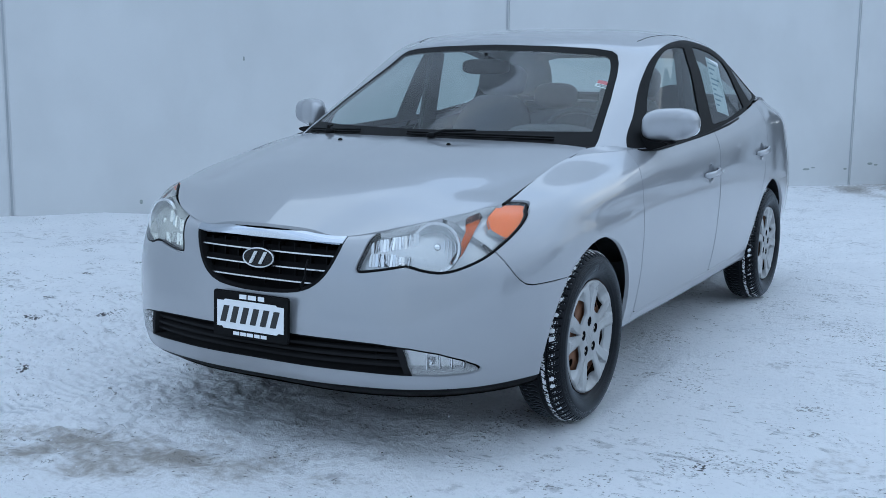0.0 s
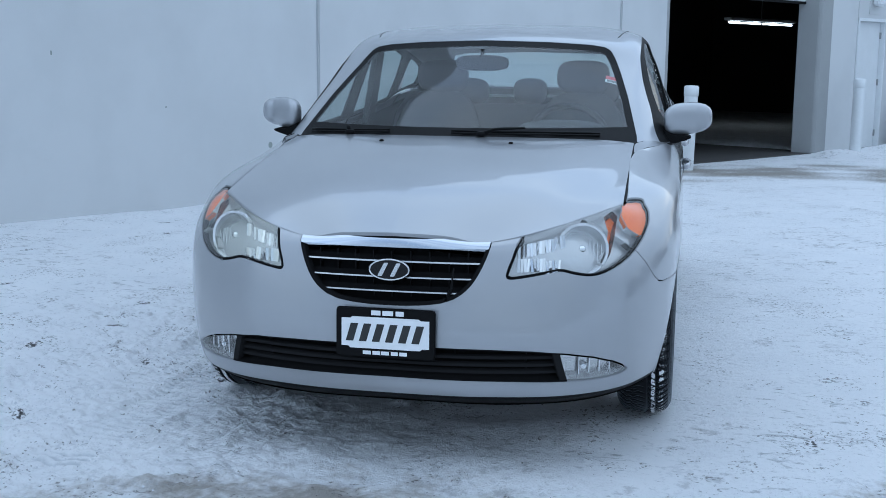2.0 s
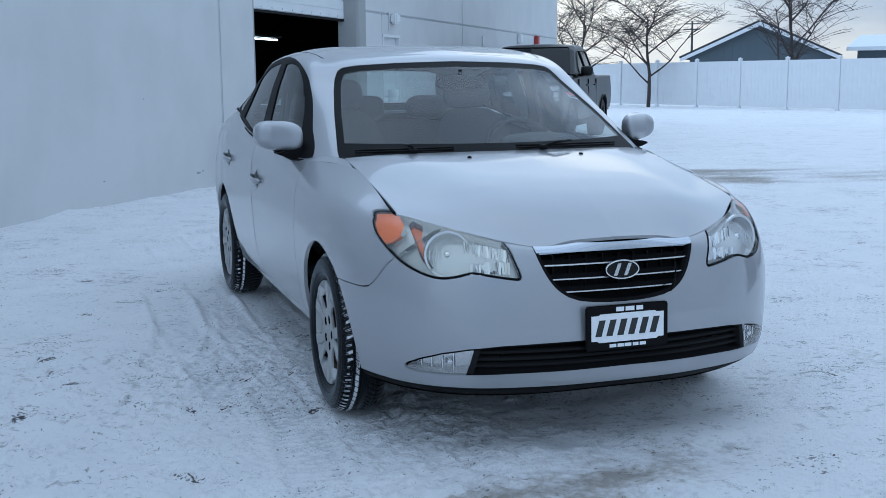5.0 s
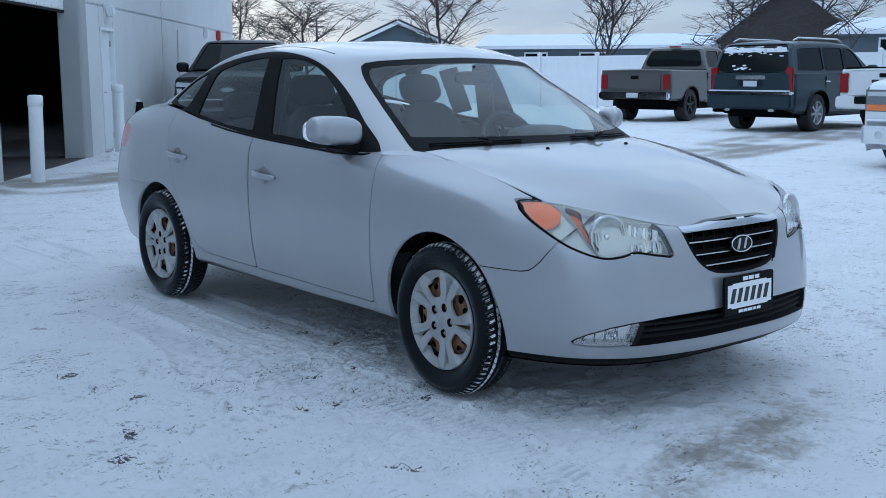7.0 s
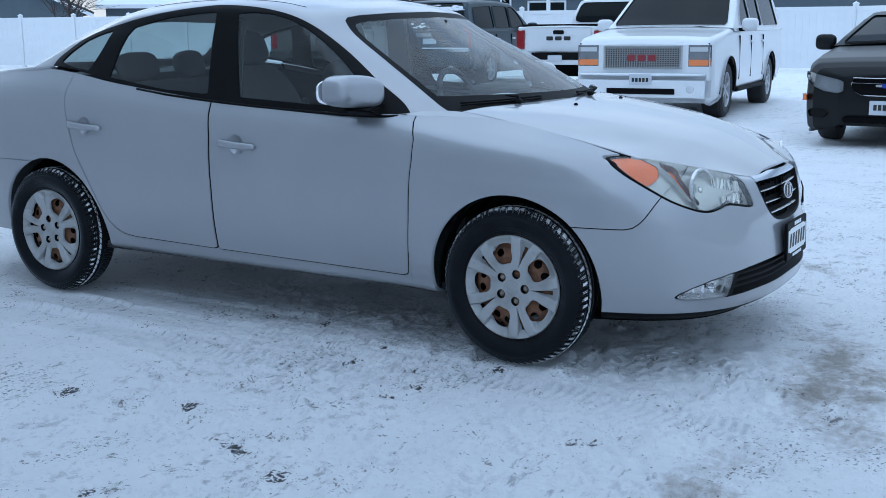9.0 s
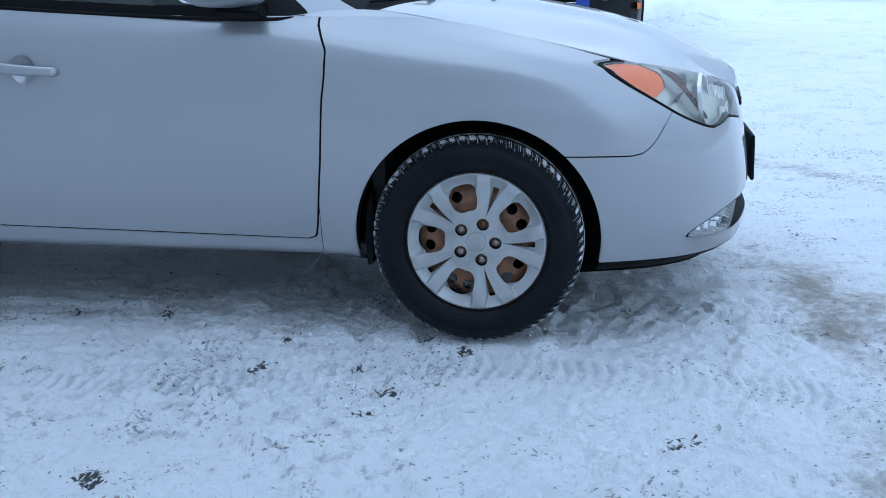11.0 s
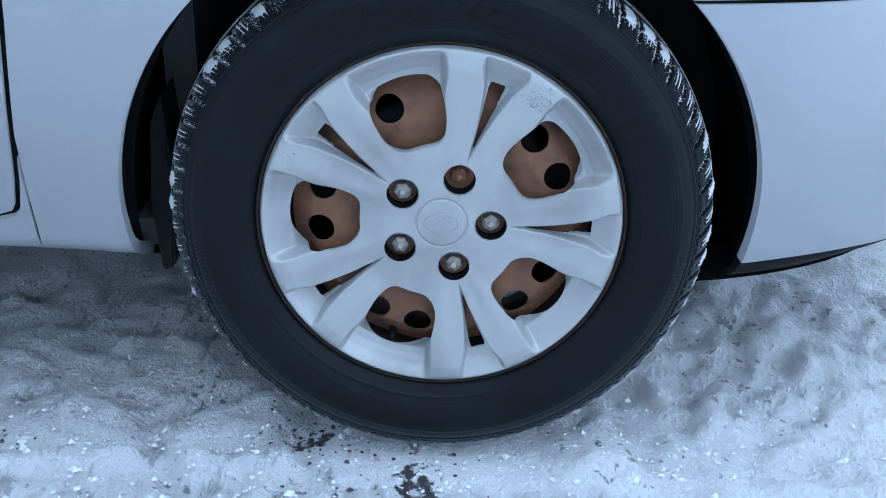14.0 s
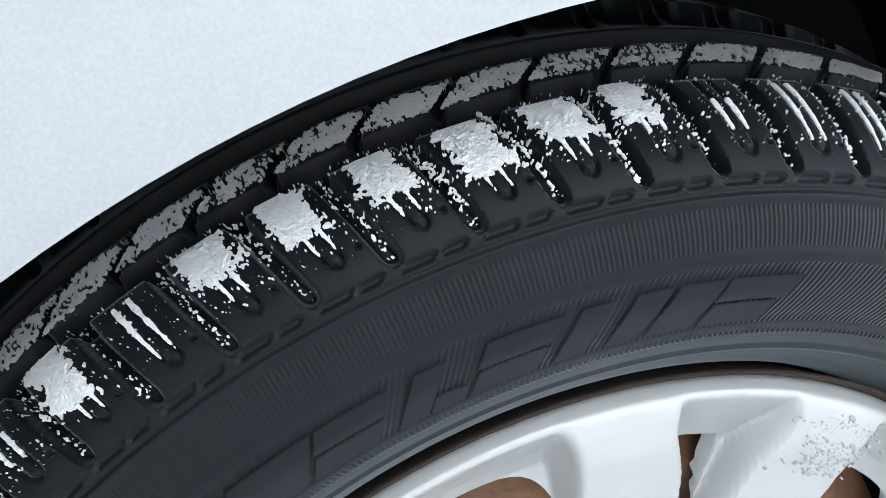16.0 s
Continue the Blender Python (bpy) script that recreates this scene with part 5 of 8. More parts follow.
ring_me = as_mesh("cap_badge", add_tube(bmesh.new(), [(.0195 * math.cos(a), .0115 * math.sin(a), .0756) for a in np.linspace(0, 2 * math.pi, 40)[:-1]], .0008, 6, True), cover_silver)
bar_bm = bmesh.new()
add_prism(bar_bm, [(-.012, -.0035), (-.006, -.0075), (.012, .0035), (.006, .0075)], .0748, .0760, bevel=.0004)
bar_me = as_mesh("badge_bars", bar_bm, cover_silver, False)
nut_chrome, nut_rust = nut_steel, rust
nut_mes = [as_mesh("wheel_nut", hex_nut(20 + 72 * k, .006 if k == 0 else .011, .0585), nut_rust if k == 0 else nut_chrome, False) for k in range(5)]
well_mes = [as_mesh("nut_well", lathe([(.0192, .0745), (.0186, .0750), (.0176, .0730), (.0165, .056), (.009, .052)], 28, pose(*polar(.057, 20 + 72 * k), 0)), black_trim) for k in range(5)]


def sidewall_block(a0, a1, lo, hi, lean):
    """A low raised block on the sidewall between two angles, leaning by some degrees."""
    prof = np.array(TYRE_PROFILE)
    rr = np.linspace(lo, hi, 6)
    rows = []
    for r in rr:
        d = np.linspace(a0, a1, 7) + lean * (r - lo) / (hi - lo)
        z = np.interp(r, prof[:13, 0], prof[:13, 1])
        xy = polar(r, d)
        rows.append(np.column_stack([xy, np.full(7, z)]))
    return outwards(np.array(rows)).shift(.0003)


GLYPHS = [(-28.3, -21.6, .2450, .2632), (-21.0, -15.6, .2450, .2533), (-21.0 + 1.1, -14.4, .2549, .2632), (-13.9, -11.6, .2450, .2632), (-11.4, -8.9, .2450, .2508), (-8.2, -3.0, .2450, .2533),
          (-7.2, -1.6, .2549, .2632), (-1.7, .7, .2450, .2632), (2.4, 5.0, .2450, .2632), (5.6, 9.3, .2450, .2632), (9.9, 15.2, .2450, .2533), (11.0, 16.8, .2549, .2632)]
block_mes = [sidewall_block(a0, a1, lo, hi, 2.5 * (hi - lo) / .0182).mesh("sidewall_block", plain_rubber, lip=.0010) for a0, a1, lo, hi in GLYPHS]
valve_me = as_mesh("valve", lathe([(0, .022), (.0035, .022), (.004, .012), (.005, 0)], 10, pose(*polar(.166, 200), .044)), black_trim)


def cover_scuffs():
    """Small chips and rubbed spots on two spokes of the cover."""
    rng = np.random.RandomState(8)
    bm = bmesh.new()
    for k in range(330):
        far_ = rng.rand() < .82
        d, r = (rng.normal(34.5, 2.6), rng.uniform(.172, .200)) if far_ else (rng.normal(-65, 1.0), rng.normal(.187, .004))
        z = np.interp(r, [.15, .185, .198, .203], [.0815, .0845, .0842, .0828]) + .0012 * (r < .19)
        size = rng.lognormal(-7.65, .5)
        x, y = polar(r, d)
        join(bm, superbox_low((x, y, z), (size, size * rng.uniform(.5, 1), .0011)))
    return bm


def superbox_low(mid, half):
    one = bmesh.new()
    bmesh.ops.create_icosphere(one, subdivisions=1, radius=1)
    for v in one.verts:
        v.co = Vector([mid[q] + v.co[q] * half[q] for q in range(3)])
    return one


scuff_me = as_mesh("paint_scuff", cover_scuffs(), simple_mat("scuffed_plastic", (0.30, 0.31, 0.31), 0.7))


def wheel(x, y, side, spin, steer=0.0, meshes=plain_mes):
    """side: 1 for the car's left; spin: how far the wheel has rolled; steer: how far it is turned, in degrees."""
    m = pose(x, y, 0.317, 0, 0, steer) @ Matrix(((0, 0, side, 0), (side, 0, 0, 0), (0, 1, 0, 0), (0, 0, 0, 1))) @ pose(0, 0, 0, 0, 0, spin)
    w = new("wheel")
    w.parent, w.matrix_basis = sedan, m
    for name, me in (*meshes, ("paint_scuff", scuff_me), ("rim", rim_me), ("brake_drum", hub_me), ("badge_ring", ring_me), ("badge_bar", bar_me), ("valve", valve_me), *[("wheel_nut", me) for me in nut_mes], *[("nut_well", me) for me in well_mes], *[("sidewall_block", me) for me in block_mes]):
        ob = new(name, me)
        ob.parent = w
        if name == "paint_scuff":
            tagged(ob, "grey chips in the cover's silver lacquer", kind="stuff")
        if name == "snow":
            tagged(ob, "snow clinging to the tyre's shoulder blocks", kind="stuff")
    return w


wheel(-.780, 0, -1, 0, -.7, fine_mes)
wheel(.780, 0, 1, 25, -.7)
wheel(-.780, 2.645, -1, 31)
wheel(.780, 2.645, 1, 8)

# ---- the sedan's face: grille, plate, lamps, intake ----
mouth_in, _ = mouth.cut(front_f(mouth, GRILLE) + 0.010)
_, mouth_rim = mouth.cut(front_f(mouth, GRILLE) + 0.012)
grille = new("radiator_grille")
grille.parent = sedan
whole("grille_frame", mouth_rim.shift(-0.002), black_trim, parent=grille, lip=0.03)
whole("grille_back", mouth.shift(-0.045), matt_black, parent=grille)


def band(sheet, lo, hi):
    a, _ = sheet.cut(sheet.co[:, 2] - hi)
    _, a = a.cut(a.co[:, 2] - lo)
    return a


whole("chrome_bar", band(mouth.cut(front_f(mouth, GRILLE) + 0.004)[0], .7135, .7405).shift(0.003), bar_chrome, "bright chrome top bar", lip=0.02, parent=grille)
for z in (.672, .624, .580):
    # each slat: a dark blade with a bright lower edge
    whole("slat", band(mouth_in, z + .002, z + .020).shift(-0.022), matt_black, parent=grille, lip=0.022)
    whole("slat_edge", band(mouth_in, z - .0022, z + .0022).shift(-0.010), dull_chrome, parent=grille, lip=0.012)
for x in np.arange(-.24, .25, .06):
    part("grille_rib", box((x - .002, -.80 + abs(x) * .1, .555), (x + .002, -.765 + abs(x) * .1, .70)), black_trim, grille)
# A broken clip hangs on the grille.
bm = bmesh.new()
add_tube(bm, [(.205, -.832, .66), (.203, -.842, .63), (.200, -.843, .60), (.190, -.846, .575), (.182, -.845, .56)], [.0025, .003, .004, .006, .004], 8)
part("broken_slat_clip", bm, black_trim, grille, "black broken clip hanging loose", smoothed=True)
badge = new("emblem")
badge.parent = sedan
em = pose(0, -.8285, .6465, 80, 0, 0)
oval = [(.063 * math.cos(a), .0315 * math.sin(a)) for a in np.linspace(0, 2 * math.pi, 49)[:-1]]
part("emblem_plate", prism(oval, -.012, 0, m=em), gloss_black, badge)
bm = bmesh.new()
add_tube(bm, [(x, y, .001) for x, y in oval], .0030, 8, True)
bm.transform(em)
part("emblem_ring", bm, dull_chrome, badge, smoothed=True)
bm = bmesh.new()
for x0 in (-.027, .013):
    add_prism(bm, [(x0 - .010, -.021), (x0 + .004, -.021), (x0 + .024, .021), (x0 + .010, .021)], 0, .005, bevel=.0015)
bm.transform(em)
part("emblem_shape", bm, dull_chrome, badge)

# Dealer plate in a black frame.
plate = new("dealer_plate")
plate.parent = sedan
pm = pose(-.001, -.876, .4545, 88, 0, 0)
frame_out = curve2([(-.158, -.072), (-.152, -.078), (.152, -.078), (.158, -.072), (.158, .072), (.152, .078), (-.152, .078), (-.158, .072)], 1)
part("plate_frame", prism([tuple(p) for p in frame_out], -.012, 0, m=pm, bevel=.003), black_trim, plate, "black plate frame with white lettering bars")
part("plate_sheet", prism([(-.140, -.044), (-.118, -.044), (-.112, -.050), (.112, -.050), (.118, -.044), (.140, -.044), (.140, .044), (.112, .044), (.106, .049), (-.106, .049), (-.112, .044), (-.140, .044)], -.002, .0012, m=pm), white_plastic, plate, "white plate sheet with bold black shapes")
# bold slanting strokes
for x0 in (-.126, -.084, -.042, 0, .042, .084):
    part("plate_stroke", prism([(x0, -.028), (x0 + .024, -.028), (x0 + .040, .028), (x0 + .016, .028)], .0008, .0022, m=pm), ink, plate)
for x, w in ((-.058, .026), (-.028, .024), (.0, .026), (.030, .022), (.058, .024)):
    part("lettering_bar", box((x - w / 2, -.069, .0002), (x + w / 2, -.0575, .0012), m=pm), white_plastic, plate)
for x, w in ((-.03, .030), (.008, .034), (.046, .026)):
    part("lettering_bar", box((x - w / 2, .0555, .0002), (x + w / 2, .0705, .0012), m=pm), white_plastic, plate)

# Lower intake with its blades, and the fog lamps in its ends.
FOG_IN = np.array([(.533, .45), (.533, .392), (.556, .303), (.556, .25), (.9, .25), (.9, .45)])
fog, slit = intake.cut(front_f(intake, FOG_IN))
fog, _ = fog.cut(front_f(fog, INTAKE) + 0.006)
air = new("air_intake")
air.parent = sedan
whole("intake_back", intake.shift(-0.07), black_trim, parent=air)
_, slit_rim = slit.cut(front_f(slit, INTAKE) + 0.005)
whole("intake_lip", slit_rim.shift(-0.003), black_trim, parent=air, lip=0.05)
for z in (.332, .356, .381):
    whole("intake_blade", band(slit.cut(front_f(slit, FOG_IN) - 0.006)[1], z - .0045, z + .0045).shift(-0.020), dark_plastic, parent=air, lip=0.03)
for s in (1, -1):
    for x in (.20, .42):
        part("intake_post", box((s * x - .003, -.80 + .10 * x, .312), (s * x + .003, -.77 + .10 * x, .41)), dark_plastic, air)
    one = new("fog_lamp")
    one.parent = sedan
    f = fog if s > 0 else fog.flip()
    sheet_part("fog_bowl", f.shift(-0.040), dull_chrome, one, lip=-0.036)
    for q in range(4):
        fx = .585 + .030 * q
        part("fog_facet", box((s * fx - .0015, -.715 + .9 * (fx - .585), .318), (s * fx + .0015, -.690 + .9 * (fx - .585), .376 - .35 * (fx - .585))), chrome, one)
    sheet_part("fog_lens", f.shift(-0.002), lens_glass, one, "clear fog lamp lens", lip=0.004)
    bezel = slit.cut(front_f(slit, FOG_IN) - 0.020)[0]
    sheet_part("fog_bezel", (bezel if s > 0 else bezel.flip()).shift(-0.004), dark_plastic, one, lip=0.03)
    part("fog_bulb", lathe([(0, .018), (.008, .016), (.010, 0), (.010, -.01)], 16, pose(s * .60, -.705, .347, 90, 0, 0)), chrome, one)


# Headlamps: bowls, reflectors and amber corners behind a clear lens.
def lamp_point(x, z):
    """The place on the lamp's outer skin at this width and height."""
    d = np.hypot(lamp.co[:, 0] - x, lamp.co[:, 2] - z)
    k = d.argmin()
    return lamp.co[k], lamp.no[k]


AMBER = np.array([(.690, .90), (.694, .80), (.718, .762), (.752, .738), (.80, .725), (.85, .76), (.85, .90)])
AMBER_IN = np.array([(.640, .800), (.662, .815), (.682, .80), (.678, .74), (.668, .69), (.648, .655), (.640, .67), (.655, .71), (.657, .76)])
for s in (1, -1):
    one = new("headlamp")
    one.parent = sedan
    side = (lambda q: q) if s > 0 else (lambda q: q.flip())
    inner, _ = lamp.cut(front_f(lamp, HEADLIGHT) + 0.004)
    seal, _ = lamp.cut(-front_f(lamp, HEADLIGHT) - 0.005)
    sheet_part("lens", side(inner), lens_glass if s > 0 else hazed_lens, one, "clear headlamp lens" if s > 0 else "slightly yellowed headlamp lens", lip=0.01).visible_shadow = False
    sheet_part("seal", side(seal).shift(-0.001), black_trim, one, lip=0.02)
    am, back = inner.cut(front_f(inner, AMBER))
    a2, back = back.cut(front_f(back, AMBER_IN))
    sheet_part("amber_corner", side(am).shift(-0.006), amber, one, "orange turn signal reflector", lip=0.015)
    sheet_part("amber_strip", side(a2).shift(-0.030), amber, one, lip=0.01)
    sheet_part("lamp_housing", side(back).shift(-0.030), housing_silver, one, lip=-0.027)
    for x, z, r, deep in ((.590, .712, .074, .054),):
        c, n = lamp_point(x, z)
        v = Vector((s * n[0] * .35, n[1], n[2] * .25)).normalized()
        m = Matrix.Translation(Vector((s * c[0], c[1], c[2])) - v * 0.022) @ v.to_track_quat("Z", "Y").to_matrix().to_4x4()
        prof = [(0.010, -deep), (r * .45, -deep * .86), (r * .75, -deep * .55), (r * .93, -deep * .2), (r, 0), (r + .008, .002), (r + .009, -.01)]
        part("bowl", lathe(prof, 30, m), reflector, one)
        bm = bmesh.new()
        for k in range(-5, 6):
            h = math.sqrt(max(0.0, 1 - (k / 6) ** 2)) * r * .93
            add_box(bm, (k * r / 6 - .0012, -h, -deep * .45), (k * r / 6 + .0012, h * (-.15 if abs(k) < 2 else .4), -deep * .28))
        bm.transform(m)
        part("bowl_rib", bm, chrome, one)
        part("bulb_cap", lathe([(0, -.006), (.010, -.008), (.013, -.016), (.012, -.04)], 20, m), chrome, one, smoothed=True)
    # facets of the inner reflector
    rng = random.Random(11)
    bm = bmesh.new()
    for i in range(15):
        for j in range(2):
            x, z = .400 + .0092 * i, .668 + .045 * j + .0022 * i * j
            c, n = lamp_point(x, z)
            if abs(c[0] - x) + abs(c[2] - z) > .014:
                continue
            v = Vector((s * n[0] * .5 + rng.uniform(-.55, .55), n[1], n[2] * .4 + rng.uniform(-.2, .2))).normalized()
            spot = Matrix.Translation(Vector((s * c[0], c[1], c[2])) - Vector((s * n[0], n[1], n[2])) * .024) @ v.to_track_quat("Z", "Y").to_matrix().to_4x4()
            add_box(bm, (-.0046, -.021, -.002), (.0046, .021, .002), .001, spot)
    part("facet_reflector", bm, chrome, one)
    c, n = lamp_point(.725, .77)
    v = Vector((s * n[0], n[1], n[2]))
    part("signal_bulb", lathe([(0, .006), (.008, .004), (.012, -.004), (.012, -.02)], 16, Matrix.Translation(Vector((s * c[0], c[1], c[2])) - v * 0.018) @ v.to_track_quat("Z", "Y").to_matrix().to_4x4()), dull_chrome, one, smoothed=True)

# Washer jets on the bonnet.
for s in (1, -1):
    bm = bmesh.new()
    add_lathe(bm, [(0, .010), (.006, .009), (.009, .005), (.010, 0), (.010, -.004)], 12, pose(s * .25, .012, .984))
    part("washer_jet", bm, black_trim, sedan, "small black washer nozzle", smoothed=True)

# ---- the sedan: mirrors, handles, wipers, cabin ----
def skin(y, z, reach=0.12):
    """A quadratic patch of the body side near (y, z): x as a function of y and z, and its outward normal."""
    p = body_p.reshape(-1, 3)
    p = p[(np.abs(p[:, 1] - y) < reach) & (np.abs(p[:, 2] - z) < reach) & (p[:, 0] > 0.5)]
    u, v = p[:, 1] - y, p[:, 2] - z
    k = np.linalg.lstsq(np.column_stack([np.ones(len(p)), u, v, u * u, u * v, v * v]), p[:, 0], rcond=None)[0]
    return lambda yy, zz: k[0] + k[1] * (yy - y) + k[2] * (zz - z) + k[3] * (yy - y) ** 2 + k[4] * (yy - y) * (zz - z) + k[5] * (zz - z) ** 2


def superbox(mid, half, power=4.0, nu=32, nv=18, warp=None):
    """A rounded body between a box and an ellipsoid."""
    one = bmesh.new()
    rows = []
    f = lambda w: math.copysign(abs(w) ** (2 / power), w)
    for j in range(1, nv):
        b = -math.pi / 2 + math.pi * j / nv
        row = []
        for i in range(nu):
            a = 2 * math.pi * i / nu
            p = Vector((f(math.cos(b)) * f(math.cos(a)), f(math.cos(b)) * f(math.sin(a)), f(math.sin(b))))
            p = Vector([p[q] * half[q] for q in range(3)])
            if warp:
                p = Vector(warp(p))
            row.append(one.verts.new(p + Vector(mid)))
        rows.append(row)
    for r, s in zip(rows, rows[1:]):
        for i in range(nu):
            one.faces.new((r[i], r[(i + 1) % nu], s[(i + 1) % nu], s[i]))
    one.faces.new(rows[0][::-1])
    one.faces.new(rows[-1])
    return one


for (name_y0, name_y1, hz, rise), pair in zip(((1.238, 1.445, .815, .012), (2.195, 2.42, .86, .014)), doors):
    my = (name_y0 + name_y1) / 2
    f = skin(my, hz)
    for ob, s in zip(pair, (1, -1)):
        # cup
        bm = bmesh.new()
        cy, cz = CUPS[0 if my < 2 else 1]
        rows = []
        for k in range(12):
            r = 1.16 - 1.16 * k / 11
            deep = -.0014 if r > 1 else .024 * (1 - r**2.6)
            rows.append([bm.verts.new((s * (f(cy + .041 * r * math.cos(a), cz + .043 * r * math.sin(a)) - deep), cy + .041 * r * math.cos(a), cz + .043 * r * math.sin(a))) for a in np.linspace(0, 2 * math.pi, 41)[:-1]])
        for a, b in zip(rows, rows[1:]):
            for k in range(40):
                bm.faces.new((a[k], a[(k + 1) % 40], b[(k + 1) % 40], b[k]))
        bmesh.ops.recalc_face_normals(bm, faces=bm.faces[:])
        part("handle_cup", bm, silver, ob, smoothed=True)
        # bar
        bm = bmesh.new()
        for k in range(25):
            u = k / 24
            y = name_y0 + (name_y1 - name_y0) * u
            z = hz + rise * (u - .5)
            lift = .004 + .026 * math.sin(math.pi * min(1, max(0, u * 1.0))) ** .5
            tall = .0135 + .004 * u - (.006 if k in (0, 24) else 0)
            row = [bm.verts.new((s * (f(y, z) + lift + .008 * math.cos(a)), y, z + tall * math.sin(a))) for a in np.linspace(0, 2 * math.pi, 17)[:-1]]
            if k:
                for q in range(16):
                    bm.faces.new((last[q], last[(q + 1) % 16], row[(q + 1) % 16], row[q]))
            else:
                bm.faces.new(row[::-1])
            last = row
        bm.faces.new(last)
        bmesh.ops.recalc_face_normals(bm, faces=bm.faces[:])
        part("door_handle", bm, silver, ob, "silver pull handle", smoothed=True)
        if s == 1 and my < 2:
            part("lock_barrel", lathe([(0, .004), (.006, .004), (.007, 0)], 16, pose(f(my, hz) + .034, name_y1 - .02, hz + .004, 0, 90, 0)), dull_chrome, ob)

def mirror_warp(p):
    u = (p[0] + .10) / .20
    k = 1.0 - .22 * u**2.2
    y = min(p[1] * (1.0 if p[1] > 0 else .95), .052)
    return (p[0], y + .75 * p[0] - .9 * max(0, p[0] - .04), p[2] * (k if p[2] < 0 else 1.0 - .10 * u**3) + .010 * u)


for s in (1, -1):
    flip = Matrix.Diagonal((s, 1, 1, 1))
    bm = superbox((.900, .722, 1.053), (.100, .072, .069), 3.0, 44, 24, mirror_warp)
    bm.transform(flip)
    bmesh.ops.recalc_face_normals(bm, faces=bm.faces[:])
    house_ = part("door_mirror", bm, silver, sedan, "silver painted mirror shell", smoothed=True)
    bm = superbox((.905, .777, 1.056), (.080, .004, .052), 3.2, 32, 10, lambda p: (p[0], p[1] + .62 * p[0], p[2]))
    bm.transform(flip)
    part("mirror_glass", bm, chrome, house_, smoothed=True)
    bm = bmesh.new()
    add_prism(bm, [(.800, 1.02), (.835, 1.0), (.89, .995), (.92, .985), (.89, .972), (.845, .958), (.802, .955)], .615, .745, "xzy", .006)
    bm.transform(flip)
    bmesh.ops.recalc_face_normals(bm, faces=bm.faces[:])
    part("mirror_foot", bm, black_trim, house_, smoothed=False)

# Wipers.
GLASS_A = np.array(GLASS_FOOT[:4]) * .89 + np.array(GLASS_LOW[:4]) * .11


def on_glass(x, up=0.012, rise=0.0):
    a = abs(x)
    p = [np.interp(a, GLASS_A[:, 0], GLASS_A[:, q]) for q in (1, 2)]
    return (x, p[0] + rise * .88 - up * .45, p[1] + rise * .45 + up * .9)


for x0, x1, px, wiper_label in ((-.0, .56, .12, "long black wiper"), (-.64, -.26, -.43, "short black wiper")):
    w = thing("windscreen_wiper", "", "")
    w.parent = sedan
    pts = [on_glass(x, .012, .02 * abs(x - px) - .01) for x in np.linspace(x0, x1, 14)]
    bm = bmesh.new()
    add_tube(bm, pts, .0042, 8)
    add_tube(bm, [(p[0], p[1] - .004, p[2] - .009) for p in pts], .0035, 6)
    part("blade", bm, black_trim, w, smoothed=True)
    mid = on_glass((x0 + x1) / 2, .026, .0)
    foot = (px, on_glass(px)[1] - .045, on_glass(px)[2] - .012)
    bm = bmesh.new()
    add_tube(bm, [foot, (foot[0] + .35 * (mid[0] - foot[0]), foot[1] - .002, foot[2] + .02), mid], [.008, .0065, .004], 8)
    join(bm, superbox(foot, (.02, .015, .011), 2.6, 20, 10))
    part("arm", bm, black_trim, w, smoothed=True)

# Cabin: lining, dashboard, steering wheel, seats, mirror.
whole("headliner", cabin_shell.shift(-0.022), liner_cloth, "light grey cloth roof lining")
both("door_lining", door_f.shift(-0.05), dash_vinyl)
both("door_lining", door_r.shift(-0.05), dash_vinyl)
part("cabin_floor", box((-.76, .30, .24), (.76, 2.9, .275)), dash_vinyl, sedan)
part("bulkhead", box((-.70, .30, .27), (.70, .34, .93)), dash_vinyl, sedan)
part("parcel_shelf", box((-.62, 2.46, 1.06), (.62, 2.95, 1.09), .01), dash_vinyl, sedan, "dark grey parcel shelf")
part("rear_bulkhead", box((-.72, 2.62, .27), (.72, 2.66, 1.06)), dash_vinyl, sedan)
dash_line = curve2([(.36, .955), (.50, .985), (.66, .995), (.78, .97), (.84, .92), (.83, .78), (.80, .60), (.50, .60), (.36, .70)], 5)
dash_part = part("dashboard", prism([tuple(p) for p in dash_line], -.64, .64, "yzx", .01), dash_vinyl, sedan, "dark grey moulded dashboard", smoothed=True)
part("instrument_hood", superbox((.37, .70, 1.0), (.19, .13, .045), 2.5), dash_vinyl, dash_part, smoothed=True)
part("passenger_paper", box((.02, .42, .992), (.22, .56, .995), 0, pose(0, 0, 0.006, 0, 0, 6)), paper, sedan, "white paper lying on the dashboard")
steer = thing("steering_wheel", "", "", m=pose(.37, .93, .93, 66, 0, 0))
steer.parent = sedan
bm = bmesh.new()
add_tube(bm, [(.182 * math.cos(a), .182 * math.sin(a), 0) for a in np.linspace(0, 2 * math.pi, 41)[:-1]], .0155, 10, closed=True)
part("rim", bm, dash_vinyl, steer, smoothed=True)
bm = superbox((0, -.01, -.02), (.075, .06, .03), 3)
for a in (0, 180, 240, 300):
    add_tube(bm, [(.05 * math.cos(radians(a)), .05 * math.sin(radians(a)), -.015), (.175 * math.cos(radians(a)), .175 * math.sin(radians(a)), 0)], .013, 8)
part("hub", bm, dash_vinyl, steer, smoothed=True)


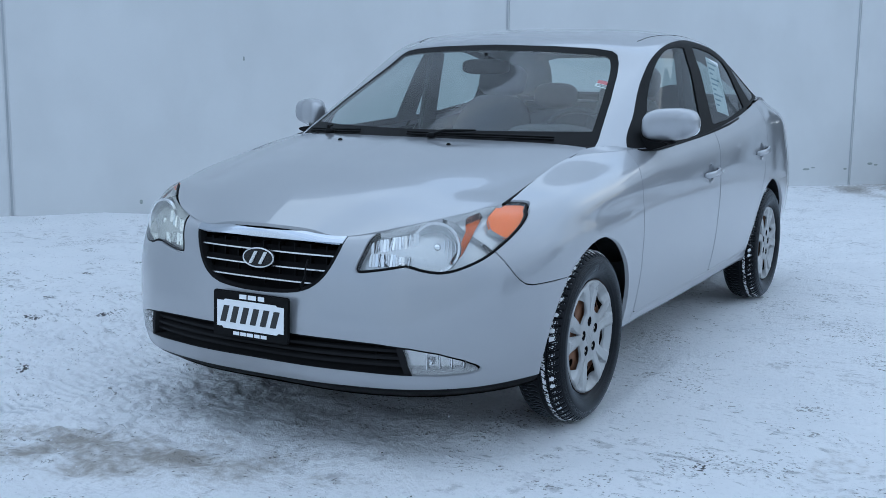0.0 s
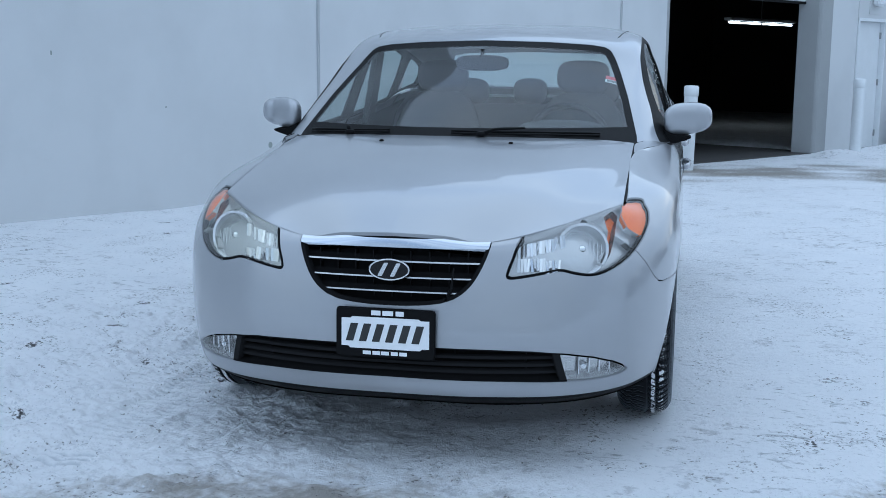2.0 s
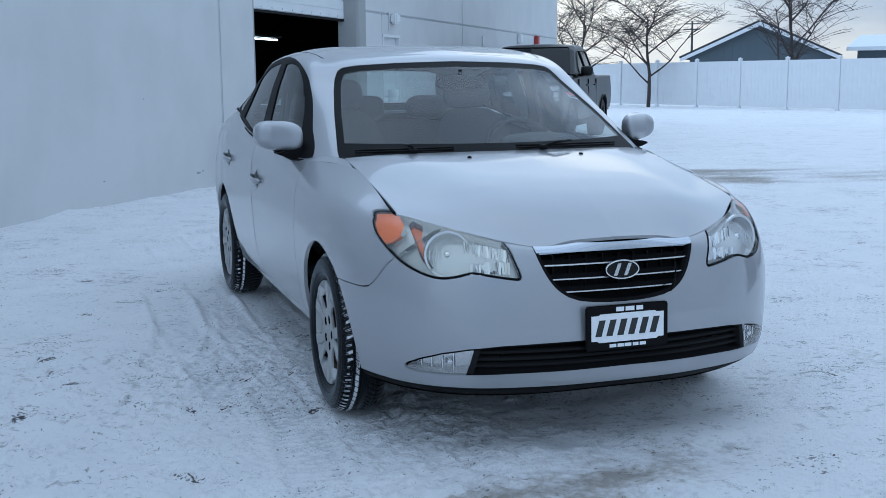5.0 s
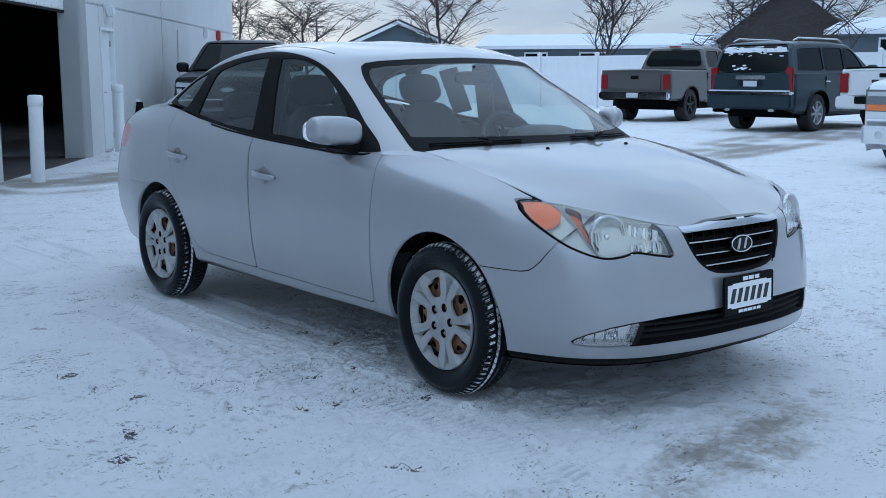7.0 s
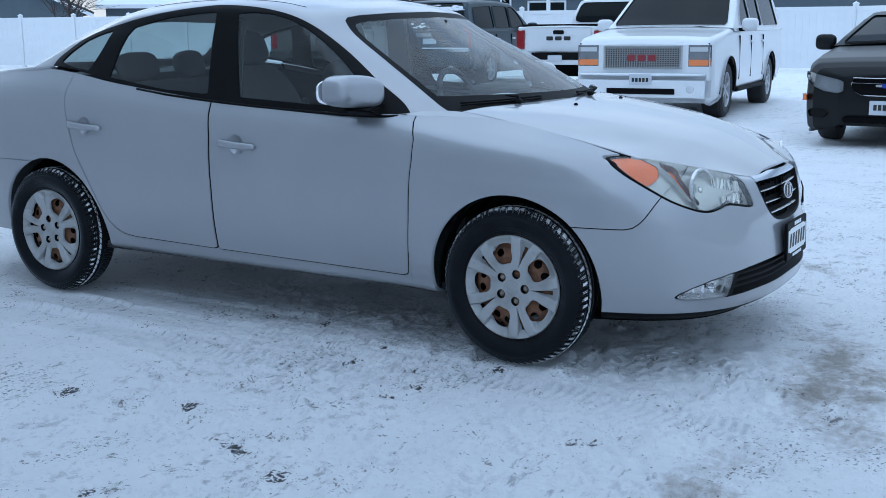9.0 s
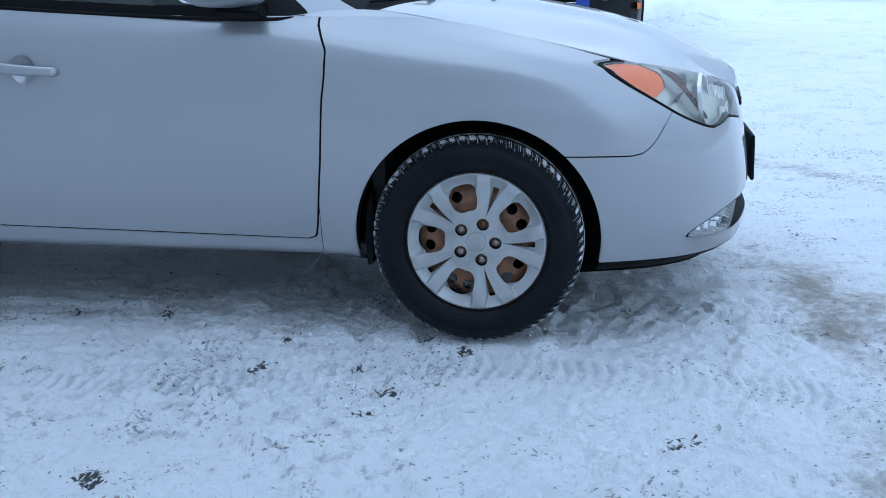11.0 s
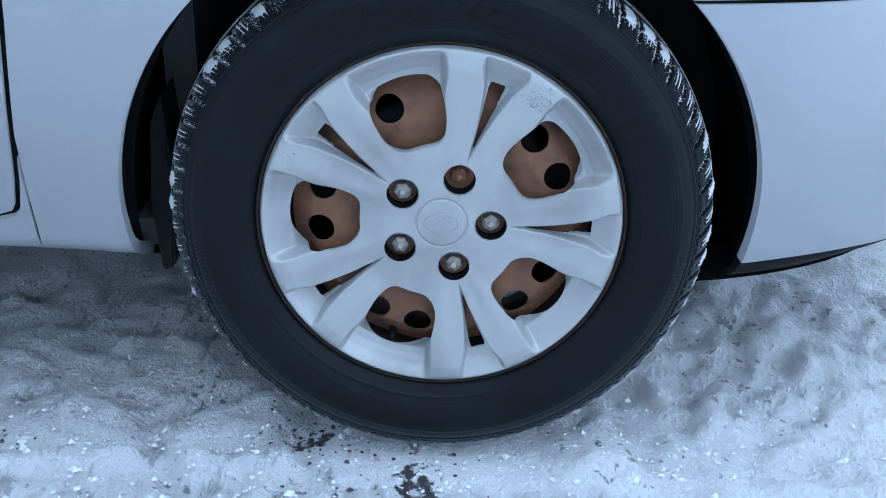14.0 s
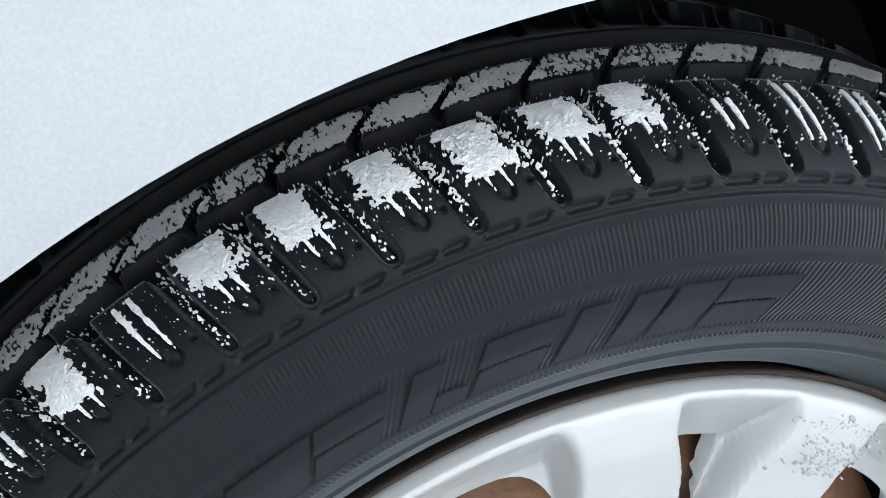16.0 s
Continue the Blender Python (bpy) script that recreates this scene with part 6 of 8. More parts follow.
def car_seat(x, y, lean=22):
    st = thing("front_seat", "", "", m=pose(x, y, .30))
    st.parent = sedan
    part("cushion", superbox((0, -.22, .20), (.255, .27, .10), 4), seat_cloth, st, "grey cloth cushion", smoothed=True)
    back_m = pose(0, .04, .24, -lean, 0, 0)
    back_ = superbox((0, 0, .31), (.245, .075, .33), 3.6, warp=lambda p: (p[0] * (1 - .22 * max(0, p[2]) / .33), p[1] + .03 * (p[0] / .245) ** 2 * -1, p[2]))
    back_.transform(back_m)
    part("backrest", back_, seat_cloth, st, "grey cloth backrest", smoothed=True)
    head = superbox((0, -.015, .725), (.135, .05, .085), 3.2)
    head.transform(back_m)
    part("headrest", head, seat_cloth, st, smoothed=True)
    bm = bmesh.new()
    for px in (-.06, .06):
        add_tube(bm, [(px, 0, .58), (px, 0, .70)], .006, 8)
    bm.transform(back_m)
    part("headrest_post", bm, dull_chrome, st, smoothed=True)


car_seat(.37, 1.42)
car_seat(-.37, 1.42)
bench = thing("rear_seat", "", "")
bench.parent = sedan
part("cushion", superbox((0, 2.05, .50), (.64, .28, .11), 5), seat_cloth, bench, smoothed=True)
rb = superbox((0, 0, .30), (.63, .08, .31), 5)
rb.transform(pose(0, 2.24, .48, -24, 0, 0))
part("backrest", rb, seat_cloth, bench, smoothed=True)
for x in (-.38, 0, .38):
    hb = superbox((0, 0, 0), (.135 if x else .10, .05, .075), 3)
    hb.transform(pose(x, 2.45, 1.125, -16, 0, 0))
    part("headrest", hb, seat_cloth, bench, smoothed=True)
inner = part("rear_view_mirror", superbox((0, .80, 1.285), (.118, .022, .034), 3.4), black_trim, sedan, "black interior mirror", smoothed=True)
bm = bmesh.new()
add_tube(bm, [(0, .80, 1.30), (0, .80, 1.345)], .009, 8)
part("mirror_stem", bm, black_trim, inner, smoothed=True)
for s in (1, -1):
    bm = bmesh.new()
    add_prism(bm, [(1.44, .60), (1.60, .60), (1.585, 1.36), (1.455, 1.36)], 0, .03, "yzx", .008)
    for v in bm.verts:
        v.co.x = s * (v.co.x + .775 - .10 * max(0, v.co.z - .95) / .41 * 1.25)
    part("pillar_lining", bm, dash_vinyl, sedan)

# Window sticker and the sheet hung in the rear window.
near_ = np.linalg.norm(ws_glass.co - (.585, .775, 1.22), axis=1).argmin()
out_ = Vector(ws_glass.no[near_])
flat_ = Vector((1, 0, 0))
flat_ = (flat_ - out_ * flat_.dot(out_)).normalized()
up_ = out_.cross(flat_)
tilt = Matrix.Translation(Vector(ws_glass.co[near_]) - out_ * .006) @ Matrix((flat_, up_, out_)).transposed().to_4x4()
stick = part("sticker", box((-.042, -.028, -.0005), (.042, .028, .0005), 0, tilt), paper, windscreen, "small red and white sticker")
part("red_band", box((-.042, .0, .0006), (.005, .028, .0016), 0, tilt), red_paper, stick)
bm = bmesh.new()
for k in range(3):
    add_box(bm, (-.035, -.022 + k * .007, .0006), (.03 - .01 * k, -.019 + k * .007, .0014), 0, tilt)
part("print", bm, ink, stick)
lean = pose(.755, 1.86, 1.20, 0, 0, 0) @ Matrix.Rotation(radians(-18), 4, "Y") @ Matrix.Rotation(radians(-9), 4, "X")
sheet_ = part("window_sheet", box((-.0006, -.095, -.14), (.0006, .095, .14), 0, lean), paper, sedan, "white price sheet behind the rear window")
bm = bmesh.new()
for k in range(9):
    add_box(bm, (.0008, -.08, .11 - k * .027), (.0016, .05 - .04 * (k % 3), .118 - k * .027), 0, lean)
part("print", bm, steel_blue, sheet_)

# ---- parked vehicles in the lot: built facing local -y, front axle over the origin ----
veh_glass = simple_mat("dark_window", (0.008, 0.010, 0.011), 0.06, spec=0.10)
tail_red = simple_mat("tail_red", (0.24, 0.008, 0.012), 0.25, coat=0.4)
lamp_clear = simple_mat("lamp_clear", (0.62, 0.64, 0.66), 0.15, 0.4, coat=0.9, bump=0.4, scale=160)
lamp_smoke = simple_mat("lamp_smoke", (0.22, 0.23, 0.24), 0.14, 0.55, coat=0.9, bump=0.5, scale=60, vary=0.5)
lamp_amber = simple_mat("lamp_amber", (0.75, 0.22, 0.06), 0.3, coat=0.6)
veh_rubber = simple_mat("veh_rubber", (0.025, 0.025, 0.027), 0.8, bump=0.8, scale=90)
rim_alloy = simple_mat("rim_alloy", (0.45, 0.46, 0.48), 0.35, 0.7)
rim_dark = simple_mat("rim_dark", (0.03, 0.03, 0.03), 0.4, 0.5)
plate_white = simple_mat("plate_white", (0.55, 0.58, 0.62), 0.5)
rooftop_snow = simple_mat("rooftop_snow", (0.80, 0.83, 0.87), 0.9, bump=1.0, scale=40)


def arc(cy, cz, r, a0, a1, n=12):
    return [(cy + r * math.cos(a), cz + r * math.sin(a)) for a in np.linspace(radians(a0), radians(a1), n)]


def veh_wheel(r, width, rim_m, spokes=6):
    bm = lathe([(r * .60, width / 2 - .03), (r * .64, width / 2), (r * .88, width / 2 + .005), (r * .97, width / 2 - .02), (r, width / 2 - .06), (r, -width / 2), (r * .6, -width / 2)], 40)
    tyre = as_mesh("tyre", bm, veh_rubber, False)
    bm = lathe([(r * .63, width / 2 - .005), (r * .60, width / 2 - .02), (r * .57, width / 2 - .07), (r * .2, width / 2 - .09), (0, width / 2 - .09)], 32)
    for k in range(spokes):
        one = box((-r * .07, r * .10, width / 2 - .075), (r * .07, r * .60, width / 2 - .018), 0.008, pose(0, 0, 0, 0, 0, 360 * k / spokes))
        join(bm, one)
    add_lathe(bm, [(0, width / 2 - .02), (r * .13, width / 2 - .025), (r * .15, width / 2 - .08)], 20)
    return tyre, as_mesh("rim", bm, rim_m, False)


def quad_panel(corners, thick=0.012, grow=0.004):
    """A pane on four corners in order, standing a little proud."""
    c = [Vector(p) for p in corners]
    n = (c[1] - c[0]).cross(c[3] - c[0]).normalized()
    bm = bmesh.new()
    lo, hi = [bm.verts.new(p - n * thick) for p in c], [bm.verts.new(p + n * grow) for p in c]
    bm.faces.new(hi)
    bm.faces.new(lo[::-1])
    for k in range(4):
        bm.faces.new((lo[k], lo[(k + 1) % 4], hi[(k + 1) % 4], hi[k]))
    bmesh.ops.recalc_face_normals(bm, faces=bm.faces[:])
    return bm


def body_sheet(stations):
    """Half a lower body from (y, half width, bottom, top, edge radius) stations, closed at both ends."""
    st = np.array(stations, float)
    ys = np.unique(np.r_[st[:, 0], np.linspace(st[0, 0], st[-1, 0], 70)])
    rows = []
    for y in ys:
        w, lo, hi, r = [np.interp(y, st[:, 0], st[:, q]) for q in (1, 2, 3, 4)]
        h = hi - lo
        side = [(w * .93, lo), (w * .975, lo + .06 * h), (w * .992, lo + .2 * h), (w, lo + .4 * h), (w * .997, lo + .6 * h), (w * .988, lo + .75 * h), (w * .975, hi - r)]
        side = [tuple(np.array(p) * (1 - t) + np.array(q) * t) for p, q in zip(side, side[1:]) for t in (0, .25, .5, .75)] + [side[-1]]
        bend = [(w * .975 - r + r * math.cos(t), hi - r + r * math.sin(t)) for t in np.linspace(0, math.pi / 2, 6)[1:]]
        top = [((w * .975 - r) * k, hi + .02 * (1 - k * k)) for k in (.8, .6, .4, .2, 0)]
        rows.append([(x, y, z) for x, z in side + bend + top])
    p = np.array(rows)
    fan = np.linspace(0, 1, 24)[:-1]
    p = np.concatenate([np.array([p[0] * (k, 1, 1) for k in fan]), p, np.array([p[-1] * (k, 1, 1) for k in fan[::-1]])])
    return Sheet.grid(p[:, ::-1])


def cabin_sheet(stations, w, belt, roof, top):
    """Half a cabin from (y, height) stations along its middle; its sides lean in with height."""
    st = np.array(stations, float)
    ys = np.unique(np.r_[st[:, 0], np.linspace(st[0, 0], st[-1, 0], 60)])
    half = lambda z: w + (top - w) * (z - belt) / (roof - belt)
    rows = []
    for y in ys:
        hi = np.interp(y, st[:, 0], st[:, 1])
        r = min(.09, (hi - belt) * .45 + .004)
        side = [(half(belt + (hi - r - belt) * k), belt + (hi - r - belt) * k) for k in np.linspace(0, 1, 12)]
        ex, ez = side[-1]
        bend = [(ex - r + r * math.cos(t), ez + r * math.sin(t)) for t in np.linspace(0, math.pi / 2, 6)[1:]]
        cap = [((ex - r) * k, hi + .025 * (1 - k * k)) for k in np.linspace(.9, 0, 8)]
        rows.append([(x, y, z) for x, z in side + bend + cap])
    return Sheet.grid(np.array(rows)[:, ::-1]), half


def vehicle(name, label, category, m, paint, spec):
    """spec: sizes in metres; wb wheelbase, w half width, r wheel radius, stations of body and cabin, windows and details."""
    v = thing(name, label, category, "vehicles parked in the snowy lot", m=m)
    w, r, wb, belt, roof = (spec[q] for q in ("w", "r", "wb", "belt", "roof"))
    low = body_sheet(spec["body"])
    for y in (0, wb):
        arch_, low = low.cut(np.maximum(np.hypot(low.co[:, 1] - y, low.co[:, 2] - r - .01) - r - .07, .25 - low.co[:, 0]))
    for nm, outline, mat, deep in spec.get("nose", ()):
        piece, low = low.cut(np.maximum(front_f(low, np.array(outline)), low.co[:, 1] + .45))
        (both if min(q[0] for q in outline) > .05 else whole)(nm, piece.shift(deep), mat, parent=v, lip=.02)
    whole("body", low, paint, parent=v, lip=.03)
    cab, half = cabin_sheet(spec["cabin"], w - .035, belt, roof, spec["top"])
    for outline in spec["sides"]:
        pane, cab = cab.cut(np.maximum(outside(cab.co[:, [1, 2]], np.array(outline)), .3 - cab.co[:, 0]))
        both("side_window", pane.shift(-.004), veh_glass, parent=v)
    for nm, ya, yb, za, zb in spec["ends"]:
        inset = np.array([half(z) for z in cab.co[:, 2]]) - .085
        f = np.maximum(np.maximum(ya - cab.co[:, 1], cab.co[:, 1] - yb), np.maximum(np.maximum(za - cab.co[:, 2], cab.co[:, 2] - zb), cab.co[:, 0] - inset))
        pane, cab = cab.cut(f)
        whole(nm, pane.shift(-.003), veh_glass, parent=v)
    whole("cabin", cab, spec.get("cabin_m", paint), parent=v, lip=.02)
    tyre, rim = veh_wheel(r, spec.get("tw", .27), spec.get("rim", rim_alloy), spec.get("spokes", 6))
    for y in (0, wb):
        for s in (1, -1):
            wh = new("wheel")
            wh.parent, wh.matrix_basis = v, Matrix(((0, 0, s, s * (w - .16)), (s, 0, 0, y), (0, 1, 0, r), (0, 0, 0, 1)))
            for nm, me in (("tyre", tyre), ("rim", rim)):
                o = new(nm, me)
                o.parent = wh
            part("wheel_arch", prism(arc(y, r, r + .085, -5, 185, 16) + arc(y, r, r + .05, 185, -5, 16), s * (w - .01 + spec.get("flare", 0)), s * (w - .34), "yzx"), spec.get("arch_m", black_trim), v)
    part("underframe", box((-w + .2, -.5, .30), (w - .2, wb + .6, .62)), matt_black, v)
    for s in (1, -1):
        y, z = spec["mirror"]
        shell_ = superbox((s * (w + .12), y, z), (.12, .07, .095), 3.4, 24, 14)
        part("mirror", shell_, spec.get("mirror_m", paint), v, smoothed=True)
        part("mirror_arm", box((min(s * (w - .06), s * (w + .06)), y - .02, z - .10), (max(s * (w - .06), s * (w + .06)), y + .03, z - .05), .01), black_trim, v)
        for y in spec["handles"]:
            part("door_handle", superbox((s * (w - .002), y, spec["hz"]), (.022, .10, .018), 3, 20, 10), spec.get("handle_m", paint), v, smoothed=True)
        for y in spec["gaps"]:
            part("door_gap", box((s * (w - .03), y - .004, spec.get("sill", .5)), (s * (w + .0015), y + .004, belt - .06)), black_trim, v)
    for s in (-.35, .35):
        y, z = spec["wiper"]
        part("wiper", add_tube(bmesh.new(), [(s - .30, y - .02, z), (s - .05, y - .03, z + .012), (s + .30, y + .03, z + .03)], .011, 6), black_trim, v)
    return v


def front_face(v, w, y, parts_):
    for nm, x0, x1, z0, z1, d, mat, bev in parts_:
        if x0 < 0 < x1 and abs(x0 + x1) < 1e-6 or x0 == "c":
            part(nm, box((x0, y - d, z0), (x1, y + .05, z1), bev), mat, v)
        else:
            for s in (1, -1):
                a, b = sorted((s * x0, s * x1))
                part(nm, box((a, y - d, z0), (b, y + .05, z1), bev), mat, v)


def rear_face(v, y, parts_):
    for nm, x0, x1, z0, z1, d, mat, bev in parts_:
        if abs(x0 + x1) < 1e-6:
            part(nm, box((x0, y - .05, z0), (x1, y + d, z1), bev), mat, v)
        else:
            for s in (1, -1):
                a, b = sorted((s * x0, s * x1))
                part(nm, box((a, y - .05, z0), (b, y + d, z1), bev), mat, v)


def grid_bars(v, nm, x0, x1, z0, z1, y, n, mat, thick=.012):
    for z in np.linspace(z0, z1, n):
        part(nm, box((x0, y - .02, z - thick), (x1, y + .02, z + thick), .004), mat, v)


# Black crew-cab pickup by the wall.
black_paint = simple_mat("black_paint", (0.006, 0.0065, 0.007), 0.35, coat=0.12, spec=0.2, vary=0.3, scale=20)
PICKUP = dict(w=1.0, top=.74, r=.41, wb=3.68, belt=1.30, roof=1.93, tw=.29, mirror=(.82, 1.40), handles=(1.62, 2.52), hz=1.12, gaps=(.66, 1.76, 2.70), wiper=(.42, 1.345), sill=.62, flare=.02,
              body=[(-.97, .93, .52, 1.10, .05), (-.95, .955, .50, 1.17, .06), (-.88, .98, .48, 1.21, .08), (-.6, .99, .48, 1.25, .09), (.0, 1.0, .48, 1.29, .09), (.5, 1.0, .48, 1.325, .08), (2.70, 1.0, .48, 1.33, .05),
                    (2.74, 1.0, .50, 1.30, .03), (4.80, 1.0, .56, 1.31, .03), (4.88, .985, .58, 1.31, .03), (4.90, .96, .60, 1.29, .03)],
              cabin=[(.38, 1.315), (.62, 1.46), (1.22, 1.82), (1.45, 1.90), (1.9, 1.93), (2.35, 1.92), (2.56, 1.86), (2.66, 1.60), (2.72, 1.315)],
              sides=[[(.92, 1.36), (1.66, 1.36), (1.64, 1.80), (1.42, 1.79), (1.22, 1.68), (.95, 1.46)], [(1.78, 1.36), (2.52, 1.38), (2.44, 1.76), (2.34, 1.80), (1.76, 1.80)]],
              ends=[("windscreen", .40, 1.42, 1.35, 1.86), ("rear_window", 2.50, 2.9, 1.40, 1.82)])
wd = Vector((.5976, .8018, 0))
truck = vehicle("pickup_truck", "black crew-cab pickup with mud tyres, parked along the white wall", "pickup truck", pose(6.67, 15.62, 0, 0, 0, -36.2), black_paint, dict(PICKUP, rim=rim_dark, mirror_m=black_paint))
front_face(truck, 1.0, -.985, [("bumper", -.99, .99, .55, .82, .10, black_trim, .03), ("grille", -.62, .62, .84, 1.13, .03, gloss_black, .02), ("headlamp", .64, .93, 1.02, 1.13, .0, lamp_clear, .02), ("headlamp_side", .80, .93, .90, 1.03, .0, lamp_clear, .02), ("headlamp_low", .64, .93, .84, .92, .0, lamp_clear, .02), ("headlamp_dark", .64, .80, .91, 1.03, -.01, matt_black, .01), ("fog_lamp", .74, .88, .62, .72, .12, lamp_clear, .01), ("plate", -.16, .16, .62, .74, .12, dark_plastic, .005), ("skid_bar", -.55, .55, .46, .56, .04, dark_plastic, .02)])
grid_bars(truck, "grille_bar", -.60, .60, .90, 1.08, -1.02, 3, gloss_black, .024)
part("badge_oval", lathe([(0, .012), (.10, .010), (.115, 0)], 28, pose(0, -1.05, .985, 90, 0, 0) @ Matrix.Diagonal((1, .45, 1, 1))), dull_chrome, truck)
part("box_floor", box((-.9, 2.76, .9), (.9, 4.86, 1.26)), black_trim, truck)

# Grey-brown pickup, seen from behind.
taupe = simple_mat("taupe_paint", (0.12, 0.115, 0.108), 0.34, 0.4, coat=0.25)
grey_truck = vehicle("pickup_truck", "grey crew-cab pickup with black alloy wheels, parked facing a white fence", "pickup truck", pose(22.83, 16.89, 0, 0, 0, 104), taupe, dict(PICKUP, rim=rim_dark, spokes=5, handle_m=taupe))
rear_face(grey_truck, 4.90, [("tailgate", -.74, .74, .80, 1.27, .02, taupe, .02), ("tailgate_handle", -.11, .11, 1.08, 1.17, .035, black_trim, .01), ("tail_light", .77, .97, .82, 1.20, .02, tail_red, .02), ("rear_bumper", -.97, .97, .58, .76, .14, chrome, .03), ("plate", -.16, .16, .62, .74, .16, plate_white, .005)])
part("bed_cap", box((-.95, 2.76, 1.27), (.95, 4.90, 1.30), .01), black_trim, grey_truck)
part("roof_lamp", box((-.16, 2.58, 1.90), (.16, 2.66, 1.94), .01), tail_red, grey_truck)

# Dark blue-grey SUV with snow on its rear window.
slate_paint = simple_mat("slate_paint", (0.030, 0.046, 0.058), 0.34, 0.3, coat=0.2, spec=0.3)
SUV = dict(w=1.0, top=.78, r=.40, wb=2.95, belt=1.22, roof=1.90, tw=.28, mirror=(.80, 1.32), handles=(1.66, 2.58), hz=1.06, gaps=(.62, 1.78, 2.66), wiper=(.40, 1.27), sill=.52,
           body=[(-.97, .78, .36, 1.02, .06), (-.94, .88, .32, 1.10, .07), (-.84, .97, .30, 1.14, .09), (-.4, 1.0, .32, 1.18, .09), (.4, 1.0, .34, 1.25, .08), (2.2, 1.0, .36, 1.25, .05), (3.90, 1.0, .42, 1.25, .04), (4.02, .97, .46, 1.24, .04), (4.05, .90, .48, 1.22, .04)],
           cabin=[(.36, 1.235), (.60, 1.38), (1.20, 1.76), (1.45, 1.86), (2.2, 1.90), (3.4, 1.89), (3.74, 1.85), (3.88, 1.74), (4.02, 1.235)],
           sides=[[(.92, 1.29), (1.70, 1.29), (1.68, 1.77), (1.38, 1.75), (1.18, 1.63), (.95, 1.42)], [(1.80, 1.29), (2.60, 1.29), (2.58, 1.77), (1.78, 1.77)], [(2.72, 1.29), (3.74, 1.30), (3.62, 1.74), (2.70, 1.77)]],
           ends=[("windscreen", .40, 1.42, 1.28, 1.82), ("rear_window", 3.70, 4.3, 1.27, 1.82)])
suv = vehicle("suv", "dark slate SUV with snow on its rear window", "suv", pose(20.38, 11.32, 0, 0, 0, 95), slate_paint, dict(SUV, handle_m=chrome, spokes=7))
rear_face(suv, 4.03, [("tail_light", .80, .98, .86, 1.36, .012, tail_red, .02), ("rear_bumper", -1.0, 1.0, .50, .82, .12, slate_paint, .04), ("chrome_sill", -.98, .98, .80, .86, .14, chrome, .01), ("plate_recess", -.30, .30, .95, 1.10, .02, slate_paint, .01), ("plate", -.16, .16, .96, 1.08, .035, plate_white, .004), ("tailgate_trim", -.36, .36, 1.10, 1.20, .03, dull_chrome, .01), ("exhaust", .45, .60, .44, .50, .06, dull_chrome, .02)])
for s in (1, -1):
    part("roof_rail", add_tube(bmesh.new(), [(s * .70, 1.5, 1.90), (s * .70, 1.7, 1.96), (s * .70, 3.4, 1.97), (s * .70, 3.6, 1.91)], .022, 8), dull_chrome, suv, smoothed=True)
bm = bmesh.new()
rs = np.random.RandomState(4)
for k in range(150):
    # a soft bank along the top edge, thin streaks and a few crumbs below it
    x = rs.uniform(-.70, .70) if k < 138 else rs.normal(.25, .12)
    t_ = rs.uniform(.80, 1.0) if k < 110 else rs.uniform(.62, .84) if k < 138 else rs.normal(.12, .05)
    wide, tall = (rs.uniform(.05, .11), rs.uniform(.012, .03)) if k < 110 else (rs.uniform(.02, .05), rs.uniform(.006, .014)) if k < 138 else (rs.uniform(.02, .06), rs.uniform(.012, .028))
    y = np.interp(1.28 + .5 * t_, [1.235, 1.74, 1.85], [4.02, 3.88, 3.74])
    join(bm, superbox((x, y + .006, 1.28 + .5 * t_), (wide, .012, tall), 2.4, 8, 5))
tagged(part("window_snow", bm, rooftop_snow, suv, "patches of snow on the rear window"), "patches of snow on the rear window", kind="stuff")
part("bumper_snow", box((-.95, 4.05, .86), (.95, 4.16, .885), .012), rooftop_snow, suv, "snow lying on the rear bumper")

# White pickup, tail towards the lot.
white_paint = simple_mat("white_car_paint", (0.72, 0.74, 0.76), 0.3, coat=0.7, vary=0.06, scale=8)
white_truck = vehicle("pickup_truck", "white pickup with a black bed cover, parked facing the fence", "pickup truck", pose(20.93, 7.39, 0, 0, 0, 86), white_paint, dict(PICKUP, rim=rim_alloy))
rear_face(white_truck, 4.90, [("tailgate", -.74, .74, .80, 1.30, .02, white_paint, .02), ("tailgate_handle", -.12, .12, 1.16, 1.24, .035, black_trim, .01), ("tail_light", .78, .99, .85, 1.25, .02, tail_red, .02), ("rear_bumper", -.99, .99, .56, .80, .14, white_paint, .03), ("bumper_step", -.55, .55, .66, .80, .155, black_trim, .01), ("plate", -.16, .16, .63, .75, .17, plate_white, .005)])
for x in (-.20, 0, .20):
    part("badge_block", box((x - .075, 4.90, 1.04), (x + .075, 4.935, 1.12), .01), ink, white_truck)
part("bed_cover", box((-.9, 2.80, 1.28), (.9, 4.88, 1.36), .02), black_trim, white_truck, "black bed cover")

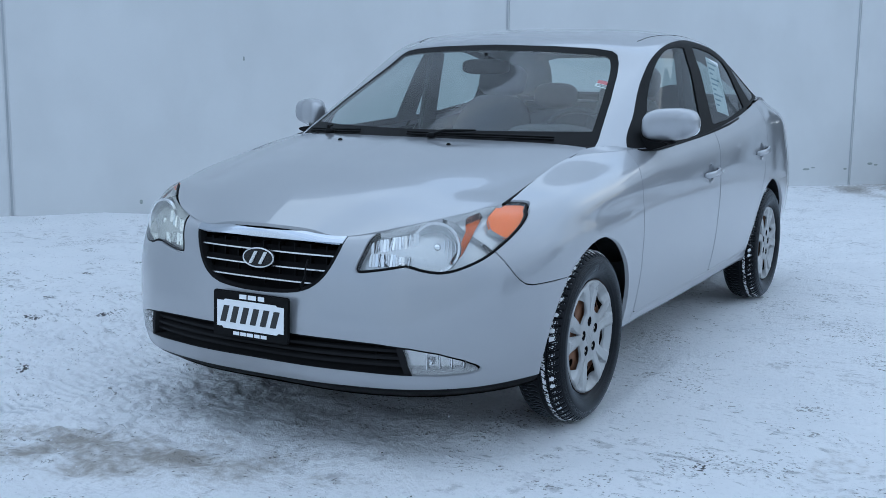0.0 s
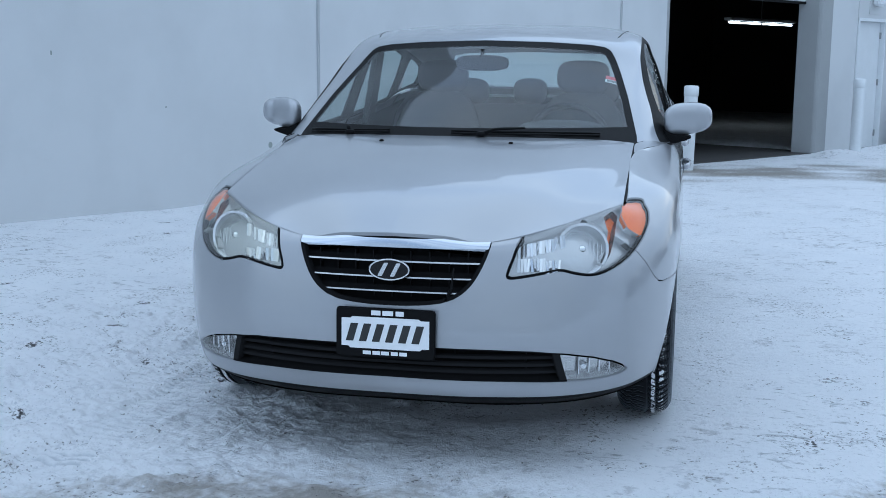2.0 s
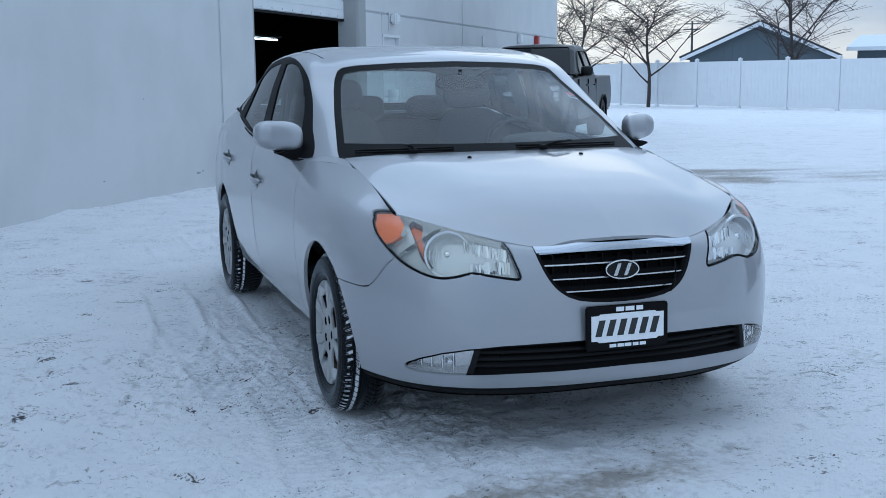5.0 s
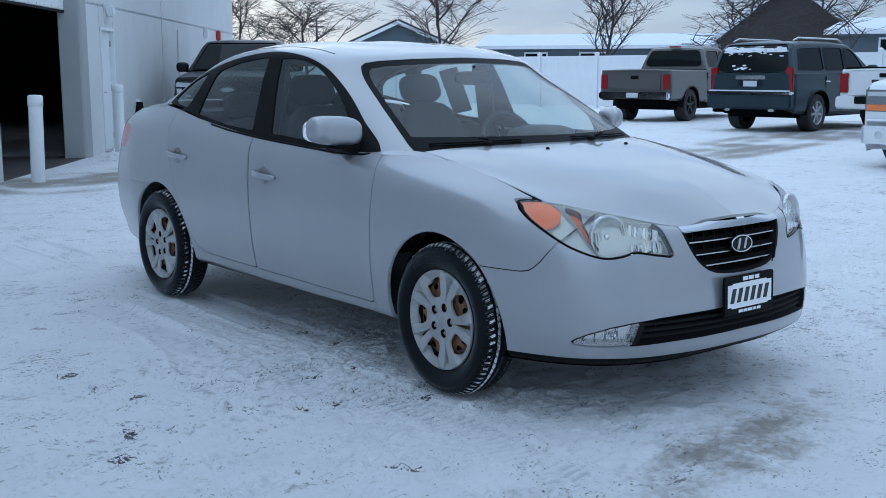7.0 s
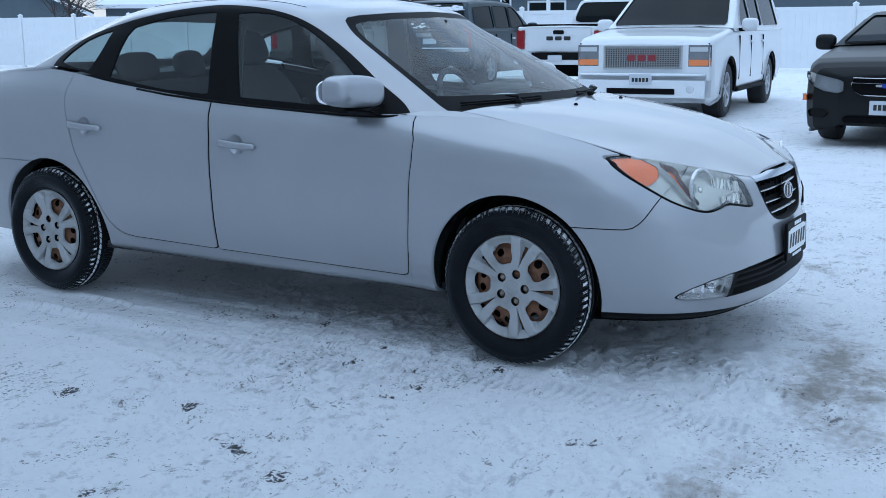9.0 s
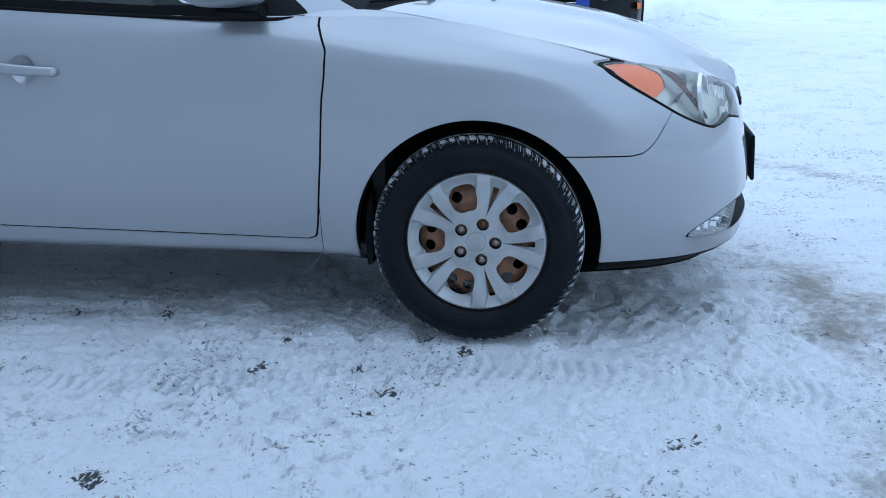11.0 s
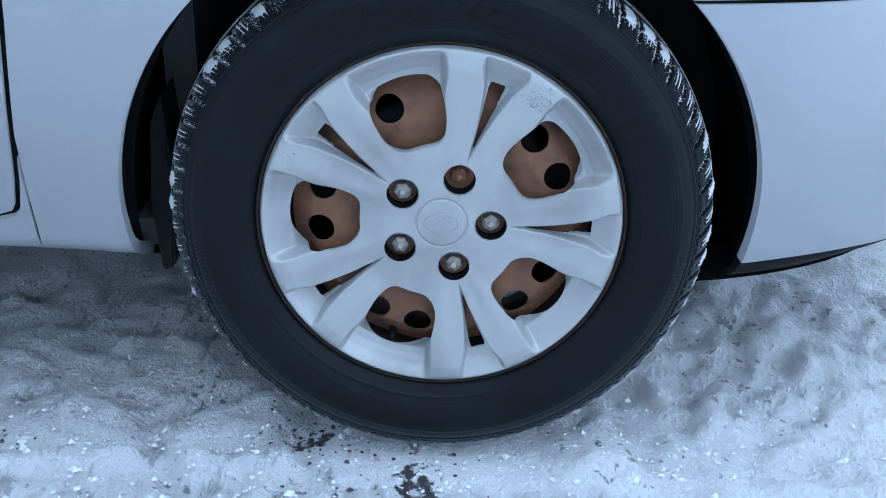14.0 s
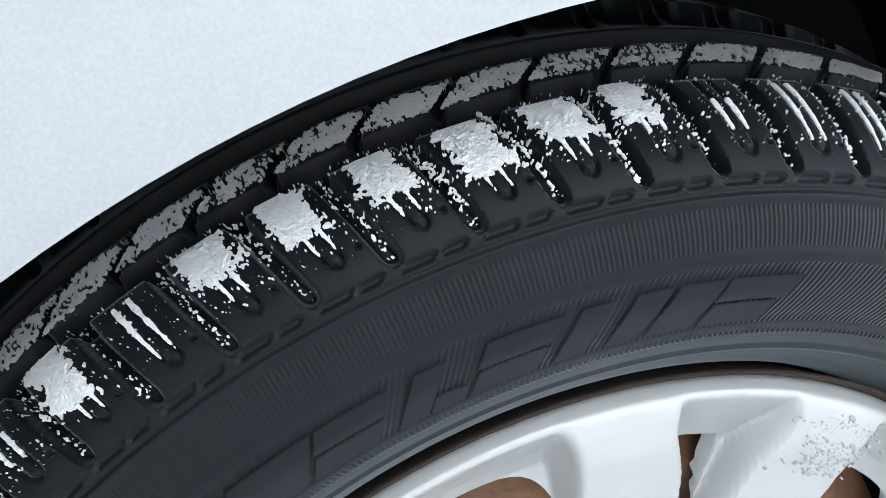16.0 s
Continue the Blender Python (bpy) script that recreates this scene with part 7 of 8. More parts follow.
# White full-size SUV facing the lot.
WSUV = dict(SUV, wb=3.3, body=[(-.97, .93, .28, 1.04, .05), (-.94, .955, .25, 1.10, .07), (-.84, .985, .24, 1.15, .09), (-.4, 1.0, .28, 1.20, .09), (.4, 1.0, .34, 1.27, .08), (2.4, 1.0, .36, 1.26, .05), (4.30, 1.0, .42, 1.26, .04), (4.45, .97, .46, 1.25, .04), (4.48, .90, .48, 1.22, .04)],
            cabin=[(.36, 1.255), (.60, 1.40), (1.18, 1.77), (1.45, 1.87), (2.3, 1.91), (3.9, 1.90), (4.20, 1.85), (4.33, 1.74), (4.45, 1.235)], gaps=(.62, 1.74, 2.62),
            sides=[[(.92, 1.30), (1.66, 1.30), (1.64, 1.78), (1.36, 1.76), (1.16, 1.63), (.95, 1.43)], [(1.76, 1.30), (2.58, 1.30), (2.56, 1.78), (1.74, 1.78)], [(2.68, 1.30), (4.10, 1.31), (3.98, 1.75), (2.66, 1.78)]],
            ends=[("windscreen", .40, 1.42, 1.30, 1.83), ("rear_window", 4.1, 4.7, 1.29, 1.82)])
wsuv = vehicle("suv", "large white SUV with a mesh grille, standing on snow", "suv", pose(11.3, 3.85, 0, 0, 0, -85), white_paint, dict(WSUV, gaps=(.74, 1.62, 2.62), mirror_m=white_paint))
mesh_metal = simple_mat("grille_mesh", (0.35, 0.36, 0.36), 0.4, 0.6)
front_face(wsuv, 1.0, -.97, [("bumper", -.97, .97, .26, .64, .09, white_paint, .07), ("grille_surround", -.60, .60, .68, 1.08, .025, dull_chrome, .05), ("grille_back", -.55, .55, .72, 1.04, .036, matt_black, .03), ("headlamp_housing", .615, .955, .73, 1.075, .004, lamp_smoke, .03), ("headlamp", .635, .94, .93, 1.05, .014, lamp_clear, .03), ("side_lamp", .62, .95, .74, .88, .01, lamp_amber, .03), ("lower_intake", -.50, .50, .36, .47, .10, matt_black, .015), ("plate", -.16, .16, .50, .65, .11, plate_white, .005)])
for s_ in (1, -1):
    part("fog_lamp", lathe([(0, .012), (.05, .008), (.065, 0), (.075, -.01), (.075, -.05)], 24, pose(s_ * .70, -1.055, .45, 90, 0, 0)), lamp_clear, wsuv, smoothed=True)
part("bumper_snow", superbox((0, -1.02, .645), (.90, .045, .018), 4), rooftop_snow, wsuv, "snow lying on the bumper", smoothed=True)
grid_bars(wsuv, "grille_wire", -.54, .54, .735, 1.025, -1.0, 12, mesh_metal, .005)
for x in np.linspace(-.53, .53, 31):
    part("grille_wire", box((x - .005, -1.02, .725), (x + .005, -.99, 1.035)), mesh_metal, wsuv)
for x in (-.15, 0, .15):
    part("badge_block", box((x - .06, -1.035, .83), (x + .06, -1.0, .92), .012), simple_mat("badge_red", (0.25, 0.03, 0.04), 0.3), wsuv)
for x in (-.10, -.05, 0, .05, .10):
    part("plate_bar", box((x - .017, -1.086, .545), (x + .017, -1.078, .60)), ink, wsuv)
for s in (1, -1):
    part("roof_rail", add_tube(bmesh.new(), [(s * .70, 1.4, 1.88), (s * .70, 1.6, 1.96), (s * .70, 3.7, 1.97), (s * .70, 3.9, 1.90)], .022, 8), black_trim, wsuv, smoothed=True)
    part("running_board", box((s * .86, .55, .34), (s * 1.03, 2.8, .41), .02), dark_plastic, wsuv)

def as_bm_strip(points, half):
    """A narrow flat band that follows points, a little thick."""
    bm = bmesh.new()
    rows = [[bm.verts.new((x + d, y, z + q)) for d, q in ((-half, -.004), (half, -.004), (half, .004), (-half, .004))] for x, y, z in points]
    for a, b in zip(rows, rows[1:]):
        for k in range(4):
            bm.faces.new((a[k], a[(k + 1) % 4], b[(k + 1) % 4], b[k]))
    bm.faces.new(rows[0][::-1])
    bm.faces.new(rows[-1])
    bmesh.ops.recalc_face_normals(bm, faces=bm.faces[:])
    return bm


# Black compact saloon with a blue stripe.
CAR = dict(w=.90, top=.62, r=.33, wb=2.69, belt=1.03, roof=1.47, tw=.22, mirror=(.72, 1.10), handles=(1.45, 2.35), hz=.90, gaps=(.50, 1.55, 2.4), wiper=(.36, 1.075), sill=.35,
           body=[(-.95, .50, .24, .76, .06), (-.935, .64, .20, .80, .08), (-.89, .76, .18, .845, .10), (-.80, .845, .17, .90, .12), (-.66, .885, .18, .945, .13), (-.3, .89, .2, 1.0, .13), (.4, .90, .22, 1.06, .10), (2.2, .90, .22, 1.07, .06), (3.2, .88, .25, 1.07, .06), (3.52, .82, .3, 1.05, .08), (3.60, .70, .34, 1.0, .08)],
           cabin=[(.34, 1.045), (.6, 1.17), (1.15, 1.37), (1.45, 1.45), (1.8, 1.47), (2.3, 1.44), (2.6, 1.36), (3.2, 1.05)],
           sides=[[(.88, 1.09), (1.52, 1.10), (1.50, 1.38), (1.32, 1.36), (1.05, 1.25)], [(1.60, 1.10), (2.55, 1.14), (2.35, 1.33), (1.58, 1.38)]], ends=[("windscreen", .42, 1.36, 1.085, 1.40), ("rear_window", 2.5, 3.1, 1.11, 1.36)])
NOSE = [("headlamp", [(.43, .60), (.50, .585), (.62, .60), (.74, .645), (.82, .72), (.855, .80), (.80, .80), (.66, .765), (.50, .735), (.43, .705)], lamp_smoke, -.004),
        ("grille_upper", [(-.3, .70), (.35, .70), (.34, .738), (-.3, .738)], matt_black, -.012),
        ("grille_lower", [(-.3, .562), (.24, .564), (.31, .60), (.35, .655), (.352, .686), (-.3, .686)], matt_black, -.012),
        ("lower_intake", [(-.3, .27), (.40, .27), (.43, .30), (.40, .345), (-.3, .345)], matt_black, -.02),
        ("fog_recess", [(.55, .31), (.78, .33), (.80, .39), (.74, .42), (.56, .40)], dark_plastic, -.010)]
blue_vinyl = simple_mat("blue_vinyl", (0.02, 0.05, 0.30), 0.35)
bcar = vehicle("compact_car", "black compact saloon with a blue bonnet stripe on snow", "car", pose(8.87, .12, 0, 0, 0, -90.5), black_paint, dict(CAR, rim=rim_dark, mirror_m=black_paint, nose=NOSE))
front_face(bcar, .89, -.93, [("plate", -.155, .155, .36, .51, .05, plate_white, .004), ("side_marker", .835, .872, .50, .56, -.16, lamp_amber, .005)])
part("badge_bar", box((-.105, -.975, .655), (.105, -.945, .680), .006), dull_chrome, bcar)
part("badge_block", box((-.045, -.98, .645), (.045, -.945, .692), .006), blue_vinyl, bcar)
for z, half_ in ((.742, .34), (.690, .36), (.560, .24)):
    part("grille_rim", add_tube(bmesh.new(), [(x, -.948 - .012 * math.cos(x * 3), z + .05 * x * x * (1 if z > .6 else 2.4)) for x in np.linspace(-half_, half_, 17)], .008, 6), dull_chrome, bcar, smoothed=True)
for s_ in (1, -1):
    part("grille_rim", add_tube(bmesh.new(), [(s_ * .24, -.950, .562), (s_ * .31, -.948, .60), (s_ * .35, -.946, .66), (s_ * .36, -.946, .697)], .008, 6), dull_chrome, bcar, smoothed=True)
part("blue_stripe", as_bm_strip([(.20 + .07, y, np.interp(y, [-.84, -.72, -.3, .4], [.893, .953, 1.022, 1.082])) for y in np.linspace(-.82, .38, 14)], .07), blue_vinyl, bcar)
part("blue_stripe", box((.20, -.975, .34), (.34, -.935, .66), .004), blue_vinyl, bcar)
for x in (-.095, -.048, 0, .048, .095):
    part("plate_bar", box((x - .016, -.987, .41), (x + .016, -.978, .47)), ink, bcar)

# ---- the building: white precast wall along one line, with a shutter bay and a side door ----
def wall_mat():
    m, n, l, b = mat_new("white_wall")
    tc, a, c, st = n.new("ShaderNodeTexCoord"), n.new("ShaderNodeTexNoise"), n.new("ShaderNodeTexNoise"), n.new("ShaderNodeTexNoise")
    mp = n.new("ShaderNodeMapping")
    mp.inputs["Scale"].default_value = (0.5, 0.5, 0.35)
    a.inputs["Scale"].default_value, a.inputs["Detail"].default_value = 0.9, 8
    c.inputs["Scale"].default_value, c.inputs["Detail"].default_value = 130, 5
    st.inputs["Scale"].default_value, st.inputs["Detail"].default_value = 3.0, 7
    l.new(tc.outputs["Object"], a.inputs["Vector"])
    l.new(tc.outputs["Object"], c.inputs["Vector"])
    l.new(tc.outputs["Object"], mp.inputs["Vector"])
    l.new(mp.outputs[0], st.inputs["Vector"])
    mul = n.new("ShaderNodeMath")
    mul.operation = "MULTIPLY"
    l.new(a.outputs["Fac"], mul.inputs[0])
    l.new(st.outputs["Fac"], mul.inputs[1])
    r = n.new("ShaderNodeValToRGB")
    e = r.color_ramp.elements
    e[0].position, e[0].color = 0.08, (0.55, 0.56, 0.565, 1)
    e[1].position, e[1].color = 0.30, (0.61, 0.62, 0.625, 1)
    l.new(mul.outputs[0], r.inputs[0])
    l.new(r.outputs[0], b.inputs["Base Color"])
    b.inputs["Roughness"].default_value = 0.65
    bp = n.new("ShaderNodeBump")
    bp.inputs["Strength"].default_value, bp.inputs["Distance"].default_value = 0.35, 0.002
    l.new(c.outputs["Fac"], bp.inputs["Height"])
    l.new(bp.outputs["Normal"], b.inputs["Normal"])
    return m


wall_white = wall_mat()
joint_grey = simple_mat("joint_grey", (0.42, 0.44, 0.46), 0.8)
steel_grey = simple_mat("frame_grey", (0.33, 0.34, 0.34), 0.55, bump=0.2, scale=60)
door_white = simple_mat("door_white", (0.72, 0.74, 0.75), 0.5, bump=0.1)
bay_shade = simple_mat("bay_shade", (0.045, 0.045, 0.048), 0.8, bump=0.4, scale=12)
tube_glow, tn, tl, tb = mat_new("tube_light")
tb.inputs["Emission Color"].default_value, tb.inputs["Emission Strength"].default_value = (1.0, 0.97, 0.88, 1), 4.0
WALL = pose(-2.52, 6.13, 0, 0, 0, math.degrees(math.atan2(.8018, .5976)))
HIGH, BACK = 7.9, 0.32
OPEN0, OPEN1, END = 5.34, 9.30, 24.6

wall = thing("wall_north", "long white painted precast concrete wall with dirty lower edge", "wall", kind="structure", m=WALL)
seams = [-22.4, -17.9, -13.45, -9.0, -4.55, 0.0, 4.44]
for a, b in zip(seams, seams[1:]):
    part("wall_panel", box((a + .009, 0, -.3), (b - .009, BACK, HIGH), .012), wall_white, wall)
    part("joint", box((b - .012, .016, -.3), (b + .012, BACK - .02, HIGH)), joint_grey, wall)
part("wall_panel", box((4.44 + .009, 0, -.3), (OPEN0, BACK, HIGH), .012), wall_white, wall)
part("wall_panel", box((OPEN0, 0, 3.05), (OPEN1, BACK, HIGH), .012), wall_white, wall)
part("wall_panel", box((OPEN1, 0, -.3), (10.06, BACK, 2.36), .012), wall_white, wall)
part("wall_panel", box((10.06, 0, 2.02), (10.92, BACK, 2.36), .006), wall_white, wall)
part("wall_panel", box((10.92, 0, -.3), (14.83, BACK, 2.36), .012), wall_white, wall)
part("wall_panel", box((14.86, 0, -.3), (END, BACK, 2.36), .012), wall_white, wall)
part("wall_panel", box((OPEN1, 0, 2.385), (14.83, BACK, HIGH), .012), wall_white, wall)
part("wall_panel", box((14.86, 0, 2.385), (END, BACK, HIGH), .012), wall_white, wall)
part("joint", box((OPEN1, .016, 2.355), (END - .02, BACK - .02, 2.39)), joint_grey, wall)
part("joint", box((14.82, .014, -.3), (14.87, BACK - .02, HIGH)), joint_grey, wall)
part("end_wall", box((END - BACK, BACK + .005, -.3), (END, 18, HIGH), .012), wall_white, wall)
part("back_end_wall", box((-22.4, BACK + .005, -.3), (-22.1, 18, HIGH)), wall_white, wall)
part("roof_deck", box((-22.4, BACK + .005, HIGH - .2), (END, 18, HIGH - .05)), joint_grey, wall)
# Small scuffs and stains on the paint.
scuff_grey = simple_mat("wall_scuff", (0.30, 0.33, 0.31), 0.8, vary=0.4, scale=80)
for s0, z, w, h in ((-.55, .53, .022, .03), (3.80, .21, .05, .012), (3.90, .225, .03, .008), (4.37, .20, .025, .012), (4.74, .25, .04, .015), (4.83, .235, .03, .01), (-2.59, 1.35, .008, .02), (-3.51, .12, .014, .02), (-1.6, .9, .008, .008), (1.9, .28, .02, .008), (-6.0, .4, .02, .02), (2.7, 1.1, .006, .012)):
    part("scuff", superbox((s0, -.0005, z), (w, .0016, h), 2.2, 14, 8), scuff_grey, wall)
# Dark garage bay behind the opening; its shade is put into near-black surface colours.
bay = thing("garage_bay", "dark unlit garage bay seen through the open shutter", "garage", kind="structure", m=WALL)
part("bay_back", box((3.2, 11.0, -.1), (21.9, 11.1, 4.2)), bay_shade, bay)
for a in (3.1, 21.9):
    part("bay_side", box((a, BACK + .01, -.1), (a + .1, 11.1, 4.2)), bay_shade, bay)
part("bay_ceiling", box((3.1, BACK + .01, 4.2), (22.0, 11.1, 4.3)), bay_shade, bay)
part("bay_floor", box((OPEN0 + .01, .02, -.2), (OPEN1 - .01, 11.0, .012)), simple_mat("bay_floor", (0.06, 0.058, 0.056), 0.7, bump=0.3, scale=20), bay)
# Jambs, header and the half-raised shutter.
shutter = thing("roller_shutter", "white sectional garage shutter, raised above the opening", "garage door", m=WALL)
for k in range(3):
    part("shutter_section", box((OPEN0 + .10, .20, 2.23 + .30 * k), (OPEN1 - .42, .25, 2.522 + .30 * k), .012), door_white, shutter)
    part("section_rib", box((OPEN0 + .12, .192, 2.37 + .30 * k), (OPEN1 - .44, .202, 2.382 + .30 * k), .003), door_white, shutter)
part("bottom_seal", box((OPEN0 + .10, .195, 2.195), (OPEN1 - .42, .255, 2.23)), black_trim, shutter)
for k in range(11):
    part("rivet", lathe([(0, .006), (.008, .004), (.010, 0)], 8, pose(OPEN0 + .3 + .33 * k, .199, 2.27, 90, 0, 0)), steel_grey, shutter)
jamb = thing("door_frame", "grey steel frame of the garage opening", "door frame", kind="structure", m=WALL)
part("jamb_right", prism([(OPEN1 - .44, .30), (OPEN1 - .34, .02), (OPEN1 - .30, -.012), (OPEN1 - .002, -.012), (OPEN1 - .002, .30)], -.05, 3.04, bevel=.008), steel_grey, jamb)
part("jamb_left", box((OPEN0 + .002, .03, -.05), (OPEN0 + .09, .30, 3.04), .008), steel_grey, jamb)
for x, y in ((15.15, 5.0), (11.2, 8.6)):
    lamp_ = thing("ceiling_tube_light", "lit fluorescent tube fitting under the bay ceiling", "ceiling light", "tube lights in the bay", m=WALL)
    part("housing", box((x - 1.25, y - .10, 2.24), (x + 1.25, y + .10, 2.30), .01), door_white, lamp_)
    part("tube", add_tube(bmesh.new(), [(x - 1.2, y, 2.20), (x - .05, y, 2.20)], .019, 8), tube_glow, lamp_)
    part("tube", add_tube(bmesh.new(), [(x + .05, y, 2.20), (x + 1.2, y, 2.20)], .019, 8), tube_glow, lamp_)
    part("hanger", box((x - .01, y - .01, 2.3), (x + .01, y + .01, 4.2)), steel_grey, lamp_)
# Side door.
side_door = thing("door_1", "white steel side door in a white frame, closed", "door", kind="structure", m=WALL)
part("door_leaf", box((10.10, .06, .02), (10.88, .11, 1.985), .006), door_white, side_door)
part("door_frame", add_box(add_box(add_box(bmesh.new(), (10.055, -.02, -.02), (10.10, .14, 2.03), .006), (10.88, -.02, -.02), (10.925, .14, 2.03), .006), (10.055, -.022, 1.985), (10.925, .142, 2.035), .006), door_white, side_door)
for z in (.25, 1.05, 1.78):
    part("hinge", box((10.862, .035, z - .05), (10.893, .064, z + .05), .004), steel_grey, side_door)
part("door_handle", add_tube(bmesh.new(), [(10.19, .06, .98), (10.19, .0, .98), (10.31, .0, .98)], .011, 8), dull_chrome, side_door, smoothed=True)
part("lock", lathe([(0, .02), (.022, .02), (.026, 0)], 14, pose(10.19, .06, 1.18, 90, 0, 0)), dull_chrome, side_door)
part("threshold", box((10.05, -.06, -.02), (10.93, .06, .03)), steel_grey, side_door)
wl_ = thing("wall_lamp", "white wall lamp above the side door", "wall lamp", m=WALL)
part("lamp_body", box((10.44, -.13, 2.22), (10.66, -.001, 2.40), .03), door_white, wl_)
part("lamp_plate", box((10.38, -.012, 2.10), (10.72, -.001, 2.42)), wall_white, wl_)
for nm, lab, s0, z, w, mat in (("alarm_box", "red alarm box on the wall", 21.7, 2.24, .13, simple_mat("alarm_red", (0.35, 0.04, 0.04), 0.5)), ("junction_box", "white junction box on the wall", 19.8, 2.24, .12, door_white), ("outlet_box", "small white outlet box on the wall", 12.3, .75, .07, door_white)):
    bx = thing(nm, lab, "box", m=WALL)
    part("casing", box((s0 - w, -.10, z - w), (s0 + w, -.001, z + w), .02), mat, bx)
pipe = thing("conduit", "thin white conduit pipe running up the wall", "pipe", m=WALL)
part("pipe_run", add_tube(bmesh.new(), [(16.4, -.02, 0), (16.4, -.02, 2.2)], .018, 8), wall_white, pipe, smoothed=True)
# Bollards.
bollard_white = simple_mat("bollard_white", (0.74, 0.76, 0.77), 0.45, bump=0.2, scale=30)


def bollard(x, y, tall, lean=0.0):
    b = thing("bollard", "white plastic-sleeved steel bollard standing in the snow", "bollard", "bollards by the garage", m=pose(x, y, 0, 0, lean, 0))
    part("sleeve", lathe([(.083, -.1), (.083, tall - .13)], 28), bollard_white, b, smoothed=True)
    part("cap", lathe([(.083, tall - .135), (.090, tall - .13), (.090, tall - .02), (.07, tall - .004), (0, tall)], 28), bollard_white, b, smoothed=True)


bollard(.98, 10.1, 1.05, 1.2)
bollard(3.48, 13.55, 1.12)
cone = thing("traffic_cone", "black weathered traffic cone by the side door", "traffic cone", m=pose(4.45, 14.95, 0))
part("cone_body", lathe([(.19, .03), (.06, .74), (.055, .80), (.035, .80), (.03, .77), (.0, .77)], 20), black_trim, cone, smoothed=True)
part("cone_base", box((-.24, -.24, -.02), (.24, .24, .035), .02), black_trim, cone)

# ---- white vinyl fence ----
fence_white = simple_mat("fence_vinyl", (0.74, 0.76, 0.78), 0.5, bump=0.15, scale=3)
fence = thing("fence", "white vinyl privacy fence with capped posts round the lot", "fence", kind="structure")
corners = [Vector((20.6, 44.0, 0)), Vector((24.6, 26.0, 0)), Vector((28.6, 4.5, 0)), Vector((17.0, -9.0, 0))]
post_me = as_mesh("post", add_lathe(box((-.063, -.063, -.1), (.063, .063, 1.86), .008), [(.095, 1.86), (.095, 1.885), (0, 1.94)], 4, pose(0, 0, 0, 0, 0, 45)), fence_white, False)
for a, b in zip(corners, corners[1:]):
    n = round((b - a).length / 2.4)
    rz_ = math.degrees(math.atan2((b - a).y, (b - a).x))
    step = (b - a).length / n
    panel = add_box(add_box(bmesh.new(), (.05, -.03, 1.68), (step - .05, .03, 1.80), .006), (.05, -.03, .08), (step - .05, .03, .20), .006)
    for k in range(12):
        add_box(panel, (.07 + k * (step - .14) / 12, -.020, .20), (.07 + (k + .995) * (step - .14) / 12, .020, 1.68), .003)
    panel_me = as_mesh("fence_panel", panel, fence_white, False)
    for k in range(n):
        p = a.lerp(b, k / n)
        for nm, me in (("post", post_me), ("fence_panel", panel_me)):
            o = new(nm, me)
            o.parent, o.matrix_basis = fence, pose(p.x, p.y, 0, 0, 0, rz_)
o = new("post", post_me)
o.parent, o.matrix_basis = fence, pose(*corners[-1])

# ---- houses beyond the fence ----
siding = simple_mat("siding_slate", (0.10, 0.125, 0.145), 0.8, bump=0.3, scale=8)
siding_dark = simple_mat("siding_dark", (0.055, 0.05, 0.05), 0.85, bump=0.4, scale=6)
trim_white = simple_mat("trim_white", (0.7, 0.72, 0.75), 0.6)
roof_snow = simple_mat("roof_snow", (0.72, 0.76, 0.82), 0.9, bump=0.5, scale=2)
shingle = simple_mat("shingle", (0.05, 0.052, 0.056), 0.9, bump=0.8, scale=12)


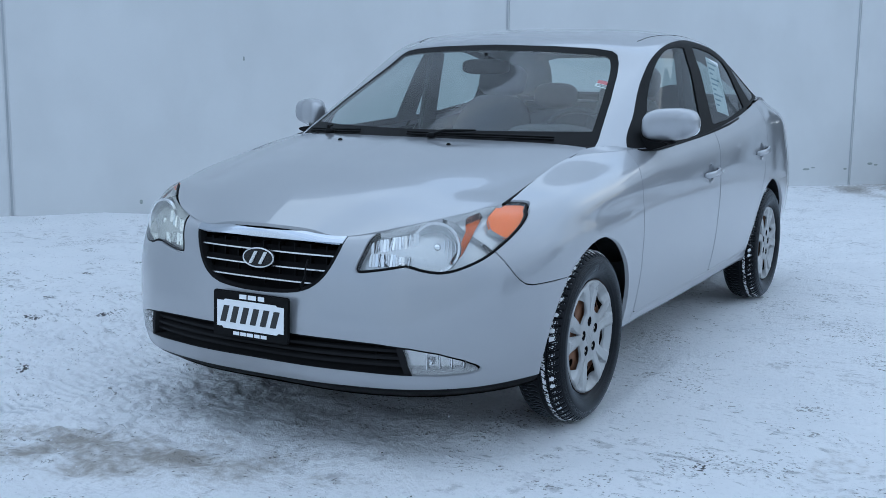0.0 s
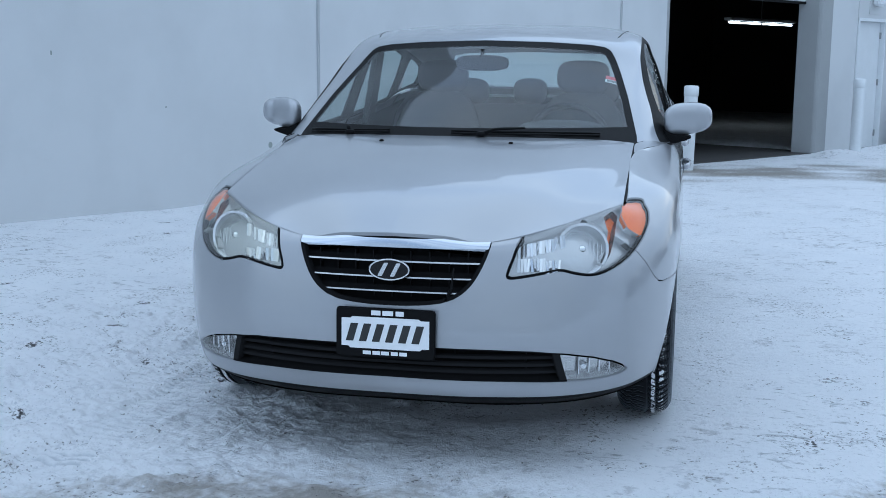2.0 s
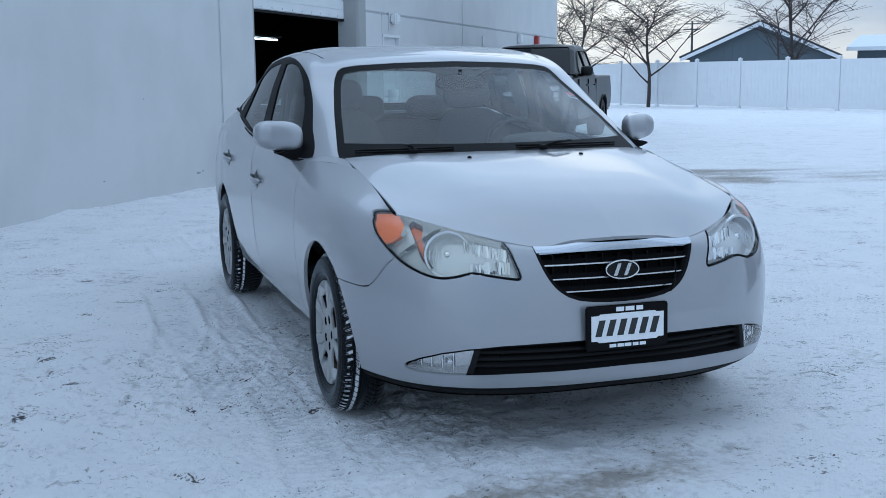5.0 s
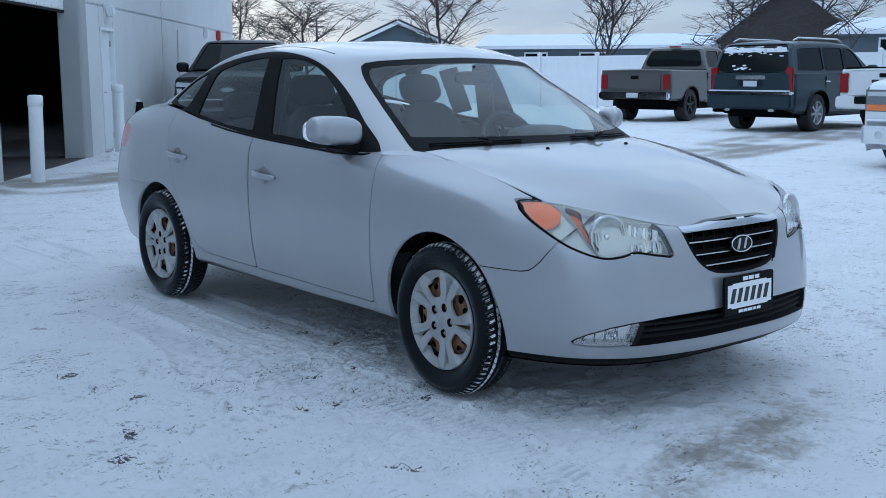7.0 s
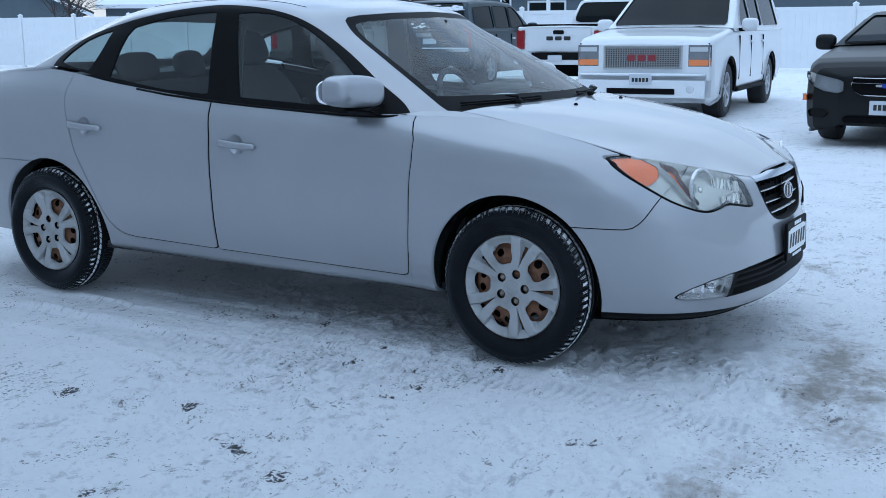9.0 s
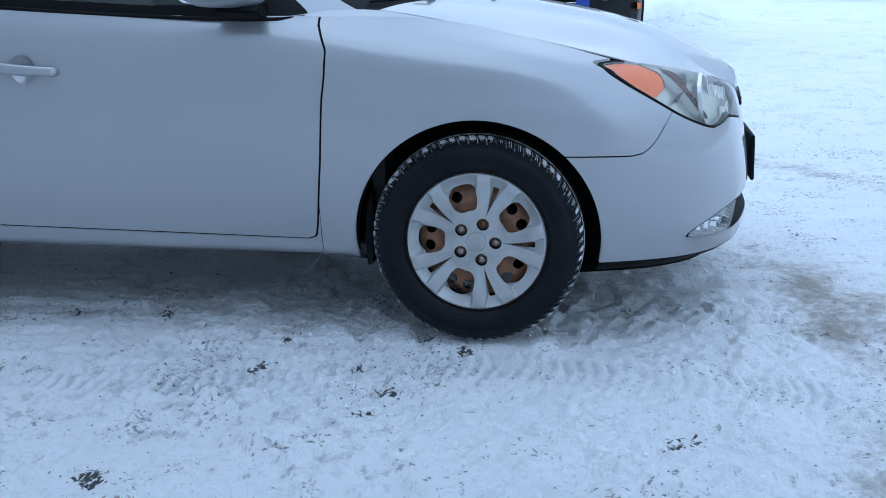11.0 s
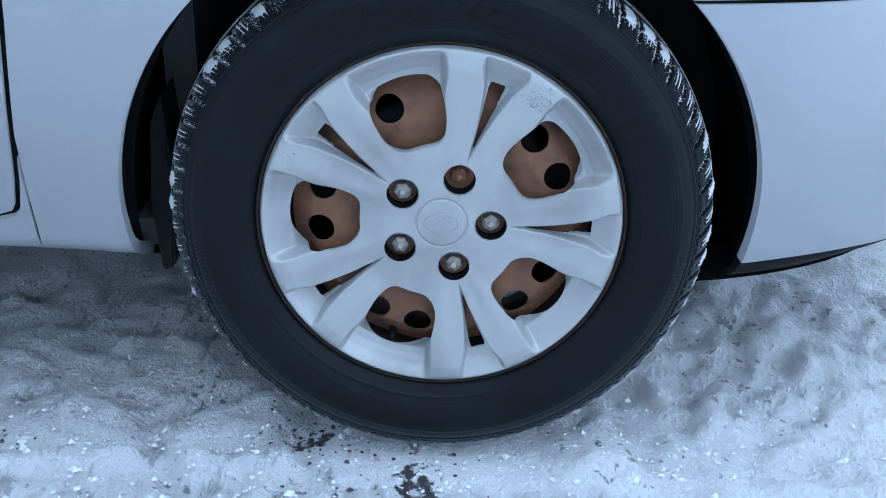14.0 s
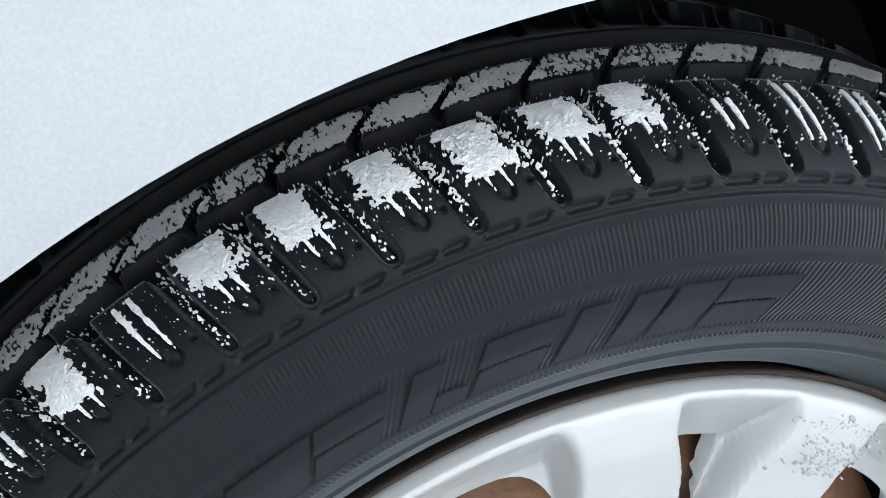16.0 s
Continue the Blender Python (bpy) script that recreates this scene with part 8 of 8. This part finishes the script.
def house(x, y, turn, wide, deep, eave, ridge, wall_m, roof_m, label, windows=(), gable=True):
    """A low house; its front faces local -y; the ridge runs along y if gable faces the front, else along x."""
    h = thing("house", label, "house", "houses beyond the fence", m=pose(x, y, 0, 0, 0, turn))
    if gable:
        part("wall", prism([(-wide / 2, -.3), (wide / 2, -.3), (wide / 2, eave), (0, ridge), (-wide / 2, eave)], 0, deep, "xzy"), wall_m, h)
        for s in (1, -1):
            part("roof", quad_panel([(0, -.45, ridge + .12), (0, deep + .4, ridge + .12), (s * (wide / 2 + .5), deep + .4, eave - .18), (s * (wide / 2 + .5), -.45, eave - .18)][::s], .12, .02), roof_m, h)
            part("fascia", quad_panel([(0, -.47, ridge + .13), (s * (wide / 2 + .5), -.47, eave - .17), (s * (wide / 2 + .5), -.47, eave - .36), (0, -.47, ridge - .08)][::-s], .03, .01), trim_white, h)
        for k in np.arange(-wide / 2 + .15, wide / 2, .42):
            part("batten", box((k - .03, -.03, 0), (k + .03, .01, eave + (ridge - eave) * (1 - abs(k) / (wide / 2)) - .1)), wall_m, h)
    else:
        part("wall", box((-wide / 2, 0, -.3), (wide / 2, deep, eave)), wall_m, h)
        part("roof", prism([(-.5, eave - .05), (deep / 2, ridge), (deep + .5, eave - .05), (deep + .5, eave - .2), (deep / 2, ridge - .15), (-.5, eave - .2)], -wide / 2 - .5, wide / 2 + .5, "yzx"), roof_m, h)
        part("fascia", box((-wide / 2 - .5, -.53, eave - .24), (wide / 2 + .5, -.50, eave - .03)), trim_white, h)
        for z in np.arange(.25, eave - .2, .22):
            part("siding_lap", box((-wide / 2, -.018, z - .01), (wide / 2, .002, z + .012)), wall_m, h)
    for wx, wz, ww, wh in windows:
        win = new("window")
        win.parent = h
        part("window_frame", box((wx - ww / 2 - .09, -.06, wz - wh / 2 - .09), (wx + ww / 2 + .09, -.01, wz + wh / 2 + .09)), trim_white, win)
        part("pane", box((wx - ww / 2, -.075, wz - wh / 2), (wx + ww / 2, -.05, wz + wh / 2)), veh_glass, win)
    return h


def polar_place(az, dist):
    return -3.6 + dist * math.cos(radians(az)), -3.4 + dist * math.sin(radians(az))


hx, hy = polar_place(34.1, 62)
house(hx, hy, 34.1 - 90, 6.9, 14, 3.0, 5.75, siding_dark, roof_snow, "dark board-clad gabled house behind the fence",)
hx, hy = polar_place(42.5, 66)
house(hx, hy, 42.5 - 90, 15, 9, 2.75, 3.5, siding, roof_snow, "low grey house with a snowy roof behind the fence", [(-4.5, 1.8, 1.2, .9), (-1.2, 1.8, 1.4, .9), (3.0, 1.8, 1.2, .9)], False)
hx, hy = polar_place(21.5, 52)
house(hx, hy, 21.5 - 90, 19, 10, 3.05, 3.75, siding, roof_snow, "slate-blue sided house with white trim behind the fence", [(-7.5, 2.35, .35, .45), (-5.6, 1.9, 1.6, 1.0), (1.0, 1.9, 1.4, 1.0)], False)
hx, hy = polar_place(53.4, 64)
house(hx, hy, 53.4 - 90, 7.4, 10, 2.35, 3.95, siding, shingle, "slate-blue gabled house with a dark roof", [(1.2, 1.5, 1.4, .8), (-1.6, 1.5, 1.2, .8)])
hx, hy = polar_place(8, 58)
house(hx, hy, 8 - 90, 16, 9, 3.0, 3.8, siding, roof_snow, "grey sided house behind the fence", [(-4, 1.9, 1.4, 1.0), (2, 1.9, 1.4, 1.0)], False)

# Poles.
for az, dist, tall, rad in ((28.4, 36.5, 9, .07), (65.3, 43, 9, .05)):
    x, y = polar_place(az, dist)
    pole = thing("light_pole", "slim white metal light pole rising behind the lot", "light pole", "light poles", m=pose(x, y, 0))
    part("shaft", lathe([(rad, -.1), (rad * .75, tall), (0, tall)], 14), trim_white, pole, smoothed=True)
    part("lamp_head", box((-.1, -.6, tall - .05), (.1, .1, tall + .08), .03), trim_white, pole)
x, y = polar_place(57.5, 130)
upole = thing("utility_pole", "dark wooden utility pole on the skyline", "utility pole", m=pose(x, y, 0, 0, 0, 57))
part("shaft", lathe([(.16, 0), (.11, 7.2), (0, 7.2)], 10), siding_dark, upole)
for z in (6.3, 6.9):
    part("crossarm", box((-.1, -.9, z - .06), (.1, .9, z + .06)), siding_dark, upole)

# ---- bare winter trees behind the fence ----
bark = simple_mat("winter_bark", (0.055, 0.045, 0.042), 0.9, bump=1.0, scale=25)


def tree(x, y, tall, seed, spread=0.55):
    """A bare tree: a tapered trunk that forks into ascending limbs, branches and many fine twigs."""
    rng = random.Random(seed)
    t = thing("tree", "bare leafless winter tree with spreading twiggy branches behind the fence", "tree", "bare trees behind the fence", m=pose(x, y, 0, 0, 0, rng.uniform(0, 360)))
    trunk, crown, twigs = bmesh.new(), bmesh.new(), bmesh.new()

    def grow(bm, p, d, length, r, depth):
        pts, rad = [p.copy()], [r]
        n = 5 if depth < 3 else 3
        rise = (.10, .05, .02, .0, .0)[depth]
        for k in range(n):
            d = (d + Vector((rng.gauss(0, .13), rng.gauss(0, .13), rise + rng.gauss(0, .07)))).normalized()
            p = p + d * (length / n)
            pts.append(p.copy())
            rad.append(max(r * (1 - .6 * (k + 1) / n), .0055))
        add_tube(bm, pts, rad, 7 if depth < 2 else 4 if depth < 3 else 3)
        if depth >= 4:
            return
        count = (9, 6, 5, 4)[depth]
        for k in range(count):
            f = (.22 + .78 * (k + rng.random()) / count) if depth == 0 else rng.uniform(.25, 1.0)
            i = min(n - 1, int(f * n))
            base = pts[i].lerp(pts[i + 1], f * n - i)
            a = 2.4 * k + rng.uniform(-.5, .5) if depth == 0 else rng.uniform(0, 2 * math.pi)
            side = Vector((math.cos(a), math.sin(a), 0))
            nd = (d * (1 - spread) + side * spread + Vector((0, 0, .22 if depth < 2 else .05))).normalized()
            grow(crown if depth < 2 else twigs, base, nd, length * rng.uniform(.46, .74) * (1.15 - .4 * f if depth == 0 else 1), r * (.52 if depth else .45), depth + 1)

    grow(trunk, Vector((0, 0, -.2)), Vector((0, 0, 1)), tall * .66, .014 * tall, 0)
    part("trunk", trunk, bark, t, smoothed=True)
    part("limb", crown, bark, t)
    part("twig", twigs, bark, t)
    tagged(t.children[-1], kind="stuff")
    return t


for k, (x, y, tall, sp) in enumerate(((17.9, 37.5, 5.6, .62), (21.1, 36.2, 6.0, .68), (25.4, 33.2, 6.4, .62), (29.8, 28.0, 6.6, .55), (32.6, 23.6, 6.8, .75), (35.0, 21.6, 6.4, .72), (13.5, 44.0, 5.0, .6), (43, 14.5, 5.5, .55))):
    tree(x, y, tall, 11 + k, sp)
